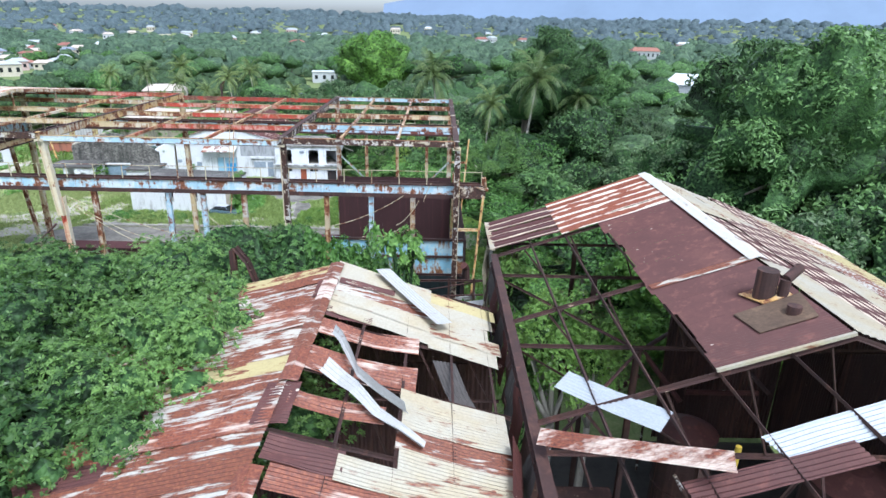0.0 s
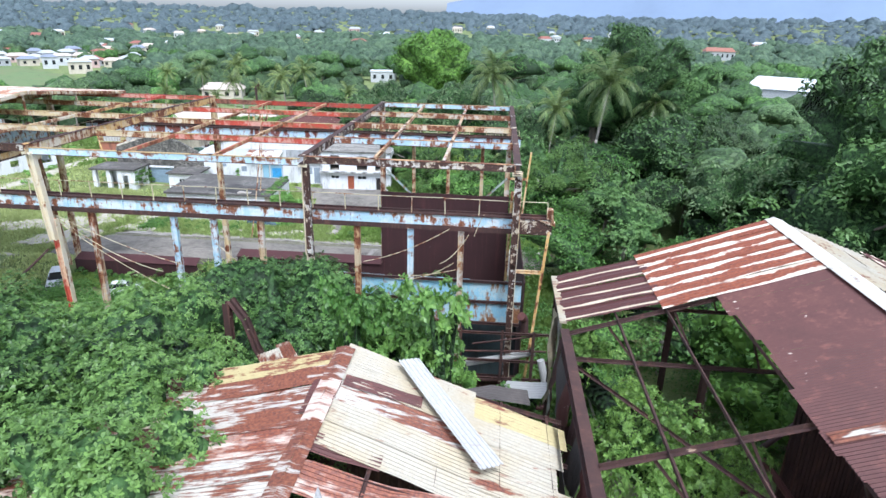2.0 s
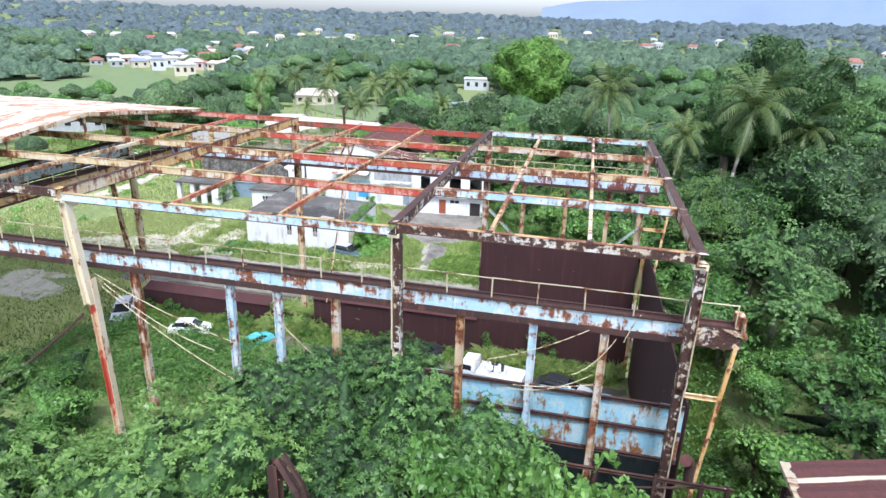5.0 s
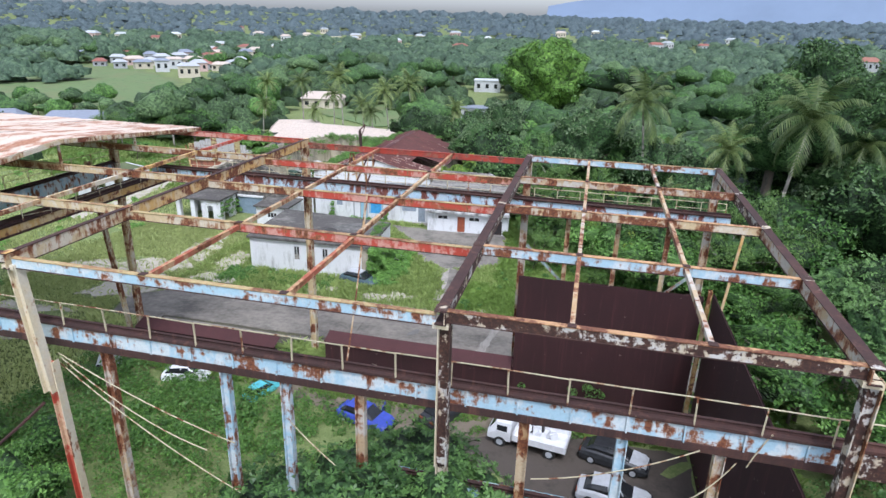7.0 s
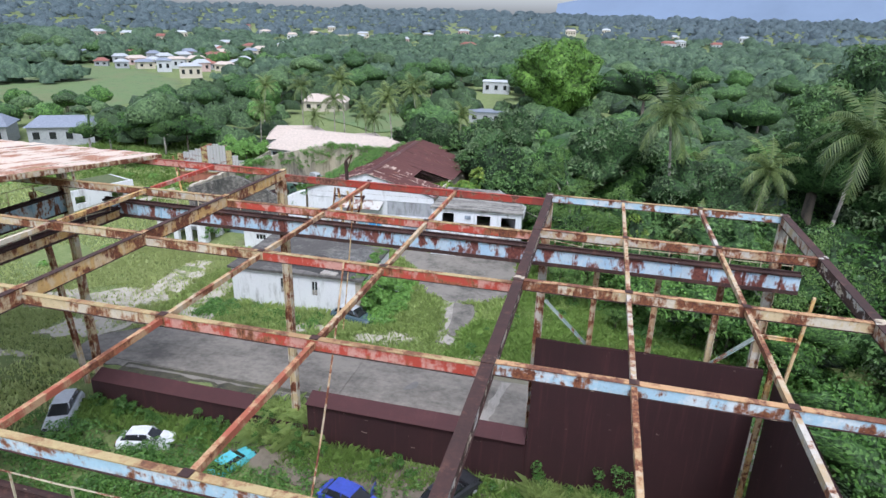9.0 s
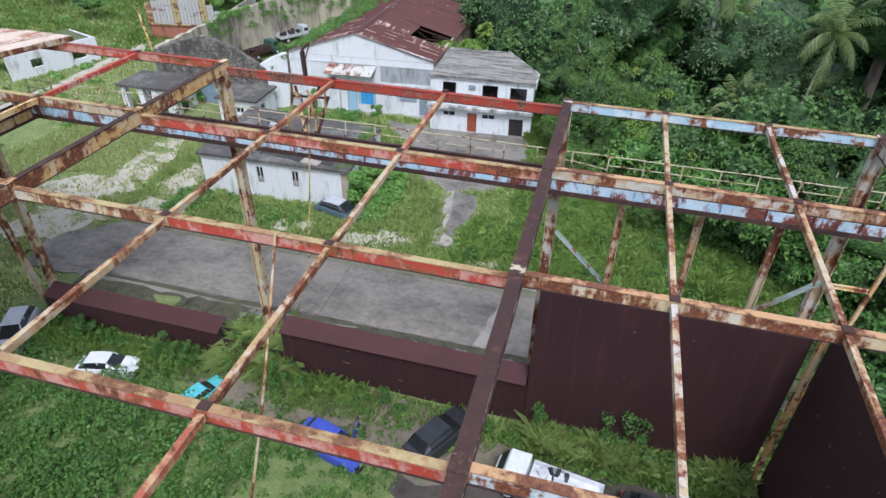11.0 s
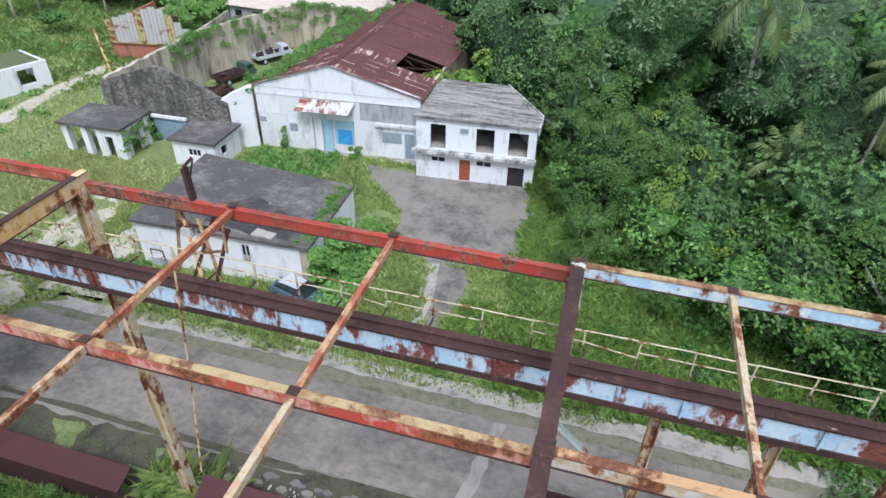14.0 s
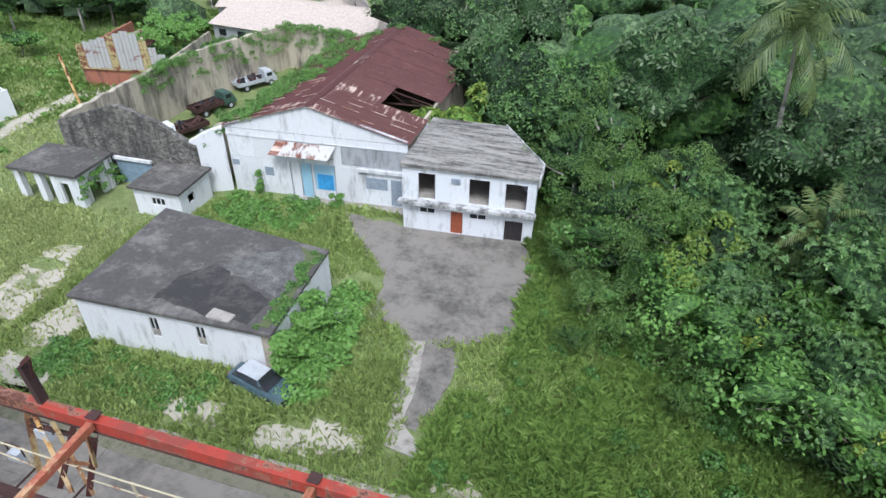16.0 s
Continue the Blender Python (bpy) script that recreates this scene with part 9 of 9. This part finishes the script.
# ---- houses and fields in the distance ----
def field(name, poly, lift, label, step=5.0):
    """Mown ground that follows the land inside an outline."""
    xs, ys = zip(*poly)
    ax, ay = np.arange(min(xs), max(xs) + step, step), np.arange(min(ys), max(ys) + step, step)
    gx_, gy_ = np.meshgrid(ax, ay, indexing="ij")
    z = np.array([ground_z(p, q) for p, q in zip(gx_.ravel(), gy_.ravel())]) + lift
    idx = np.arange(gx_.size).reshape(gx_.shape)
    fc = np.stack([idx[:-1, :-1], idx[1:, :-1], idx[1:, 1:], idx[:-1, 1:]], -1).reshape(-1, 4)
    mid = (np.stack([gx_.ravel(), gy_.ravel()], 1)[fc]).mean(1)
    fc = fc[inside(mid[:, 0], mid[:, 1], poly)]
    return tagged(new(name, np_mesh(name, np.stack([gx_.ravel(), gy_.ravel(), z], 1), fc, FIELD)), label, "field", kind="structure")


field("pasture", [(-300, 262), (-262, 296), (-215, 284), (-172, 252), (-138, 205), (-150, 172), (-185, 182), (-235, 205), (-290, 232)], 0.12, "sloping green pasture before the village")
field("pasture", [(118, 470), (160, 440), (240, 330), (150, 200), (116, 168), (108, 190), (120, 300)], 0.12, "green pasture beyond the tall trees")
patch("road", [(112, 150), (118, 150), (150, 214), (146, 218)], 0.5, simple("asphalt", (0.1, 0.1, 0.105), 0.9), "grey asphalt lane past the pasture", "road", 0.3, 0.2)
patch("lawn", [(-84, 190), (-60, 172), (-54, 178), (-66, 215), (-80, 216)], 0.3, FIELD, "mown lawn by a bungalow", "field", 1.0, 0.2)
ROOFS = [simple("pale_grey_roof", (0.4, 0.42, 0.44), 0.5), simple("white_roof", (0.55, 0.57, 0.59), 0.5), simple("red_roof", (0.26, 0.1, 0.075), 0.6), simple("beige_roof", (0.5, 0.42, 0.36), 0.6), simple("blue_grey_roof", (0.21, 0.235, 0.29), 0.6), simple("rust_orange_roof", (0.27, 0.12, 0.085), 0.7)]
WALLS = [simple("faded_white_wall", (0.47, 0.48, 0.49), 0.8), simple("cream_wall", (0.5, 0.45, 0.36), 0.8), simple("pink_wall", (0.5, 0.36, 0.33), 0.8), simple("grey_wall", (0.33, 0.34, 0.35), 0.8)]
SORTS = ["pale grey", "white", "red", "beige", "blue-grey", "rusty orange"]


def far_house(x, y, w, d, h, turn, roof, wall, flat=False):
    pl = Plan(x, y, turn, ground_z(x, y) - 0.3)
    t = thing("village_house", pl.at(w / 2, d / 2, 0), f"distant house with a {SORTS[roof]} roof among trees", "house", "village houses")
    part("wall", pl.box(Shape(), 0, w, 0, d, 0, h), WALLS[wall], t)
    if flat:
        part("roof", pl.box(Shape(), -0.3, w + 0.3, -0.3, d + 0.3, h + 0.004, h + 0.3), ROOFS[roof], t)
    else:
        r = h + d * 0.22
        s = Shape().hexa([pl.at(-0.5, -0.5, h + 0.004), pl.at(w + 0.5, -0.5, h + 0.004), pl.at(w + 0.5, d + 0.5, h + 0.004), pl.at(-0.5, d + 0.5, h + 0.004)], [pl.at(1.5, d * 0.45, r), pl.at(w - 1.5, d * 0.45, r), pl.at(w - 1.5, d * 0.55, r), pl.at(1.5, d * 0.55, r)])
        part("roof", s, ROOFS[roof], t)
    n = max(2, round(w / 3.2))
    for i in range(n):
        u = (i + 0.5) * w / n
        wn_ = part("window", pl.box(Shape(), u - 0.6, u + 0.6, -0.08, -0.01, h * 0.4, h * 0.75), GLASS, t)
        part("sill", pl.box(Shape(), u - 0.7, u + 0.7, -0.14, -0.01, h * 0.4 - 0.12, h * 0.4 - 0.01), WALLS[wall], wn_)
    return t


VILLAGE = [(-231, 284), (-222, 288), (-233, 307), (-213, 297), (-232, 332), (-217, 318), (-219, 340), (-200, 312), (-180, 262), (-192, 290), (-205, 280), (-244, 322), (-248, 290), (-207, 330), (-190, 318), (-238, 346), (-226, 352)]
for i in range(46):
    stand(fr.choice((far_a, far_b, far_c)), fr.uniform(-275, -172), fr.uniform(288, 400), fr.uniform(0.4, 0.62))
hr = random.Random(5)
for i in range(24):
    stand(fr.choice((far_a, far_b, far_c)), fr.uniform(-190, -112), fr.uniform(146, 178), fr.uniform(0.35, 0.6))
VILLAGE += [(hr.uniform(-275, -178), hr.uniform(285, 400)) for i in range(22)]
for i, (x, y) in enumerate(VILLAGE):
    far_house(x, y, hr.uniform(5.5, 9), hr.uniform(5, 7), hr.uniform(2.6, 5.4), hr.uniform(10, 60), hr.choice((0, 1, 0, 4, 3, 5, 2)), hr.choice((0, 3, 1, 2, 3)))
for i, (x, y) in enumerate(FAR_HOMES):
    far_house(x, y, hr.uniform(8, 12), hr.uniform(7, 9), hr.uniform(4.5, 6.5), hr.uniform(-20, 50), hr.choice((0, 1, 0, 2, 3, 0)), hr.choice((0, 1, 1, 2)))
far_house(-53, 269, 10, 8, 4.6, 6, 1, 0, True)
far_house(-92, 198, 12, 8, 3.2, 14, 3, 1)
far_house(-74, 146, 11, 9, 2.4, 24, 3, 3)
far_house(-56, 147, 7, 7, 2.4, 30, 3, 2)
far_house(-133, 122, 13, 9, 4.2, 35, 4, 3)
far_house(-119, 131, 12, 8, 4.0, 30, 4, 3)
far_house(-43, 198, 9, 6, 3.0, 10, 4, 3, True)
far_house(68.0, 190, 17, 13, 9.6, -30, 1, 0)
far_house(146, 486, 20, 12, 6.5, -6, 5, 3)
far_house(-69, 137, 26, 13, 2.6, -6, 3, 3)
# mountain beyond the plain; its blue is haze put into the colour
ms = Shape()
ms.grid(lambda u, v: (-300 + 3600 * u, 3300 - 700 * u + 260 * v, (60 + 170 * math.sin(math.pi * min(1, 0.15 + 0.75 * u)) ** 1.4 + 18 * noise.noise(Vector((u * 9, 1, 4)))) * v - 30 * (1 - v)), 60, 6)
tagged(new("backdrop", mesh_of(ms, "backdrop", simple("blue_distant_mountain", (0.16, 0.21, 0.3), 1.0, vary=0.1, scale=0.002), True)), "mountain far beyond the plain, haze painted in as blue", "mountain", kind="structure")
